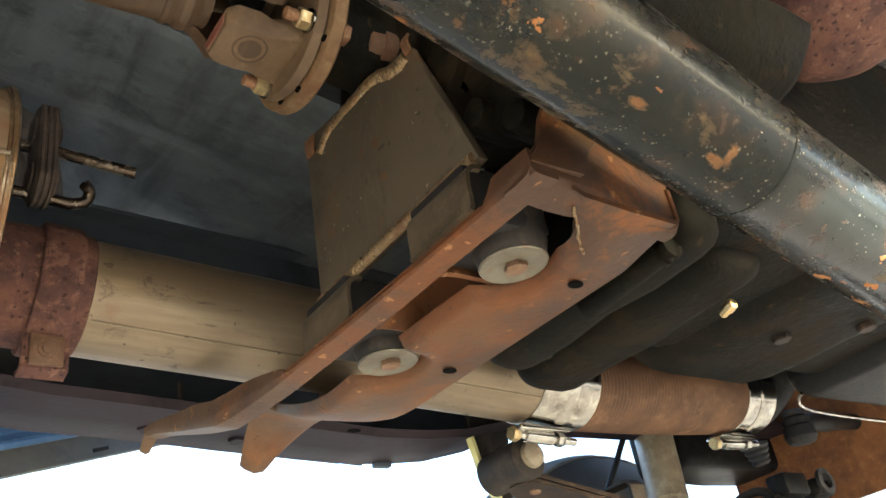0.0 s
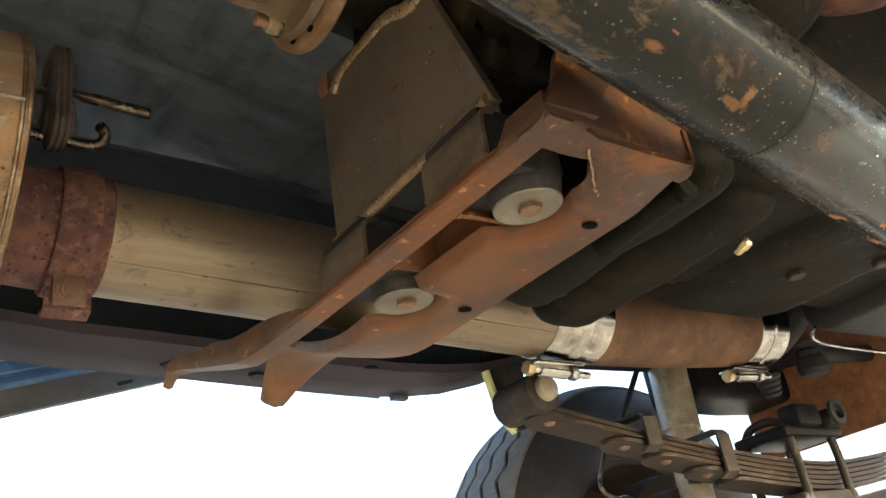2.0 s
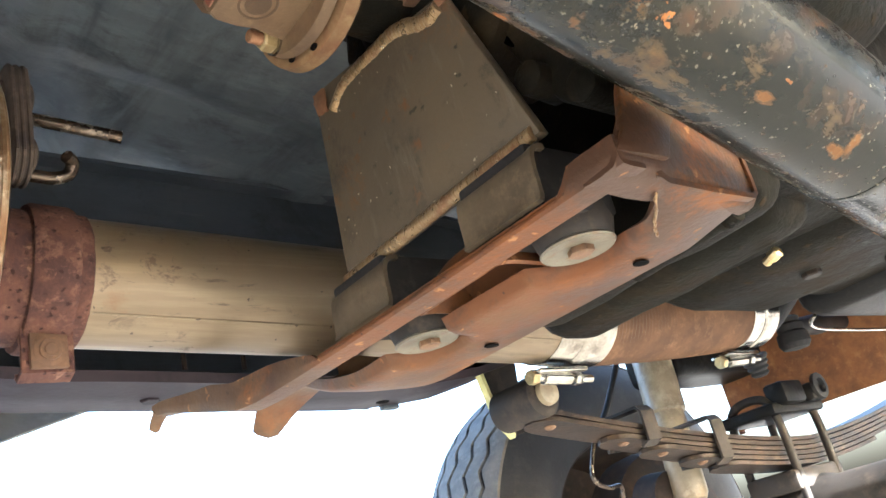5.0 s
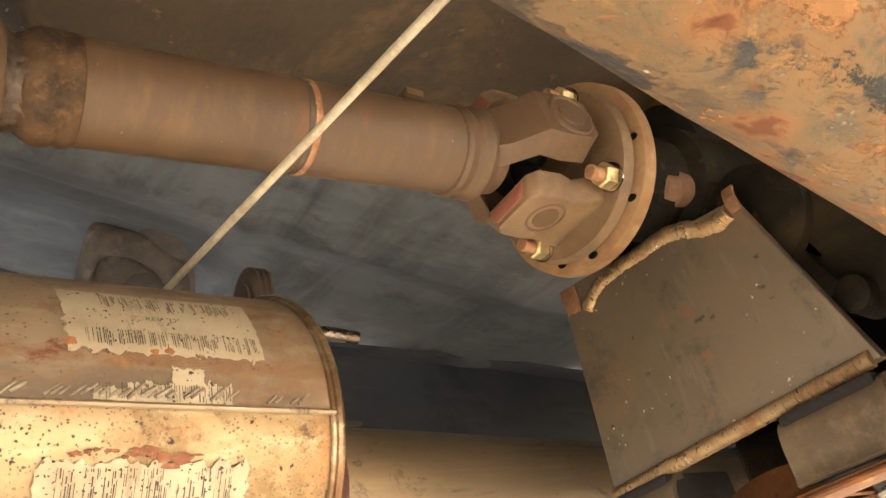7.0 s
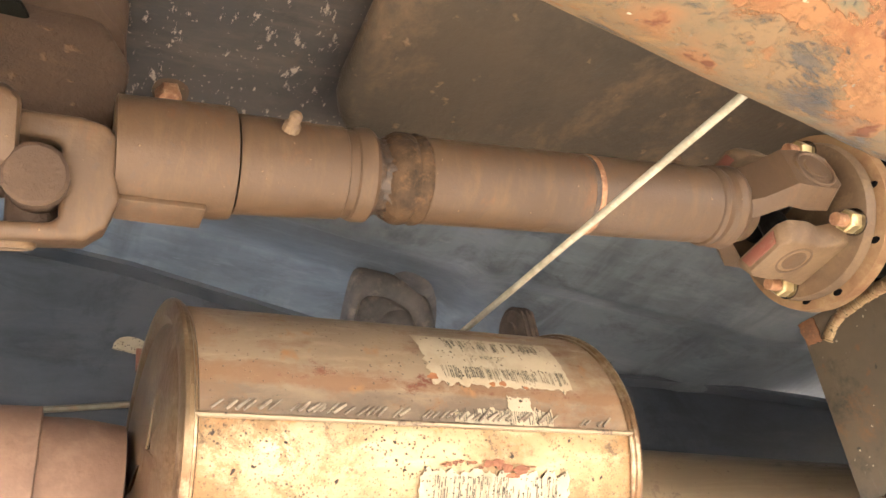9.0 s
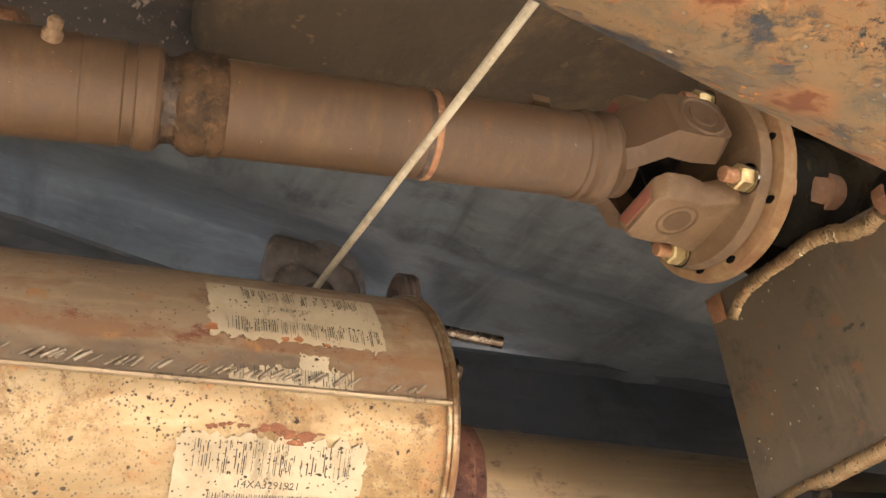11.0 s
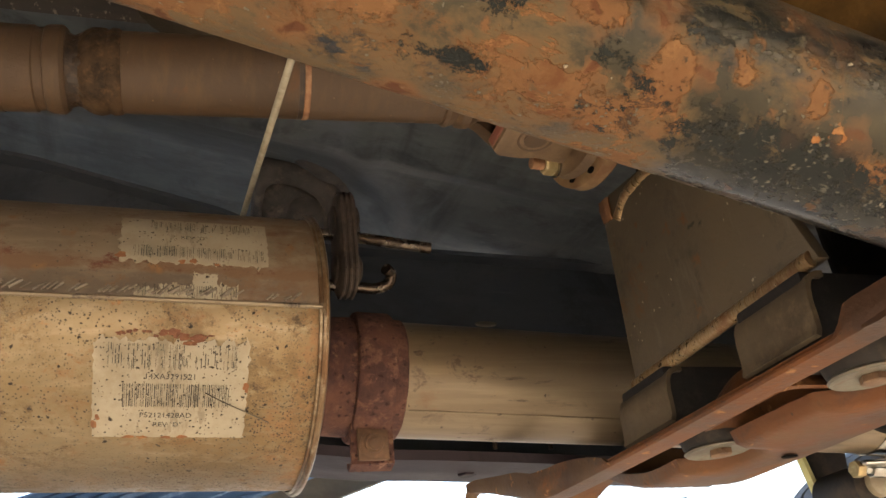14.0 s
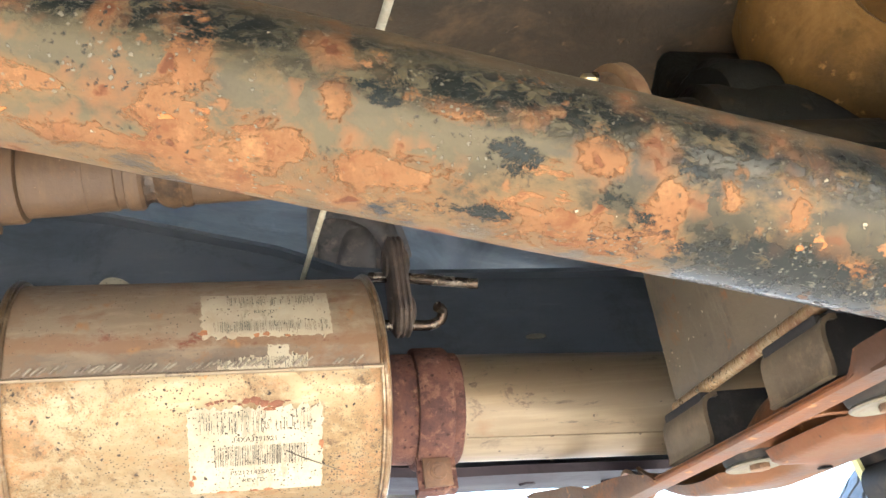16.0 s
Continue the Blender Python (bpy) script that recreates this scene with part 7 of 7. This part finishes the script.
# ---- dusty bracket and nut by the far joint ----
arm = thing("joint_bracket", (-0.30, 0.5, 0.90), "brown dust-caked bracket arm above the far joint", "bracket")
bm = bmesh.new()
slab(bm, [(-0.272, 0.44, 0.945), (-0.245, 0.446, 0.940), (-0.206, 0.483, 0.932), (-0.200, 0.53, 0.930), (-0.23, 0.60, 0.93), (-0.5, 0.62, 0.93), (-0.5, 0.40, 0.945)], (0.0, 0.01, 0.05))
softened(bm, 0.006, 2)
wobble(bm, 0.003, 30)
part("arm", bm, "arm_dirt", arm)
bm = bmesh.new()
slab(bm, [(-0.40, 0.44, 0.940), (-0.265, 0.470, 0.932), (-0.245, 0.51, 0.928), (-0.40, 0.52, 0.925)], (0, -0.004, -0.008))
softened(bm, 0.003, 2)
part("rib", bm, "case", arm, "dark grimy rib")
bm = bmesh.new()
slab(bm, [(-0.55, 0.465, 0.842), (-0.215, 0.465, 0.838), (-0.206, 0.467, 0.86), (-0.204, 0.47, 0.90), (-0.222, 0.48, 0.95), (-0.55, 0.48, 0.96)], (0, 0.05, 0.01))
softened(bm, 0.008, 3)
wobble(bm, 0.002, 30)
part("web", bm, "arm_dirt", arm, "dusty brown hanging web")
nut = thing("floor_nut", (-0.165, 0.595, 0.985), "greasy pale nut on the black underside", "nut")
bm = bmesh.new()
hexa(bm, (-0.165, 0.582, 0.990), (0, -0.2, -1), 0.017, 0.012)
wobble(bm, 0.001, 200)
part("hexagon", bm, "bolt_rust", nut)
bm = bmesh.new()
lathe(bm, (-0.163, 0.584, 0.994), (0, -0.2, -1), ((0, 0.0135), (0.002, 0.0135), (0.003, 0.011)), 20)
part("washer", bm, "shaft", nut)

# ---- rusted shroud above the gearbox ----
shroud = thing("pipe_shroud", (0.613, 0.160, 0.754), "red-brown rusted exhaust shroud above the gearbox", "shroud")
bm = bmesh.new()
lathe(bm, (0.613, 0.160, 0.754), (0.15, 0.2, 1), ((-0.02, 0.02), (-0.015, 0.05), (0.0, 0.072), (0.02, 0.080), (0.20, 0.080)), 40)
wobble(bm, 0.003, 20)
part("cup", bm, "clamp_rust", shroud)
bm = bmesh.new()
low = shroud.location + Vector((0.15, 0.2, 1)).normalized() * 0.045
lathe(bm, low, (0.15, 0.2, 1), ((0, 0.080), (0.001, 0.084), (0.014, 0.084), (0.015, 0.080)), 40)
part("band", bm, "bolt_rust", shroud, "rusty clamping band")
